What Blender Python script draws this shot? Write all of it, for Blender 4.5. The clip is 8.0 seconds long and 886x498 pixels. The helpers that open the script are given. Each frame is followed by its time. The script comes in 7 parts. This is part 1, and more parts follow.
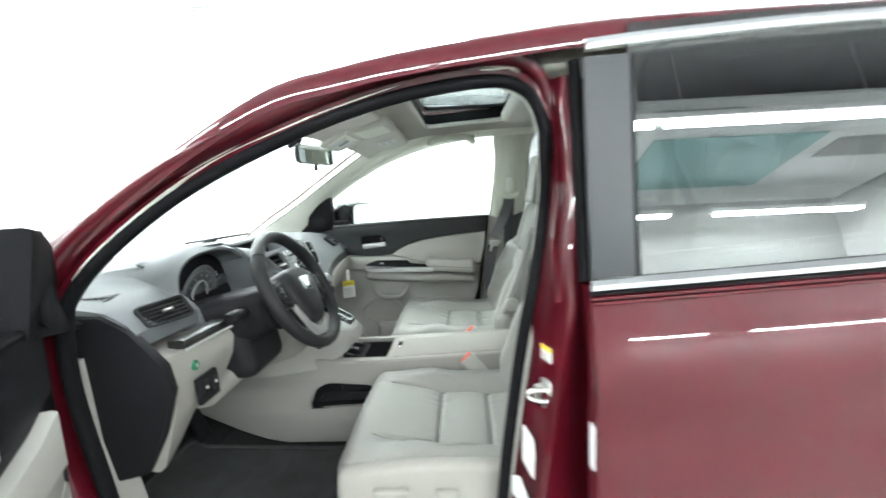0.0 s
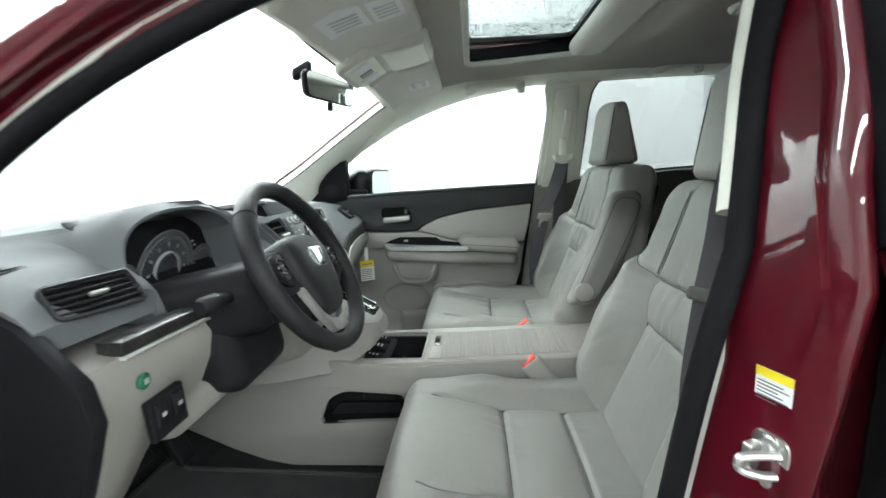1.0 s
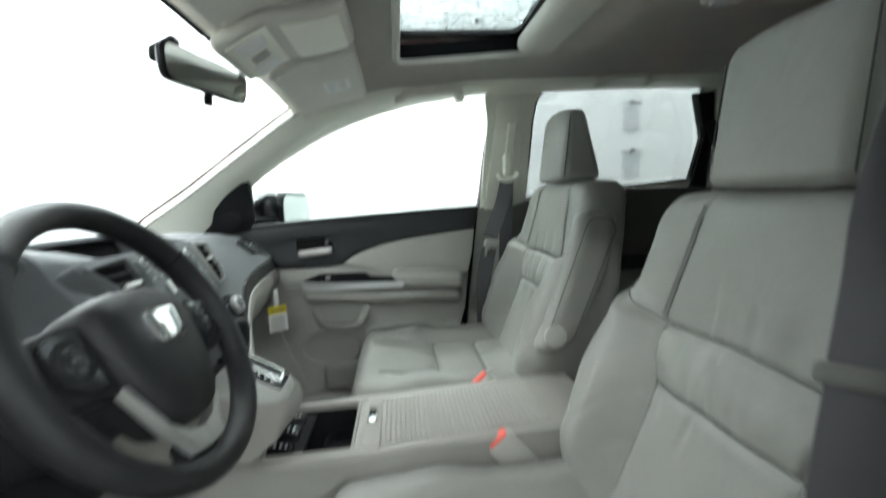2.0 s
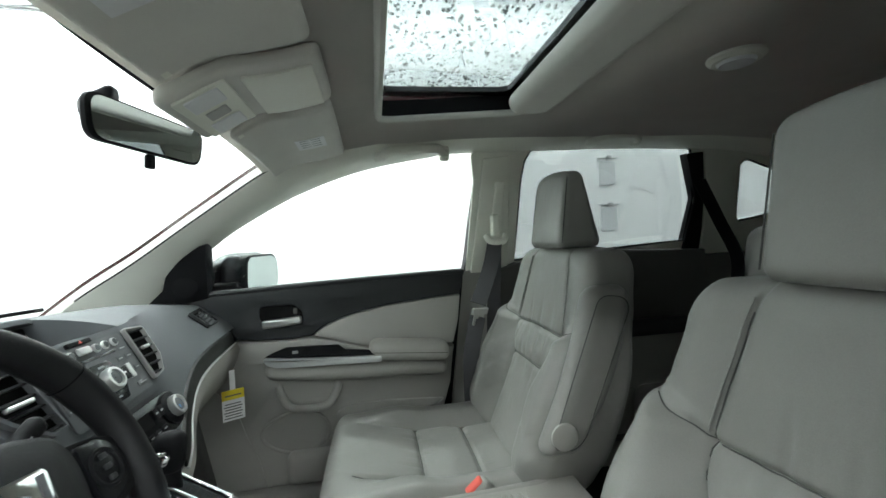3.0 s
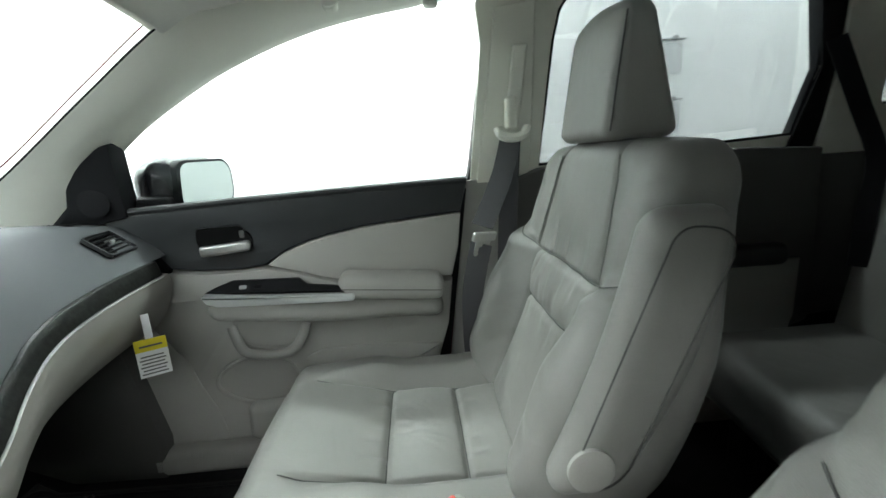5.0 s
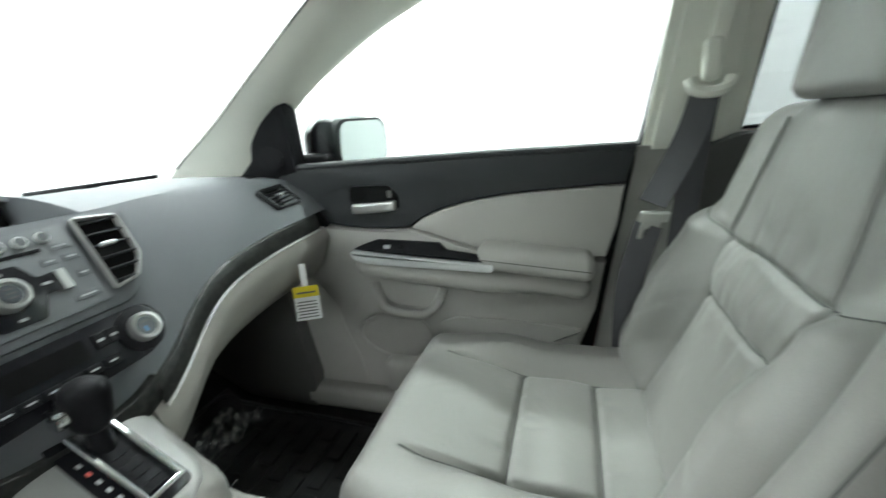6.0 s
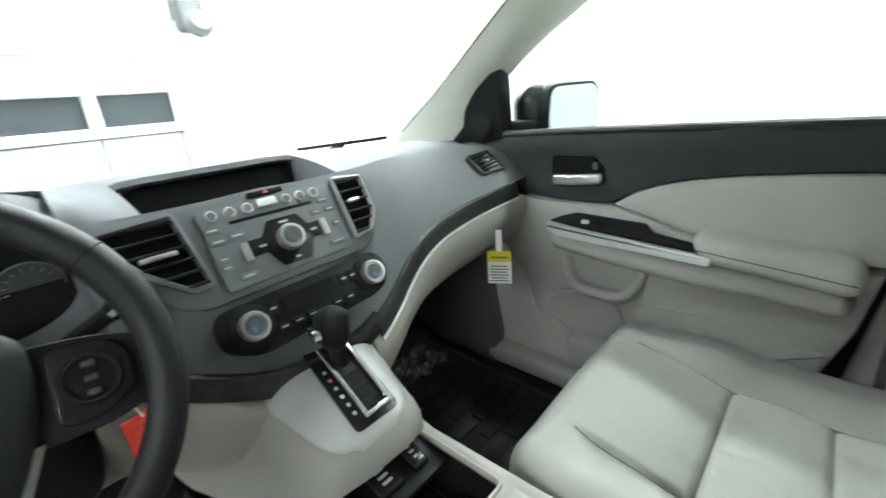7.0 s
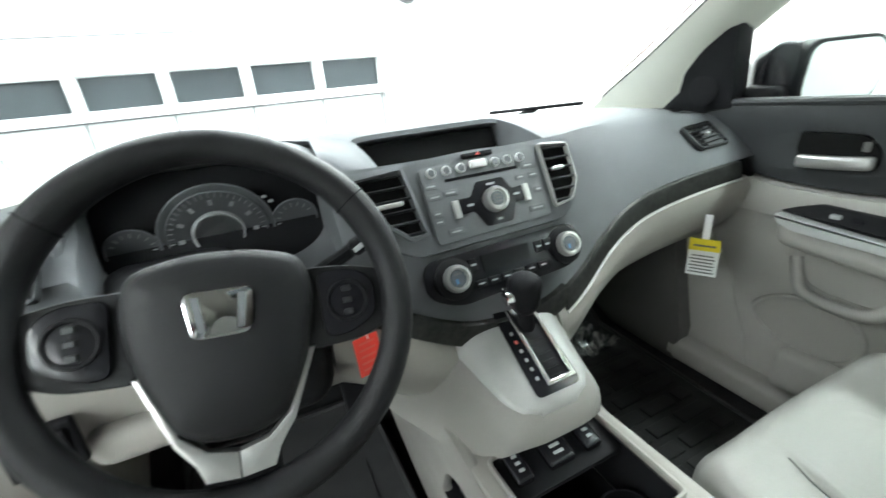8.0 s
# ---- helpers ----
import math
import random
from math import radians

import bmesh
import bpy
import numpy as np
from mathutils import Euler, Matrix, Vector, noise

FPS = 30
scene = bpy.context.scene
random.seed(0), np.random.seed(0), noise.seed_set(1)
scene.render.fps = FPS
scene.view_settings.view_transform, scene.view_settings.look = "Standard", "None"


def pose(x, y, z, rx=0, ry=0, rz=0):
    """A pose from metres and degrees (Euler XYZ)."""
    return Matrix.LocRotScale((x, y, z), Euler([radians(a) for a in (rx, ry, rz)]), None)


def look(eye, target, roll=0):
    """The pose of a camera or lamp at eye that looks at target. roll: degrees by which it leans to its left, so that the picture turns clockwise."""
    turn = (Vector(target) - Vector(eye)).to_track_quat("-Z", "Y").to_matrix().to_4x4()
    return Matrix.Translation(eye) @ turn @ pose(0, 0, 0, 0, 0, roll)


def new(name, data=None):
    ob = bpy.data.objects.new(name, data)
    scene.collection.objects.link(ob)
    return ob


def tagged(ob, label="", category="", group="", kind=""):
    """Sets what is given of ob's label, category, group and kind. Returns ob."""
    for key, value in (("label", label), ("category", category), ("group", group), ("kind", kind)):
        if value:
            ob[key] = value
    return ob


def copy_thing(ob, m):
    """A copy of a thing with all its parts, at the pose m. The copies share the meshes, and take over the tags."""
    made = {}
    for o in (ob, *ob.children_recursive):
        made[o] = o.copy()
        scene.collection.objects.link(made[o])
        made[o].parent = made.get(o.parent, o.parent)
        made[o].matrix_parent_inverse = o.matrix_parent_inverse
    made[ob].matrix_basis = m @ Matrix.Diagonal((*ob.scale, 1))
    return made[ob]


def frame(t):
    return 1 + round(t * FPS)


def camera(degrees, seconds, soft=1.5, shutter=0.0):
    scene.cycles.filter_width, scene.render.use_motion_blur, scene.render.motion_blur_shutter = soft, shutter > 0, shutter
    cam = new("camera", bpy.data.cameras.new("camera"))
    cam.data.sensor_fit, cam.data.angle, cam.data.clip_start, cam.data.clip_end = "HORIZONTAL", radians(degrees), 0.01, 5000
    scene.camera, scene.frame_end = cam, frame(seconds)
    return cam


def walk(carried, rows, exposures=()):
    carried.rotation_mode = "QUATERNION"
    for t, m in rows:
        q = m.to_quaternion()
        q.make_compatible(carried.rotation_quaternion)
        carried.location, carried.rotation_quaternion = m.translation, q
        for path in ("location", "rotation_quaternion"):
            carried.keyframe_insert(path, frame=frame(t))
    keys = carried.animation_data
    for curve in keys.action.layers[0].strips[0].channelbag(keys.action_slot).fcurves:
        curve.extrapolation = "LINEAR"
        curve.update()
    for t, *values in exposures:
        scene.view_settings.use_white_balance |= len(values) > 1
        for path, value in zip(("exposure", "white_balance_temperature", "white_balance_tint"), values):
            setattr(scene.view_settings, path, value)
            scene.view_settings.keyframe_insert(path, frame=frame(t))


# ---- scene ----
cam = camera(92.2, 8.0, shutter=0.4)
PATH = [
    (0, (0.451, -1.487, 1.286), (0.343, 0.488, 0.993), -2.8),
    (0.3, (0.36, -1.368, 1.254), (0.143, 0.604, 0.997), -4.8),
    (0.5, (0.333, -1.285, 1.235), (0.131, 0.689, 0.987), -4.5),
    (1, (0.308, -1.142, 1.19), (0.161, 0.821, 0.836), -2.3),
    (1.5, (0.3, -0.995, 1.163), (0.292, 0.976, 0.82), -1.1),
    (1.8, (0.291, -0.914, 1.155), (0.368, 1.055, 0.812), -2.4),
    (2, (0.282, -0.862, 1.168), (0.473, 1.114, 0.926), -3.1),
    (2.2, (0.271, -0.821, 1.199), (0.514, 1.164, 1.179), -3.2),
    (3.3, (0.284, -0.674, 1.223), (0.607, 1.299, 1.179), -3.0),
    (3.5, (0.321, -0.632, 1.21), (0.582, 1.337, 0.972), -3.7),
    (4, (0.351, -0.547, 1.191), (0.603, 1.398, 0.8), -3.9),
    (4.2, (0.363, -0.51, 1.18), (0.653, 1.434, 0.81), -3.6),
    (5.3, (0.455, -0.319, 1.199), (0.466, 1.627, 0.738), -3.1),
    (5.5, (0.433, -0.305, 1.207), (0.366, 1.636, 0.728), -2.7),
    (6, (0.439, -0.266, 1.19), (-0.12, 1.568, 0.621), -3.3),
    (6.5, (0.426, -0.259, 1.199), (-0.539, 1.366, 0.543), -3.3),
    (7, (0.418, -0.268, 1.213), (-0.865, 1.104, 0.525), -4.4),
    (7.5, (0.394, -0.287, 1.221), (-1.14, 0.781, 0.51), -5.2),
    (8, (0.382, -0.313, 1.218), (-1.302, 0.44, 0.445), -5.1),
]
walk(cam, [(t, look(eye, target, roll)) for t, eye, target, roll in PATH], exposures=[(0.0, 1.00), (0.5, 0.84), (1.0, 0.60), (1.5, 0.53), (2.0, 0.45), (3.5, -0.07), (4.0, 0.0), (5.5, 0.48), (6.5, 0.73), (8.0, 1.06)])

# ==== world and lights ====
world = bpy.data.worlds.new("world")
scene.world = world
world.use_nodes = True
world.node_tree.nodes["Background"].inputs[0].default_value = (0.85, 0.93, 1.0, 1)
world.node_tree.nodes["Background"].inputs[1].default_value = 0.6
TUBE_POWER = 95.0


# ==== materials ====
def material(name, color, rough=0.5, metal=0.0, vary=0.12, scale=8.0, fine=300.0, bump=0.0, bump_scale=400.0,
             coat=0.0, spec=0.5, emit=0.0, trans=0.0, ior=1.45, alpha=1.0, sheen=0.0, flakes=0.0, crease=0.0):
    """A principled surface whose colour and gloss vary at two scales, with fine relief."""
    m = bpy.data.materials.new(name)
    m.use_nodes = True
    nt = m.node_tree
    b = nt.nodes["Principled BSDF"]
    link = nt.links.new
    b.inputs["Roughness"].default_value = rough
    b.inputs["Metallic"].default_value = metal
    b.inputs["Coat Weight"].default_value = coat
    b.inputs["Coat Roughness"].default_value = 0.03
    b.inputs["Specular IOR Level"].default_value = spec
    b.inputs["IOR"].default_value = ior
    b.inputs["Transmission Weight"].default_value = trans
    b.inputs["Alpha"].default_value = alpha
    b.inputs["Sheen Weight"].default_value = sheen
    b.inputs["Base Color"].default_value = (*color, 1)
    if emit:
        b.inputs["Emission Color"].default_value = (*color, 1)
        b.inputs["Emission Strength"].default_value = emit
    if vary or bump or crease:
        tc = nt.nodes.new("ShaderNodeTexCoord")
    if vary:
        n1, n2 = nt.nodes.new("ShaderNodeTexNoise"), nt.nodes.new("ShaderNodeTexNoise")
        n1.inputs["Scale"].default_value, n2.inputs["Scale"].default_value = scale, fine
        n1.inputs["Detail"].default_value = 4
        link(tc.outputs["Object"], n1.inputs["Vector"])
        link(tc.outputs["Object"], n2.inputs["Vector"])
        add = nt.nodes.new("ShaderNodeMath")
        add.operation = "ADD"
        link(n1.outputs["Fac"], add.inputs[0])
        link(n2.outputs["Fac"], add.inputs[1])
        ramp = nt.nodes.new("ShaderNodeMapRange")
        ramp.inputs["From Min"].default_value, ramp.inputs["From Max"].default_value = 0.6, 1.4
        ramp.inputs["To Min"].default_value, ramp.inputs["To Max"].default_value = 1 - vary, 1 + vary
        link(add.outputs[0], ramp.inputs["Value"])
        mul = nt.nodes.new("ShaderNodeVectorMath")
        mul.operation = "SCALE"
        mul.inputs[0].default_value = color
        link(ramp.outputs["Result"], mul.inputs["Scale"])
        link(mul.outputs[0], b.inputs["Base Color"])
        if 0.08 < rough < 0.95:
            r2 = nt.nodes.new("ShaderNodeMapRange")
            r2.inputs["From Min"].default_value, r2.inputs["From Max"].default_value = 0.3, 0.7
            r2.inputs["To Min"].default_value, r2.inputs["To Max"].default_value = rough * 0.88, min(1, rough * 1.12)
            link(n1.outputs["Fac"], r2.inputs["Value"])
            link(r2.outputs["Result"], b.inputs["Roughness"])
    last = None
    if bump:
        v = nt.nodes.new("ShaderNodeTexVoronoi")
        v.inputs["Scale"].default_value = bump_scale
        link(tc.outputs["Object"], v.inputs["Vector"])
        bp = nt.nodes.new("ShaderNodeBump")
        bp.inputs["Strength"].default_value = bump
        bp.inputs["Distance"].default_value = 0.0006
        link(v.outputs["Distance"], bp.inputs["Height"])
        last = bp
    if crease:
        n3 = nt.nodes.new("ShaderNodeTexNoise")
        n3.inputs["Scale"].default_value = 9
        n3.inputs["Detail"].default_value = 3
        n3.inputs["Distortion"].default_value = 0.8
        link(tc.outputs["Object"], n3.inputs["Vector"])
        bp2 = nt.nodes.new("ShaderNodeBump")
        bp2.inputs["Strength"].default_value = crease
        bp2.inputs["Distance"].default_value = 0.012
        link(n3.outputs["Fac"], bp2.inputs["Height"])
        if last:
            link(last.outputs["Normal"], bp2.inputs["Normal"])
        last = bp2
    if last:
        link(last.outputs["Normal"], b.inputs["Normal"])
    return m


RED = material("red_paint", (0.062, 0.0026, 0.0072), 0.40, 0.0, 0.05, 3, 900, coat=1.0, spec=0.10)
LEATHER = material("grey_leather", (0.232, 0.226, 0.212), 0.42, 0, 0.06, 6, 500, 0.35, 900, crease=0.3)
VINYL = material("door_vinyl", (0.42, 0.41, 0.38), 0.5, 0, 0.06, 6, 500, 0.35, 900, crease=0.15)
KNOBFACE = material("knob_face", (0.085, 0.095, 0.105), 0.35, 0, 0.05, 20, 300)
SEAM = material("seam_thread", (0.075, 0.075, 0.072), 0.8, 0, 0.2, 60, 900)
DASH = material("dark_grey_plastic", (0.126, 0.132, 0.138), 0.62, 0, 0.08, 8, 700, 0.6, 1100, spec=0.20)
BLACK = material("black_plastic", (0.0115, 0.0115, 0.0128), 0.45, 0, 0.12, 12, 600, 0.4, 1000, spec=0.08)
WHEEL = material("black_wheel_leather", (0.0115, 0.0115, 0.0125), 0.44, 0, 0.10, 14, 700, 0.5, 1100, spec=0.22)
CONSOLE = material("mid_grey_plastic", (0.240, 0.230, 0.215), 0.5, 0, 0.06, 8, 600, 0.4, 1000)
VOID = material("dark_recess", (0.007, 0.007, 0.007), 0.9, 0, 0.1, 12, 300, spec=0.1)
RUBBER = material("black_rubber", (0.008, 0.008, 0.009), 0.75, 0, 0.15, 20, 500, spec=0.06)
DARKTRIM = material("dark_door_trim", (0.026, 0.028, 0.030), 0.44, 0, 0.08, 8, 700, 0.5, 1100, spec=0.42)
GLOSS = material("gloss_black", (0.010, 0.010, 0.012), 0.24, 0, 0.05, 10, 500, spec=0.35)
BEIGE = material("light_grey_plastic", (0.285, 0.270, 0.248), 0.5, 0, 0.06, 8, 600, 0.4, 1000)
RADIO = material("radio_grey_plastic", (0.128, 0.134, 0.139), 0.46, 0, 0.06, 12, 700, 0.3, 1200, spec=0.3)
# dark trim grey; on the passenger's kick panel it carries painted shade
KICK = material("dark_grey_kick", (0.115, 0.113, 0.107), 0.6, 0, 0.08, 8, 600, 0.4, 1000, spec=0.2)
LAMPGREY = material("lamp_grey", (0.075, 0.078, 0.080), 0.5, 0, 0.15, 6, 60)
JOINT = material("panel_joint_grey", (0.13, 0.135, 0.135), 0.6, 0, 0.08, 3, 60)
DOORGREY = material("grey_door_plastic", (0.37, 0.36, 0.332), 0.5, 0, 0.06, 8, 600, 0.4, 1000)
LINER = material("headliner_cloth", (0.68, 0.665, 0.61), 0.95, 0, 0.08, 10, 900, 0.6, 1300, sheen=0.2)
PILLAR = material("ivory_pillar_plastic", (0.84, 0.84, 0.75), 0.5, 0, 0.05, 8, 700, 0.3, 1200)
CARPET = material("black_carpet", (0.022, 0.022, 0.023), 0.95, 0, 0.35, 30, 1200, 1.0, 700, sheen=0.03, spec=0.1)
MAT = material("black_floor_mat", (0.015, 0.015, 0.016), 0.6, 0, 0.3, 20, 500, 0.5, 600)
CARPETMAT = material("grey_carpet_mat", (0.040, 0.040, 0.041), 0.95, 0, 0.35, 14, 1200, 1.0, 700, sheen=0.05, spec=0.1)
CHROME = material("chrome", (0.82, 0.83, 0.84), 0.08, 1.0, 0.03, 12, 300)
SILVER = material("satin_silver", (0.58, 0.58, 0.57), 0.33, 0.85, 0.05, 20, 700)
SILVERTRIM = material("silver_grey_paint", (0.70, 0.71, 0.70), 0.38, 0.45, 0.05, 10, 700)
SATIN = material("satin_pedestal_paint", (0.37, 0.37, 0.355), 0.42, 0.22, 0.05, 10, 700)
WHITE = material("white_print", (0.8, 0.8, 0.8), 0.5, 0, 0.03, 20, 300)
YELLOW = material("yellow_print", (0.72, 0.58, 0.02), 0.5, 0, 0.05, 20, 300)
REDTAG = material("red_card", (0.78, 0.05, 0.03), 0.5, 0, 0.08, 20, 300)
BUCKLERED = material("red_button", (0.75, 0.10, 0.07), 0.4, 0, 0.05, 20, 300)
GREEN = material("green_button", (0.012, 0.11, 0.055), 0.3, 0, 0.05, 20, 300)
BELT = material("grey_belt_webbing", (0.070, 0.068, 0.074), 0.75, 0, 0.12, 30, 1500, 0.6, 1500)
INK = material("grey_print", (0.12, 0.12, 0.12), 0.6, 0, 0.1, 30, 400)
PALE = material("pale_marking", (0.42, 0.43, 0.43), 0.5, 0, 0.05, 30, 400)
WOOD = material("dark_wood_trim", (0.023, 0.0235, 0.022), 0.34, 0, 0.6, 25, 120, spec=0.18)
STEEL = material("steel", (0.70, 0.70, 0.68), 0.34, 1.0, 0.06, 20, 400)
WALL = material("white_wall_paint", (0.84, 0.85, 0.84), 0.7, 0, 0.03, 1.5, 60)
GREYWALL = material("grey_wall_paint", (0.50, 0.52, 0.51), 0.7, 0, 0.06, 1.5, 60)
DOORWHITE = material("white_panel_paint", (0.60, 0.62, 0.62), 0.5, 0, 0.03, 2, 60)
CEILING = material("grey_ceiling", (0.40, 0.40, 0.42), 0.8, 0, 0.08, 1, 20)
CONCRETE = material("painted_concrete", (0.36, 0.36, 0.35), 0.45, 0, 0.18, 1.2, 40)
DARKGLASS = material("dark_pane", (0.035, 0.043, 0.047), 0.35, 0, 0.08, 2, 60, spec=0.2)
FILM = material("satin_black_film", (0.035, 0.036, 0.040), 0.50, 0, 0.05, 10, 500, spec=0.38)
TEAL = material("teal_board", (0.20, 0.35, 0.35), 0.5, 0, 0.15, 2, 40)
GREYBOARD = material("grey_board", (0.28, 0.29, 0.29), 0.6, 0, 0.2, 2, 40)
TUBE = material("lit_tube", (0.93, 1.0, 1.0), 0.4, vary=0, emit=TUBE_POWER)


def glass(name, tint, rough=0.0, gloss=0.05):
    """A thin pane: mostly clear, with a mirror's gloss at its surface."""
    m = bpy.data.materials.new(name)
    m.use_nodes = True
    nt = m.node_tree
    nt.nodes.clear()
    out = nt.nodes.new("ShaderNodeOutputMaterial")
    tr, gl = nt.nodes.new("ShaderNodeBsdfTransparent"), nt.nodes.new("ShaderNodeBsdfGlossy")
    mix, fr = nt.nodes.new("ShaderNodeMixShader"), nt.nodes.new("ShaderNodeLayerWeight")
    power, gain = nt.nodes.new("ShaderNodeMath"), nt.nodes.new("ShaderNodeMath")
    power.operation, gain.operation = "POWER", "MULTIPLY_ADD"
    power.inputs[1].default_value, gain.inputs[1].default_value, gain.inputs[2].default_value = 5.0, 0.92, gloss
    fr.inputs["Blend"].default_value = 0.5
    tr.inputs["Color"].default_value = (*tint, 1)
    gl.inputs["Roughness"].default_value = rough
    gl.inputs["Color"].default_value = (1, 1, 1, 1)
    nt.links.new(fr.outputs["Facing"], power.inputs[0])
    nt.links.new(power.outputs[0], gain.inputs[0])
    nt.links.new(gain.outputs[0], mix.inputs[0])
    nt.links.new(tr.outputs[0], mix.inputs[1])
    nt.links.new(gl.outputs[0], mix.inputs[2])
    nt.links.new(mix.outputs[0], out.inputs[0])
    return m


CLEAR = glass("clear_glass", (0.93, 0.97, 0.95))
SCREENGLASS = glass("windscreen_glass", (0.90, 0.93, 0.93))
PRIVACY = glass("privacy_glass", (0.57, 0.59, 0.59))
SMOKED = glass("smoked_glass", (0.30, 0.32, 0.32), 0.0, 0.17)


PLASTICFILM = glass("clear_plastic_film", (0.92, 0.93, 0.94), 0.06, 0.22)


def mirror_material():
    m = bpy.data.materials.new("mirror_glass")
    m.use_nodes = True
    b = m.node_tree.nodes["Principled BSDF"]
    b.inputs["Metallic"].default_value, b.inputs["Roughness"].default_value = 1.0, 0.015
    b.inputs["Base Color"].default_value = (0.60, 0.64, 0.64, 1)
    return m


MIRROR = mirror_material()


# ==== building helpers ====
def thing(name, label, category, group=""):
    return tagged(new(name), label, category, group)


def link_mesh(name, bm, mat, smooth=35):
    me = bpy.data.meshes.new(name)
    bmesh.ops.recalc_face_normals(bm, faces=bm.faces)
    bm.to_mesh(me)
    bm.free()
    me.materials.append(mat)
    if smooth:
        me.shade_smooth()
        me.set_sharp_from_angle(angle=radians(smooth))
    return new(name, me)


def part(name, bm, mat, parent, label="", smooth=35):
    ob = link_mesh(name, bm, mat, smooth)
    ob.parent = parent
    if label:
        ob["label"] = label
    return ob


def solo(name, bm, mat, label, category, group="", kind="", smooth=35):
    return tagged(link_mesh(name, bm, mat, smooth), label, category, group, kind)


def merge(*bms):
    out = bmesh.new()
    for b in bms:
        me = bpy.data.meshes.new("tmp")
        b.to_mesh(me)
        b.free()
        out.from_mesh(me)
        bpy.data.meshes.remove(me)
    return out


def moved(bm, m):
    bm.transform(m)
    return bm


def marks(h, r, n):
    """Steps along one side of a rounded box: fine in the corners, n between them."""
    if r <= 0:
        return [-h + 2 * h * i / n for i in range(n + 1)]
    c = [-h, -h + r * 0.4, -h + r * 0.75]
    return c + [-(h - r) + 2 * (h - r) * i / n for i in range(n + 1)] + [-v for v in reversed(c)]


def rbox(size, r, n=(4, 4, 4), fn=None, at=(0, 0, 0)):
    """A box with rounded edges and corners; fn bends its points."""
    h = [s / 2 for s in size]
    r = min(r, *[v * 0.999 for v in h])
    ax = [marks(h[i], r, n[i]) for i in range(3)]
    last = [len(a) - 1 for a in ax]
    bm, made = bmesh.new(), {}

    def vert(i, j, k):
        if (i, j, k) not in made:
            p = Vector((ax[0][i], ax[1][j], ax[2][k]))
            q = Vector([max(-(h[a] - r), min(h[a] - r, p[a])) for a in range(3)])
            d = p - q
            if d.length > 1e-9:
                p = q + d.normalized() * r
            p = p + Vector(at)
            made[i, j, k] = bm.verts.new(fn(p) if fn else p)
        return made[i, j, k]

    for a, b, c in ((0, 1, 2), (0, 2, 1), (1, 2, 0)):
        for i in range(last[a]):
            for j in range(last[b]):
                for k in (0, last[c]):
                    quad = []
                    for di, dj in ((0, 0), (1, 0), (1, 1), (0, 1)):
                        idx = [0, 0, 0]
                        idx[a], idx[b], idx[c] = i + di, j + dj, k
                        quad.append(vert(*idx))
                    bm.faces.new(quad)
    return bm


def loft(rings, caps=True, loop=False, closed=True):
    """A skin over rings of points; closed: each ring is a closed line; loop: the last ring joins the first."""
    bm = bmesh.new()
    vs = [[bm.verts.new(p) for p in ring] for ring in rings]
    m = len(rings[0])
    for i in range(len(vs) - (0 if loop else 1)):
        a, b = vs[i], vs[(i + 1) % len(vs)]
        for j in range(m if closed else m - 1):
            k = (j + 1) % m
            bm.faces.new((a[j], a[k], b[k], b[j]))
    if caps and not loop and closed:
        bm.faces.new(vs[0][::-1])
        bm.faces.new(vs[-1])
    return bm


def smooth_path(points, steps=6, loop=False):
    """A line that glides through the points."""
    p = [Vector(q) for q in points]
    n, out = len(p), []
    for i in range(n if loop else n - 1):
        if loop:
            a, b, c, d = p[i - 1], p[i], p[(i + 1) % n], p[(i + 2) % n]
        else:
            a, b, c, d = p[max(0, i - 1)], p[i], p[i + 1], p[min(n - 1, i + 2)]
        for s in range(steps):
            t = s / steps
            out.append(0.5 * (2 * b + (c - a) * t + (2 * a - 5 * b + 4 * c - d) * t * t + (3 * b - a - 3 * c + d) * t ** 3))
    if not loop:
        out.append(p[-1])
    return out


def sweep(path, profile, up=(0, 0, 1), loop=False, scale=None):
    """A profile of (side, up) points drawn along a path."""
    path = [Vector(p) for p in path]
    n, rings = len(path), []
    for i, p in enumerate(path):
        a = path[i - 1] if (loop or i) else path[0]
        b = path[(i + 1) % n] if (loop or i < n - 1) else path[-1]
        d = (b - a).normalized()
        u = Vector(up(p) if callable(up) else up)
        s = d.cross(u)
        s = s.normalized() if s.length > 1e-6 else d.orthogonal().normalized()
        w = s.cross(d).normalized()
        k = scale(i / (n - 1)) if scale else 1
        rings.append([p + s * x * k + w * y * k for x, y in profile])
    return loft(rings, loop=loop)


def circle(r, n=10, ry=None):
    return [(r * math.cos(2 * math.pi * i / n), (ry or r) * math.sin(2 * math.pi * i / n)) for i in range(n)]


def rod(path, r, n=8, loop=False, up=(0.01, 0.02, 1)):
    return sweep(path, circle(r, n), up, loop)


def lathe(profile, n=28):
    """(radius, height) points turned round z."""
    rings = [[(max(r, 1e-5) * math.cos(2 * math.pi * i / n), max(r, 1e-5) * math.sin(2 * math.pi * i / n), z) for i in range(n)] for r, z in profile]
    return loft(rings)


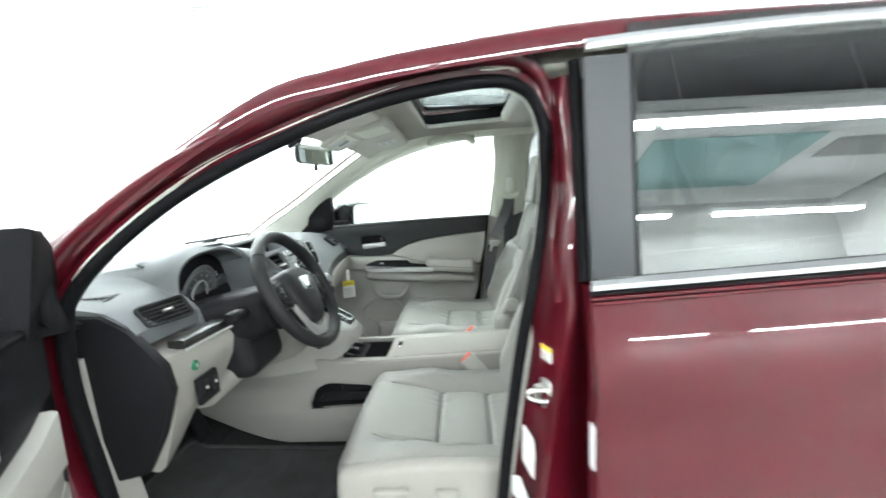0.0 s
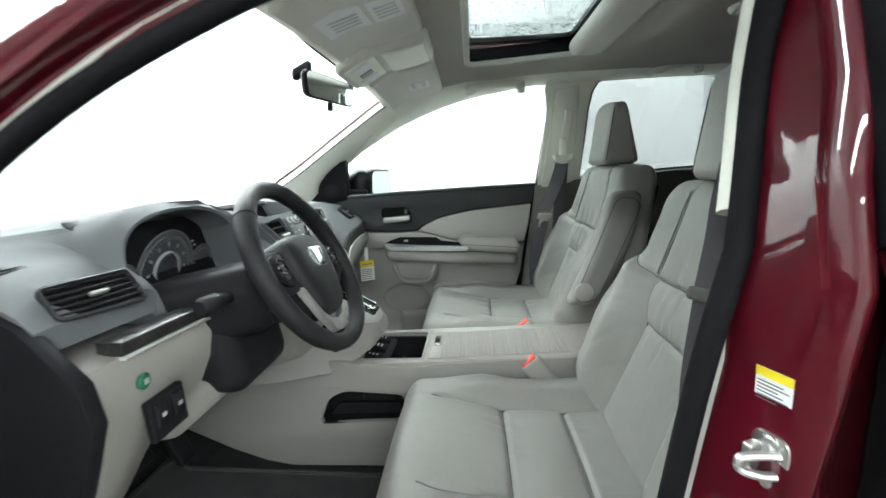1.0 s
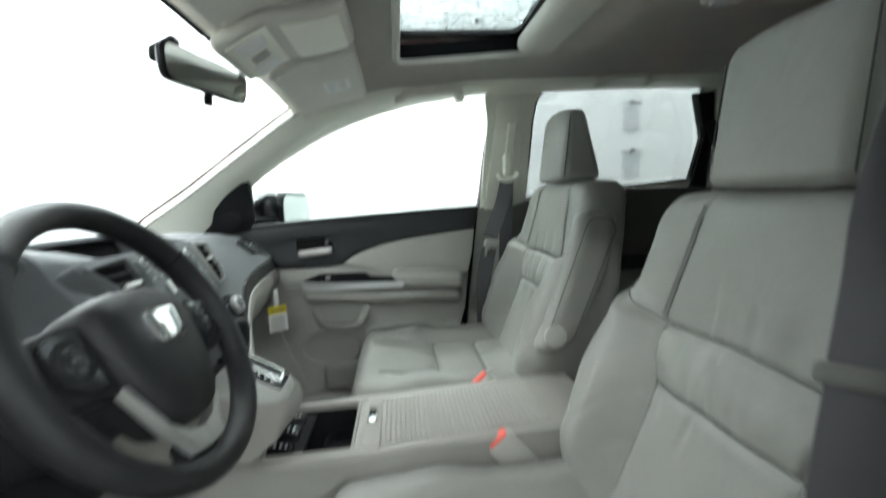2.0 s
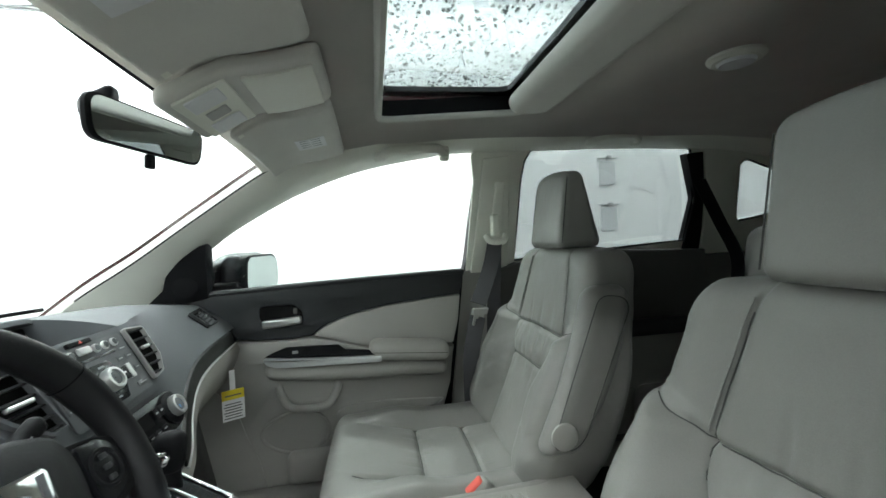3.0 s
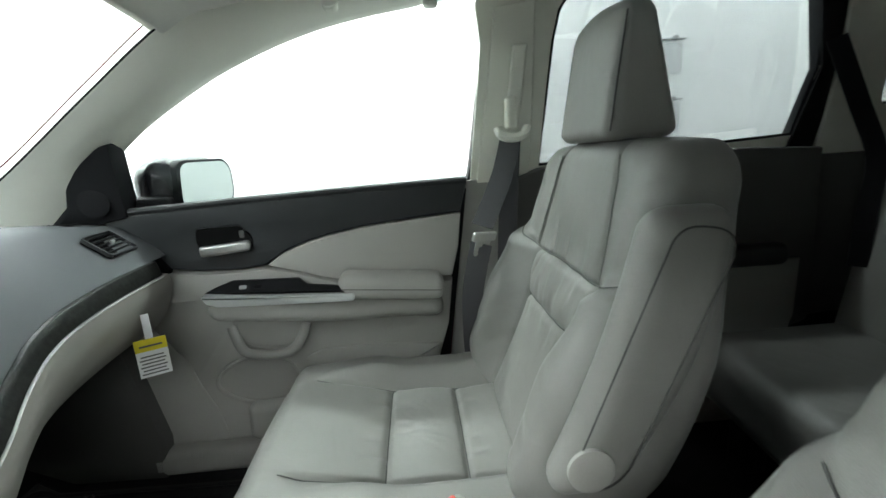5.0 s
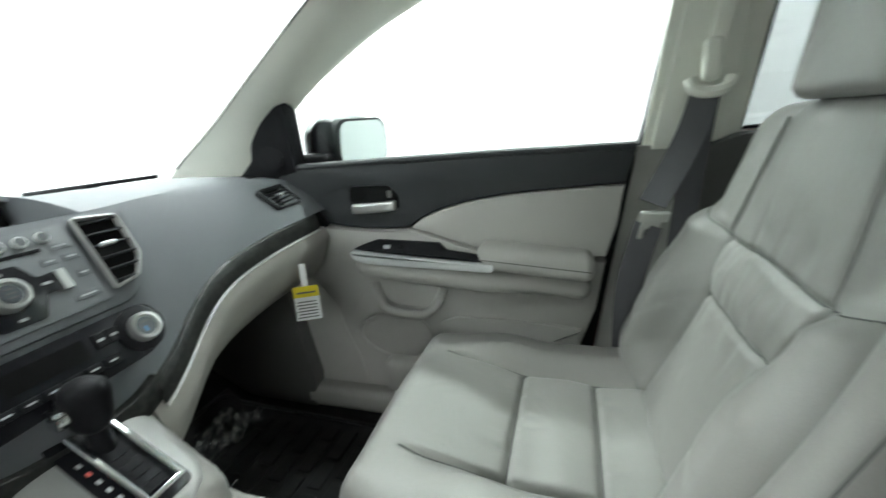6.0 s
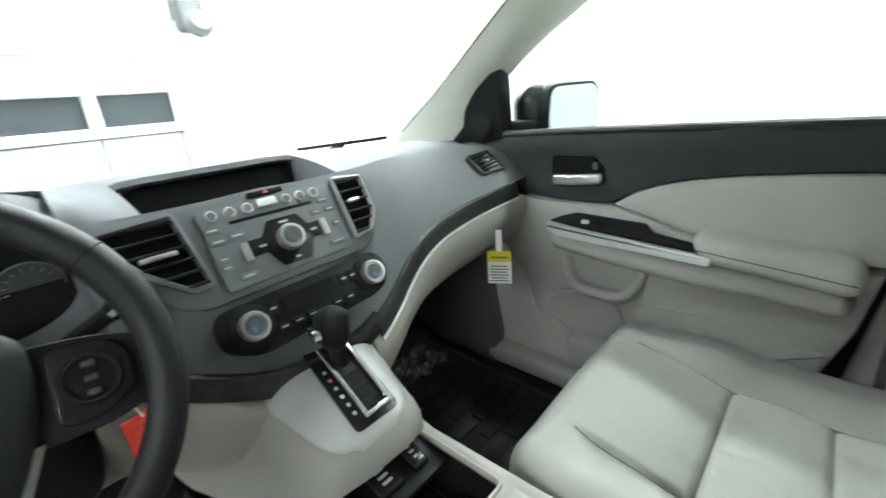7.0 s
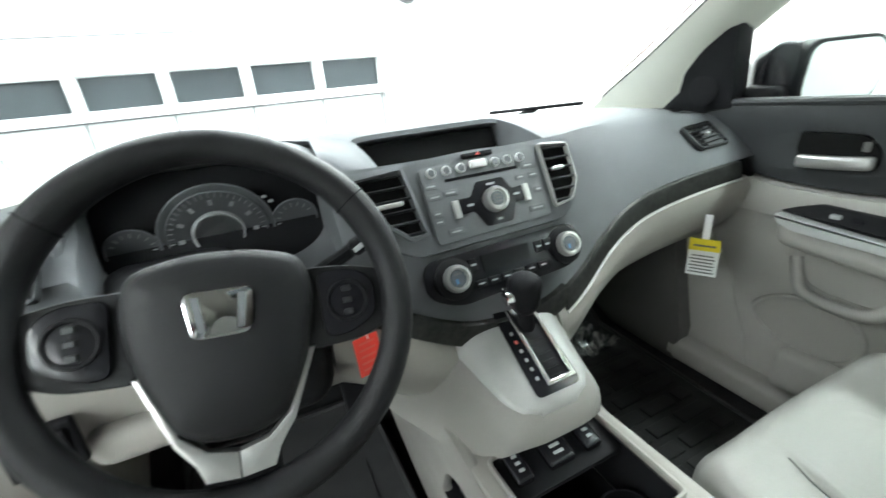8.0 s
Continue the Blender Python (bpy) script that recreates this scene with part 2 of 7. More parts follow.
def slab(outline, y0, y1, bevel=0.006, holes=()):
    """A plate with an (x, z) outline and openings, from y0 to y1, its edges eased."""
    from mathutils.geometry import tessellate_polygon
    loops = [[Vector((x, z, 0)) for x, z in o] for o in (outline, *holes)]
    flat = [v for lo in loops for v in lo]
    bm = bmesh.new()
    vs = [bm.verts.new((v.x, y0, v.y)) for v in flat]
    if holes:
        for tri in tessellate_polygon(loops):
            try:
                bm.faces.new([vs[i] for i in tri])
            except ValueError:
                pass
        bmesh.ops.recalc_face_normals(bm, faces=bm.faces)
    else:
        bm.faces.new(vs)
    res = bmesh.ops.extrude_face_region(bm, geom=bm.faces[:])
    for v in res["geom"]:
        if isinstance(v, bmesh.types.BMVert):
            v.co.y = y1
    bmesh.ops.recalc_face_normals(bm, faces=bm.faces)
    if bevel:
        side = [e for e in bm.edges if len(e.link_faces) == 2 and e.calc_face_angle(0) > 1.0 and abs(e.verts[0].co.y - e.verts[1].co.y) < 1e-6]
        bmesh.ops.bevel(bm, geom=side, offset=bevel, segments=2, profile=0.6, affect="EDGES")
    return bm


def rounded(points, r, n=4):
    """An outline with its corners rounded off."""
    out, m = [], len(points)
    for i in range(m):
        a, b, c = Vector(points[i - 1]), Vector(points[i]), Vector(points[(i + 1) % m])
        k = min(r, (a - b).length * 0.45, (c - b).length * 0.45)
        p, q = b + (a - b).normalized() * k, b + (c - b).normalized() * k
        for s in range(n + 1):
            t = s / n
            v = p * (1 - t) ** 2 + b * 2 * t * (1 - t) + q * t * t
            out.append((v.x, v.y))
    return out


def lerp(table, v):
    """Straight steps between the (key, value) pairs of a table."""
    if v <= table[0][0]:
        return table[0][1]
    for (a, p), (b, q) in zip(table, table[1:]):
        if v <= b:
            t = (v - a) / (b - a)
            t = t * t * (3 - 2 * t)
            return p + (q - p) * t
    return table[-1][1]


def spline(table, v):
    """A smooth curve through the (key, value) pairs of a table."""
    n = len(table)
    if v <= table[0][0]:
        return table[0][1]
    for i in range(n - 1):
        (a, p), (b, q) = table[i], table[i + 1]
        if v <= b:
            s0 = (q - table[i - 1][1]) / (b - table[i - 1][0]) if i else (q - p) / (b - a)
            s1 = (table[i + 2][1] - p) / (table[i + 2][0] - a) if i + 2 < n else (q - p) / (b - a)
            t, w = (v - a) / (b - a), b - a
            return (2 * t ** 3 - 3 * t * t + 1) * p + (t ** 3 - 2 * t * t + t) * w * s0 + (3 * t * t - 2 * t ** 3) * q + (t ** 3 - t * t) * w * s1
    return table[-1][1]


def ramp(a, b, v):
    """0 below a, 1 above b, smooth between."""
    t = max(0.0, min(1.0, (v - a) / (b - a)))
    return t * t * (3 - 2 * t)


def bump(d, w):
    return math.exp(-(d / w) ** 2)


def flip(bm, s):
    """Mirrors across the car's middle where s is -1."""
    if s < 0:
        bmesh.ops.scale(bm, vec=(1, -1, 1), verts=bm.verts)
    return bm

# ==== the garage ====
X0, X1, Y0, Y1, HIGH = -4.2, 7.0, -7.6, 3.0, 4.2


def wall(name, x0, x1, y0, y1, z0, z1, mat):
    return solo(name, rbox((x1 - x0, y1 - y0, z1 - z0), 0.0, (1, 1, 1), at=((x0 + x1) / 2, (y0 + y1) / 2, (z0 + z1) / 2)), mat,
                "white painted garage wall" if name.startswith("wall") else "", "wall", kind="structure", smooth=0)


tagged(wall("floor", X0 - 0.2, X1 + 0.2, Y0 - 0.2, Y1 + 0.2, -0.2, 0, CONCRETE), "pale grey painted concrete garage floor", "floor")
tagged(wall("ceiling", X0 - 0.2, X1 + 0.2, Y0 - 0.2, Y1 + 0.2, HIGH, HIGH + 0.15, CEILING), "grey garage ceiling", "ceiling")
wall("wall_right", X0 - 0.2, X1 + 0.2, Y1, Y1 + 0.2, 0, HIGH, WALL)
tagged(wall("wall_left", X0 - 0.2, X1 + 0.2, Y0 - 0.2, Y0, 0, HIGH, GREYWALL), "grey painted garage wall")
wall("wall_back", X1, X1 + 0.2, Y0, Y1, 0, HIGH, WALL)
GD0, GD1 = -2.45, 1.24
wall("wall_front", X0 - 0.2, X0, GD1, Y1, 0, HIGH, WALL)
wall("wall_front_far", X0 - 0.2, X0, Y0, GD0, 0, HIGH, WALL)
wall("wall_front_head", X0 - 0.2, X0, GD0, GD1, 3.0, HIGH, WALL)


def garage_door():
    d = thing("garage_door", "white sectional garage door with a row of dark windows", "garage door")
    for z0, z1 in ((0.0, 0.52), (0.53, 1.045), (1.055, 1.685), (1.695, 2.33), (2.34, 2.99)):
        if z0 > 1.0 and z1 < 1.7:
            panes = [(1.19 - 0.655 * i - 0.575, 1.19 - 0.655 * i) for i in range(5)]
            holes = [[(a, 1.125), (b, 1.125), (b, 1.405), (a, 1.405)] for a, b in panes]
            bm = slab([(GD0 + 0.01, z0), (GD1 - 0.01, z0), (GD1 - 0.01, z1), (GD0 + 0.01, z1)], -0.05, 0.0, 0.0, holes)
            part("panel", moved(bm, Matrix.Translation((X0 - 0.03, 0, 0)) @ Matrix.Rotation(radians(90), 4, "Z")), DOORWHITE, d, smooth=0)
            for a, b in panes:
                part("pane", rbox((0.012, b - a, 0.279), 0.0, (1, 1, 1), at=(X0 - 0.06, (a + b) / 2, 1.265)), DARKGLASS, d, smooth=0)
                ring = [(a - 0.012, 1.113), (b + 0.012, 1.113), (b + 0.012, 1.417), (a - 0.012, 1.417)]
                hole = [(a + 0.012, 1.137), (b - 0.012, 1.137), (b - 0.012, 1.393), (a + 0.012, 1.393)]
                fr = slab(ring, -0.012, 0.012, 0.0, [hole])
                part("window_frame", moved(fr, Matrix.Translation((X0 - 0.02, 0, 0)) @ Matrix.Rotation(radians(90), 4, "Z")), DOORWHITE, d, smooth=0)
        else:
            part("panel", rbox((0.05, GD1 - GD0 - 0.02, z1 - z0), 0.006, (1, 1, 1), at=(X0 - 0.055, (GD0 + GD1) / 2, (z0 + z1) / 2)), DOORWHITE, d)
    for z in (0.525, 1.05, 1.69, 2.335):
        part("section_joint", rbox((0.012, GD1 - GD0 - 0.03, 0.022), 0.003, (1, 1, 1), at=(X0 - 0.026, (GD0 + GD1) / 2, z)), JOINT, d)
    for k in range(6):
        part("stile", rbox((0.010, 0.014, 0.60), 0.002, (1, 1, 1), at=(X0 - 0.026, 1.23 - 0.655 * k if k else 1.20, 1.37)), JOINT, d)
        part("stile", rbox((0.010, 0.014, 0.50), 0.002, (1, 1, 1), at=(X0 - 0.026, 1.23 - 0.655 * k if k else 1.20, 0.787)), JOINT, d)
    part("track", rbox((0.06, 0.05, 2.9), 0.006, (1, 1, 1), at=(X0 + 0.032, GD1 + 0.06, 1.45)), STEEL, d)
    part("track", rbox((0.06, 0.05, 2.9), 0.006, (1, 1, 1), at=(X0 + 0.032, GD0 - 0.06, 1.45)), STEEL, d)
    return d


garage_door()


def wall_heater():
    w = thing("wall_lamp", "small grey swivel lamp on the garage wall", "lamp")
    part("bracket", rbox((0.06, 0.16, 0.34), 0.01, (1, 1, 1), at=(X0 + 0.03, 1.44, 2.16)), JOINT, w)
    part("housing", rbox((0.20, 0.20, 0.28), 0.04, (2, 2, 2), at=(X0 + 0.15, 1.46, 2.02)), LAMPGREY, w)
    part("hood", moved(lathe([(0.07, 0), (0.10, 0.02), (0.11, 0.10), (0.08, 0.13), (0.0, 0.13)], 20), pose(X0 + 0.26, 1.46, 1.90, 70, 0, 90)), LAMPGREY, w)


wall_heater()


LAMP = 3.45


def light_fixture():
    f = thing("ceiling_light", "white twin-tube ceiling light, lit", "ceiling light", "rows of ceiling lights")
    part("housing", rbox((2.3, 0.17, 0.06), 0.01, (1, 1, 1), at=(0, 0, -0.03)), WHITE, f)
    for y in (-0.045, 0.045):
        part("tube", rbox((2.2, 0.032, 0.032), 0.012, (1, 1, 1), at=(0, y, -0.082)), TUBE, f)
    for x in (-0.9, 0.9):
        part("hanger", rbox((0.012, 0.012, HIGH - LAMP), 0.002, (1, 1, 1), at=(x, 0, (HIGH - LAMP) / 2)), STEEL, f)
    f.matrix_basis = pose(1.3, -4.0, LAMP)
    return f


first = light_fixture()
# x = -1.0 and rows from -1.4 up: unseen lights added for brightness
for ly, row in ((-6.7, (2.6, 5.5)), (-4.0, (-1.0, 1.3, 3.6, 5.85)), (-1.4, (-3.0,)), (0.8, (-3.0,)), (1.6, (-3.0, -0.65)), (2.4, (-3.0, -0.65, 1.7, 4.05))):
    for lx in row:
        if (lx, ly) != (1.3, -4.0):
            copy_thing(first, pose(lx, ly, LAMP))


def overhead_door():
    d = thing("overhead_door", "raised overhead door with teal and grey sections", "garage door")
    part("panel", rbox((4.4, 3.0, 0.05), 0.01, (1, 1, 1), at=(4.55, -5.75, 3.80)), DOORWHITE, d)
    part("board", rbox((2.1, 1.5, 0.02), 0.004, (1, 1, 1), at=(3.9, -5.75, 3.762)), TEAL, d, "teal board")
    part("board", rbox((1.0, 0.25, 0.02), 0.004, (1, 1, 1), at=(3.1, -4.5, 3.762)), GREYBOARD, d, "grey board")
    part("board", rbox((1.2, 0.5, 0.02), 0.004, (1, 1, 1), at=(5.8, -5.4, 3.762)), GREYBOARD, d, "grey board")
    for x in (2.42, 6.68):
        for y in (-4.35, -7.15):
            part("hanger", rbox((0.03, 0.03, HIGH - 3.825), 0.004, (1, 1, 1), at=(x, y, (HIGH + 3.825) / 2)), STEEL, d)


overhead_door()


def wall_conduit():
    w = thing("wall_conduit", "grey conduit with loose cables along the white wall", "conduit")
    for z in (3.20, 3.38):
        part("rail", rbox((3.2, 0.05, 0.06), 0.008, (1, 1, 1), at=(-2.58, Y1 - 0.025, z)), GREYBOARD, w)
    rng = random.Random(4)
    for k in range(4):
        pts = [(-4.1 + 0.3 * i, Y1 - 0.03 - 0.02 * rng.random(), 3.20 - 0.02 - 0.07 * rng.random()) for i in range(9)]
        part("cable", rod(smooth_path(pts, 4), 0.007, 6), INK, w)


wall_conduit()


def wall_bracket(z):
    w = thing("wall_bracket", "small pale bracket fixed to the white wall", "bracket", "wall brackets")
    part("bar", rbox((0.20, 0.02, 0.012), 0.004, (1, 1, 1), at=(2.465, Y1 - 0.010, z)), PALE, w)
    part("hook", rbox((0.035, 0.04, 0.03), 0.006, (1, 1, 1), at=(2.465, Y1 - 0.040, z)), GREYBOARD, w)
    part("plate", rbox((0.16, 0.012, 0.22), 0.004, (1, 1, 1), at=(2.465, Y1 - 0.006, z - 0.14)), DOORWHITE, w)


wall_bracket(1.935)
wall_bracket(1.50)

# ==== the car: shell ====
# x runs to the rear, y to the passenger's side, z up; the hub of the steering wheel is at x = 0
def half(z):
    """Half the width of the cabin's glass line at height z."""
    return 0.755 - max(0.0, z - 1.13) * 0.27


car = thing("car_body", "dark red car with its driver's door open, in a white garage", "car")

APERTURE = [(-0.292, 0.93), (-0.268, 0.76), (-0.24, 0.60), (-0.20, 0.48), (-0.12, 0.42), (0.08, 0.41), (0.30, 0.42), (0.42, 0.46), (0.465, 0.58),
            (0.490, 0.773), (0.522, 0.982), (0.562, 1.171), (0.590, 1.332), (0.596, 1.393), (0.569, 1.452), (0.494, 1.472),
            (0.317, 1.449), (0.132, 1.391), (-0.056, 1.304), (-0.186, 1.212), (-0.262, 1.13), (-0.29, 1.05)]


def pillar_shift(z):
    """How far down the centre pillar a height lies: 1 along it, 0 at its ends."""
    return lerp([(0.45, 0.0), (0.62, 1.0), (1.25, 1.0), (1.42, 0.0)], z)


def aperture_ring(off, dy, s):
    loop = smooth_path([(x, 0, z) for x, z in APERTURE], 5, True)
    out, n, off0 = [], len(loop), off
    for i, p in enumerate(loop):
        d = loop[(i + 1) % n] - loop[i - 1]
        nrm = Vector((-d.z, 0, d.x)).normalized()
        if nrm.dot(p - Vector((0.15, 0, 0.95))) < 0:
            nrm = -nrm
        rear = max(0.0, nrm.x) ** 2
        if off > 0.03:
            off = off0 * (1 - 0.22 * max(0.0, nrm.z) ** 2)
        if off > 0.012:
            off_here, dy_here = off * (1 - 0.55 * rear), dy * (1 - rear) - 0.004 * rear
        else:
            off_here, dy_here = off, dy
        q = p + nrm * off_here
        k = rear * pillar_shift(p.z)
        deep = 0.078 * k
        out.append(Vector((q.x + 0.030 * k, s * (0.77 - max(0, p.z - 1.1) * 0.30 + dy_here - deep), q.z)))
    return out


def door_frame(s):
    steps = ((0.013, -0.008), (0.013, 0.0), (0.024, 0.004), (0.028, -0.006), (0.035, -0.006), (0.039, 0.018), (0.045, 0.030), (0.058, 0.036), (0.066, 0.032), (0.078, 0.004), (0.078, -0.03))
    rings = [aperture_ring(o, d, s) for o, d in steps]
    cols = list(zip(*rings))
    part("side_frame", loft([list(c) for c in cols], loop=True, closed=False), RED, car, "glossy dark red door frame", 60)
    seal = aperture_ring(0.001, -0.001, s)
    part("door_seal", sweep(seal, circle(0.012, 14, 0.016), (0, s, 0), True), RUBBER, car, "black rubber door seal")


door_frame(-1)


def pillar_panel():
    """The red pillar between the driver's opening and the rear door: two folds with a groove between them."""
    rings = []
    for z, xs in ((0.40, 0.44), (0.47, 0.455), (0.58, 0.482), (0.68, 0.495), (0.773, 0.508), (0.88, 0.524), (0.982, 0.540), (1.08, 0.558), (1.171, 0.580), (1.26, 0.597), (1.332, 0.608), (1.40, 0.615), (1.47, 0.618)):
        b = 0.77 - max(0, z - 1.1) * 0.30
        xs += 0.022 * pillar_shift(z)
        low = max(0.0, min(1.0, (1.12 - z) / 0.12))
        m = max(0.614 - 0.010 * (1 - low), xs + 0.010)
        x1 = 0.648 + max(0, z - 1.1) * 0.02
        upper = ((xs - 0.004, -0.090), (xs - 0.002, -0.040), (xs + 0.006, 0.000), (m - 0.014, 0.006), (m - 0.004, 0.0), (m + 0.002, 0.016), (m + 0.010, 0.022), (m + 0.020, 0.020), (x1 - 0.006, 0.008), (x1, -0.004), (x1 + 0.03, -0.015), (x1 + 0.03, -0.05))
        jamb = ((xs + 0.002, -0.088), (xs + 0.010, -0.072), (xs + 0.021, -0.0415), (xs + 0.034, -0.0055), (xs + 0.038, 0.004), (xs + 0.043, 0.014), (xs + 0.051, 0.019), (xs + 0.060, 0.014), (x1 - 0.014, -0.004), (x1 - 0.004, -0.020), (x1 + 0.03, -0.025), (x1 + 0.03, -0.05))
        rings.append([(p[0] + (q[0] - p[0]) * low, -(b + p[1] + (q[1] - p[1]) * low), z) for p, q in zip(upper, jamb)])
    part("pillar_panel", loft(rings, closed=False), RED, car, "glossy dark red pillar with a folded edge", 50)
    post = [Vector((0.646 + max(0, z - 1.1) * 0.02, -(0.79 - max(0, z - 1.1) * 0.27), z)) for z in (1.118, 1.25, 1.38, 1.49)]
    part("pillar_seal", sweep(post, circle(0.012, 8, 0.016), (0, 1, 0)), RUBBER, car, "black rubber pillar seal")


pillar_panel()


def pillar_edge(z0, z1, mat, label, back=0.004, inward=0.026):
    """The rounded inner edge of the centre pillar's trim, beside the seal."""
    ring = [p for p in aperture_ring(0.001, 0.0, -1) if p.x > 0.50 and z0 <= p.z <= z1]
    ring.sort(key=lambda p: p.z)
    path = [p + Vector((back, inward, 0)) for p in ring]
    part("pillar_edge", sweep(path, circle(0.013, 10, 0.020), (0, -1, 0)), mat, car, label)


pillar_edge(1.105, 1.47, PILLAR, "ivory inner pillar edge")
pillar_edge(0.90, 1.104, DOORGREY, "grey inner pillar edge", 0.016, 0.018)

# ruled trim from the windscreen's edge over the roof rail
RAIL_IN = [(-0.80, 0.70, 0.96), (-0.586, 0.66, 1.105), (-0.41, 0.625, 1.205), (-0.20, 0.58, 1.335), (0.012, 0.532, 1.457), (0.16, 0.515, 1.508), (0.45, 0.515, 1.538), (0.9, 0.525, 1.548), (1.5, 0.525, 1.54), (2.0, 0.50, 1.50)]
RAIL_OUT = {1: [(-0.40, 0.750, 0.96), (-0.355, 0.735, 1.085), (-0.225, 0.720, 1.243), (-0.026, 0.692, 1.362), (0.131, 0.675, 1.428), (0.282, 0.663, 1.471), (0.45, 0.656, 1.498), (0.62, 0.652, 1.512), (1.40, 0.652, 1.512), (2.0, 0.652, 1.44)],
            -1: [(-0.66, 0.775, 0.94), (-0.36, 0.765, 1.03), (-0.248, 0.745, 1.165), (-0.056, 0.702, 1.318), (0.132, 0.675, 1.402), (0.317, 0.658, 1.460), (0.46, 0.650, 1.486), (0.60, 0.655, 1.486), (1.40, 0.652, 1.512), (2.0, 0.652, 1.44)]}


RIDGE = [(-0.75, 0.96), (-0.55, 1.06), (-0.33, 1.205), (-0.099, 1.362), (0.02, 1.434), (0.124, 1.482), (0.23, 1.502), (0.341, 1.520), (0.539, 1.540), (0.73, 1.552), (1.1, 1.553), (1.5, 1.545), (2.0, 1.50)]


RIDGE_LINE = smooth_path([(x, 0, z) for x, z in RIDGE], 8)


def ridge(x):
    for a, b in zip(RIDGE_LINE, RIDGE_LINE[1:]):
        if x <= b.x:
            return a.z + (b.z - a.z) * (x - a.x) / (b.x - a.x)
    return RIDGE_LINE[-1].z


def pillar_trim(s):
    a, b = smooth_path(RAIL_IN, 5), smooth_path(RAIL_OUT[s], 5)
    rings = []
    for p, q in zip(a, b):
        ring = []
        for k in range(9):
            t = k / 8
            m = p.lerp(q, t)
            ctr = Vector((0.3, 0, 1.0))
            m = m + (ctr - m).normalized() * 0.020 * math.sin(math.pi * t)
            ring.append(Vector((m.x, s * m.y, m.z)))
        ring.append(Vector((q.x, s * (q.y + 0.010), q.z + 0.008)))
        ring.append(Vector((p.x, s * (p.y + 0.02), p.z + 0.035)))
        rings.append(ring)
    part("pillar_trim", loft(rings), PILLAR, car, "ivory plastic pillar and roof rail trim", 50)
    ow = [Vector((p.x - 0.001, s * (p.y + 0.002), p.z + 0.002)) for p in a[5:22]]
    part("windscreen_seal", rod(ow, 0.0030, 6), RUBBER, car, "thin black windscreen edge")
    # outer skin of the pillar and rail
    rings = []
    for p, q in zip(a, b):
        if s > 0:
            rings.append([Vector((p.x - 0.015, s * (p.y + 0.045), p.z + 0.045)), Vector(((p.x + q.x) / 2 - 0.02, s * ((p.y + q.y) / 2 + 0.05), (p.z + q.z) / 2 + 0.065)), Vector((q.x - 0.02, s * (q.y + 0.05), q.z + 0.055))])
            continue
        zs = ridge(p.x * 0.4 + q.x * 0.6)
        ys = max(0.675, 0.76 - (zs - 1.1) * 0.2)
        zs += (0.70 - ys) * (zs - 1.286) / 0.787
        x = p.x * 0.4 + q.x * 0.6
        ring = [(x, ys + 0.036, zs - 0.050), (x, ys + 0.035, zs - 0.032), (x, ys + 0.028, zs - 0.013), (x, ys + 0.015, zs - 0.003), (x, ys, zs), (x, ys - 0.012, zs - 0.001), (x, ys - 0.016, zs - 0.006), (x, ys - 0.020, zs - 0.001)]
        inner = Vector((p.x - 0.015, p.y + 0.03, max(zs, p.z + 0.03)))
        inner.z = min(inner.z, zs + 0.02 if x > 0.1 else inner.z)
        last = Vector(ring[-1])
        ring += [tuple(last.lerp(inner, 0.5) + Vector((0, 0, 0.006))), tuple(inner)]
        rings.append([Vector((a0, s * b0, c0)) for a0, b0, c0 in ring])
    part("roof_rail", loft(rings, closed=False), RED, car, "dark red pillar and roof rail", 60)


pillar_trim(1)
pillar_trim(-1)

REAR_WINDOW = [(0.764, 1.147), (0.770, 1.30), (0.776, 1.422), (0.786, 1.482), (0.806, 1.514), (0.85, 1.530), (1.38, 1.522), (1.405, 1.508), (1.443, 1.341), (1.429, 1.185), (1.156, 1.170)]
QUARTER = [(1.618, 1.452), (1.634, 1.468), (1.655, 1.470), (1.74, 1.444), (1.852, 1.404), (1.872, 1.36), (1.862, 1.292), (1.75, 1.262), (1.656, 1.248), (1.640, 1.262), (1.630, 1.35)]


def lean(bm, s, extra=0.0):
    """Lays a plate built at y = 0 along the cabin's leaning side."""
    for v in bm.verts:
        v.co.y = s * (half(v.co.z) + extra + v.co.y)
    return bm


def back_off(bm, s):
    """Keeps the driver's pillar trim behind the red jamb."""
    for v in bm.verts:
        if s < 0 and v.co.x < 0.70:
            v.co.x += 0.040 * (1 - max(0.0, v.co.x - 0.62) / 0.08)
    return bm


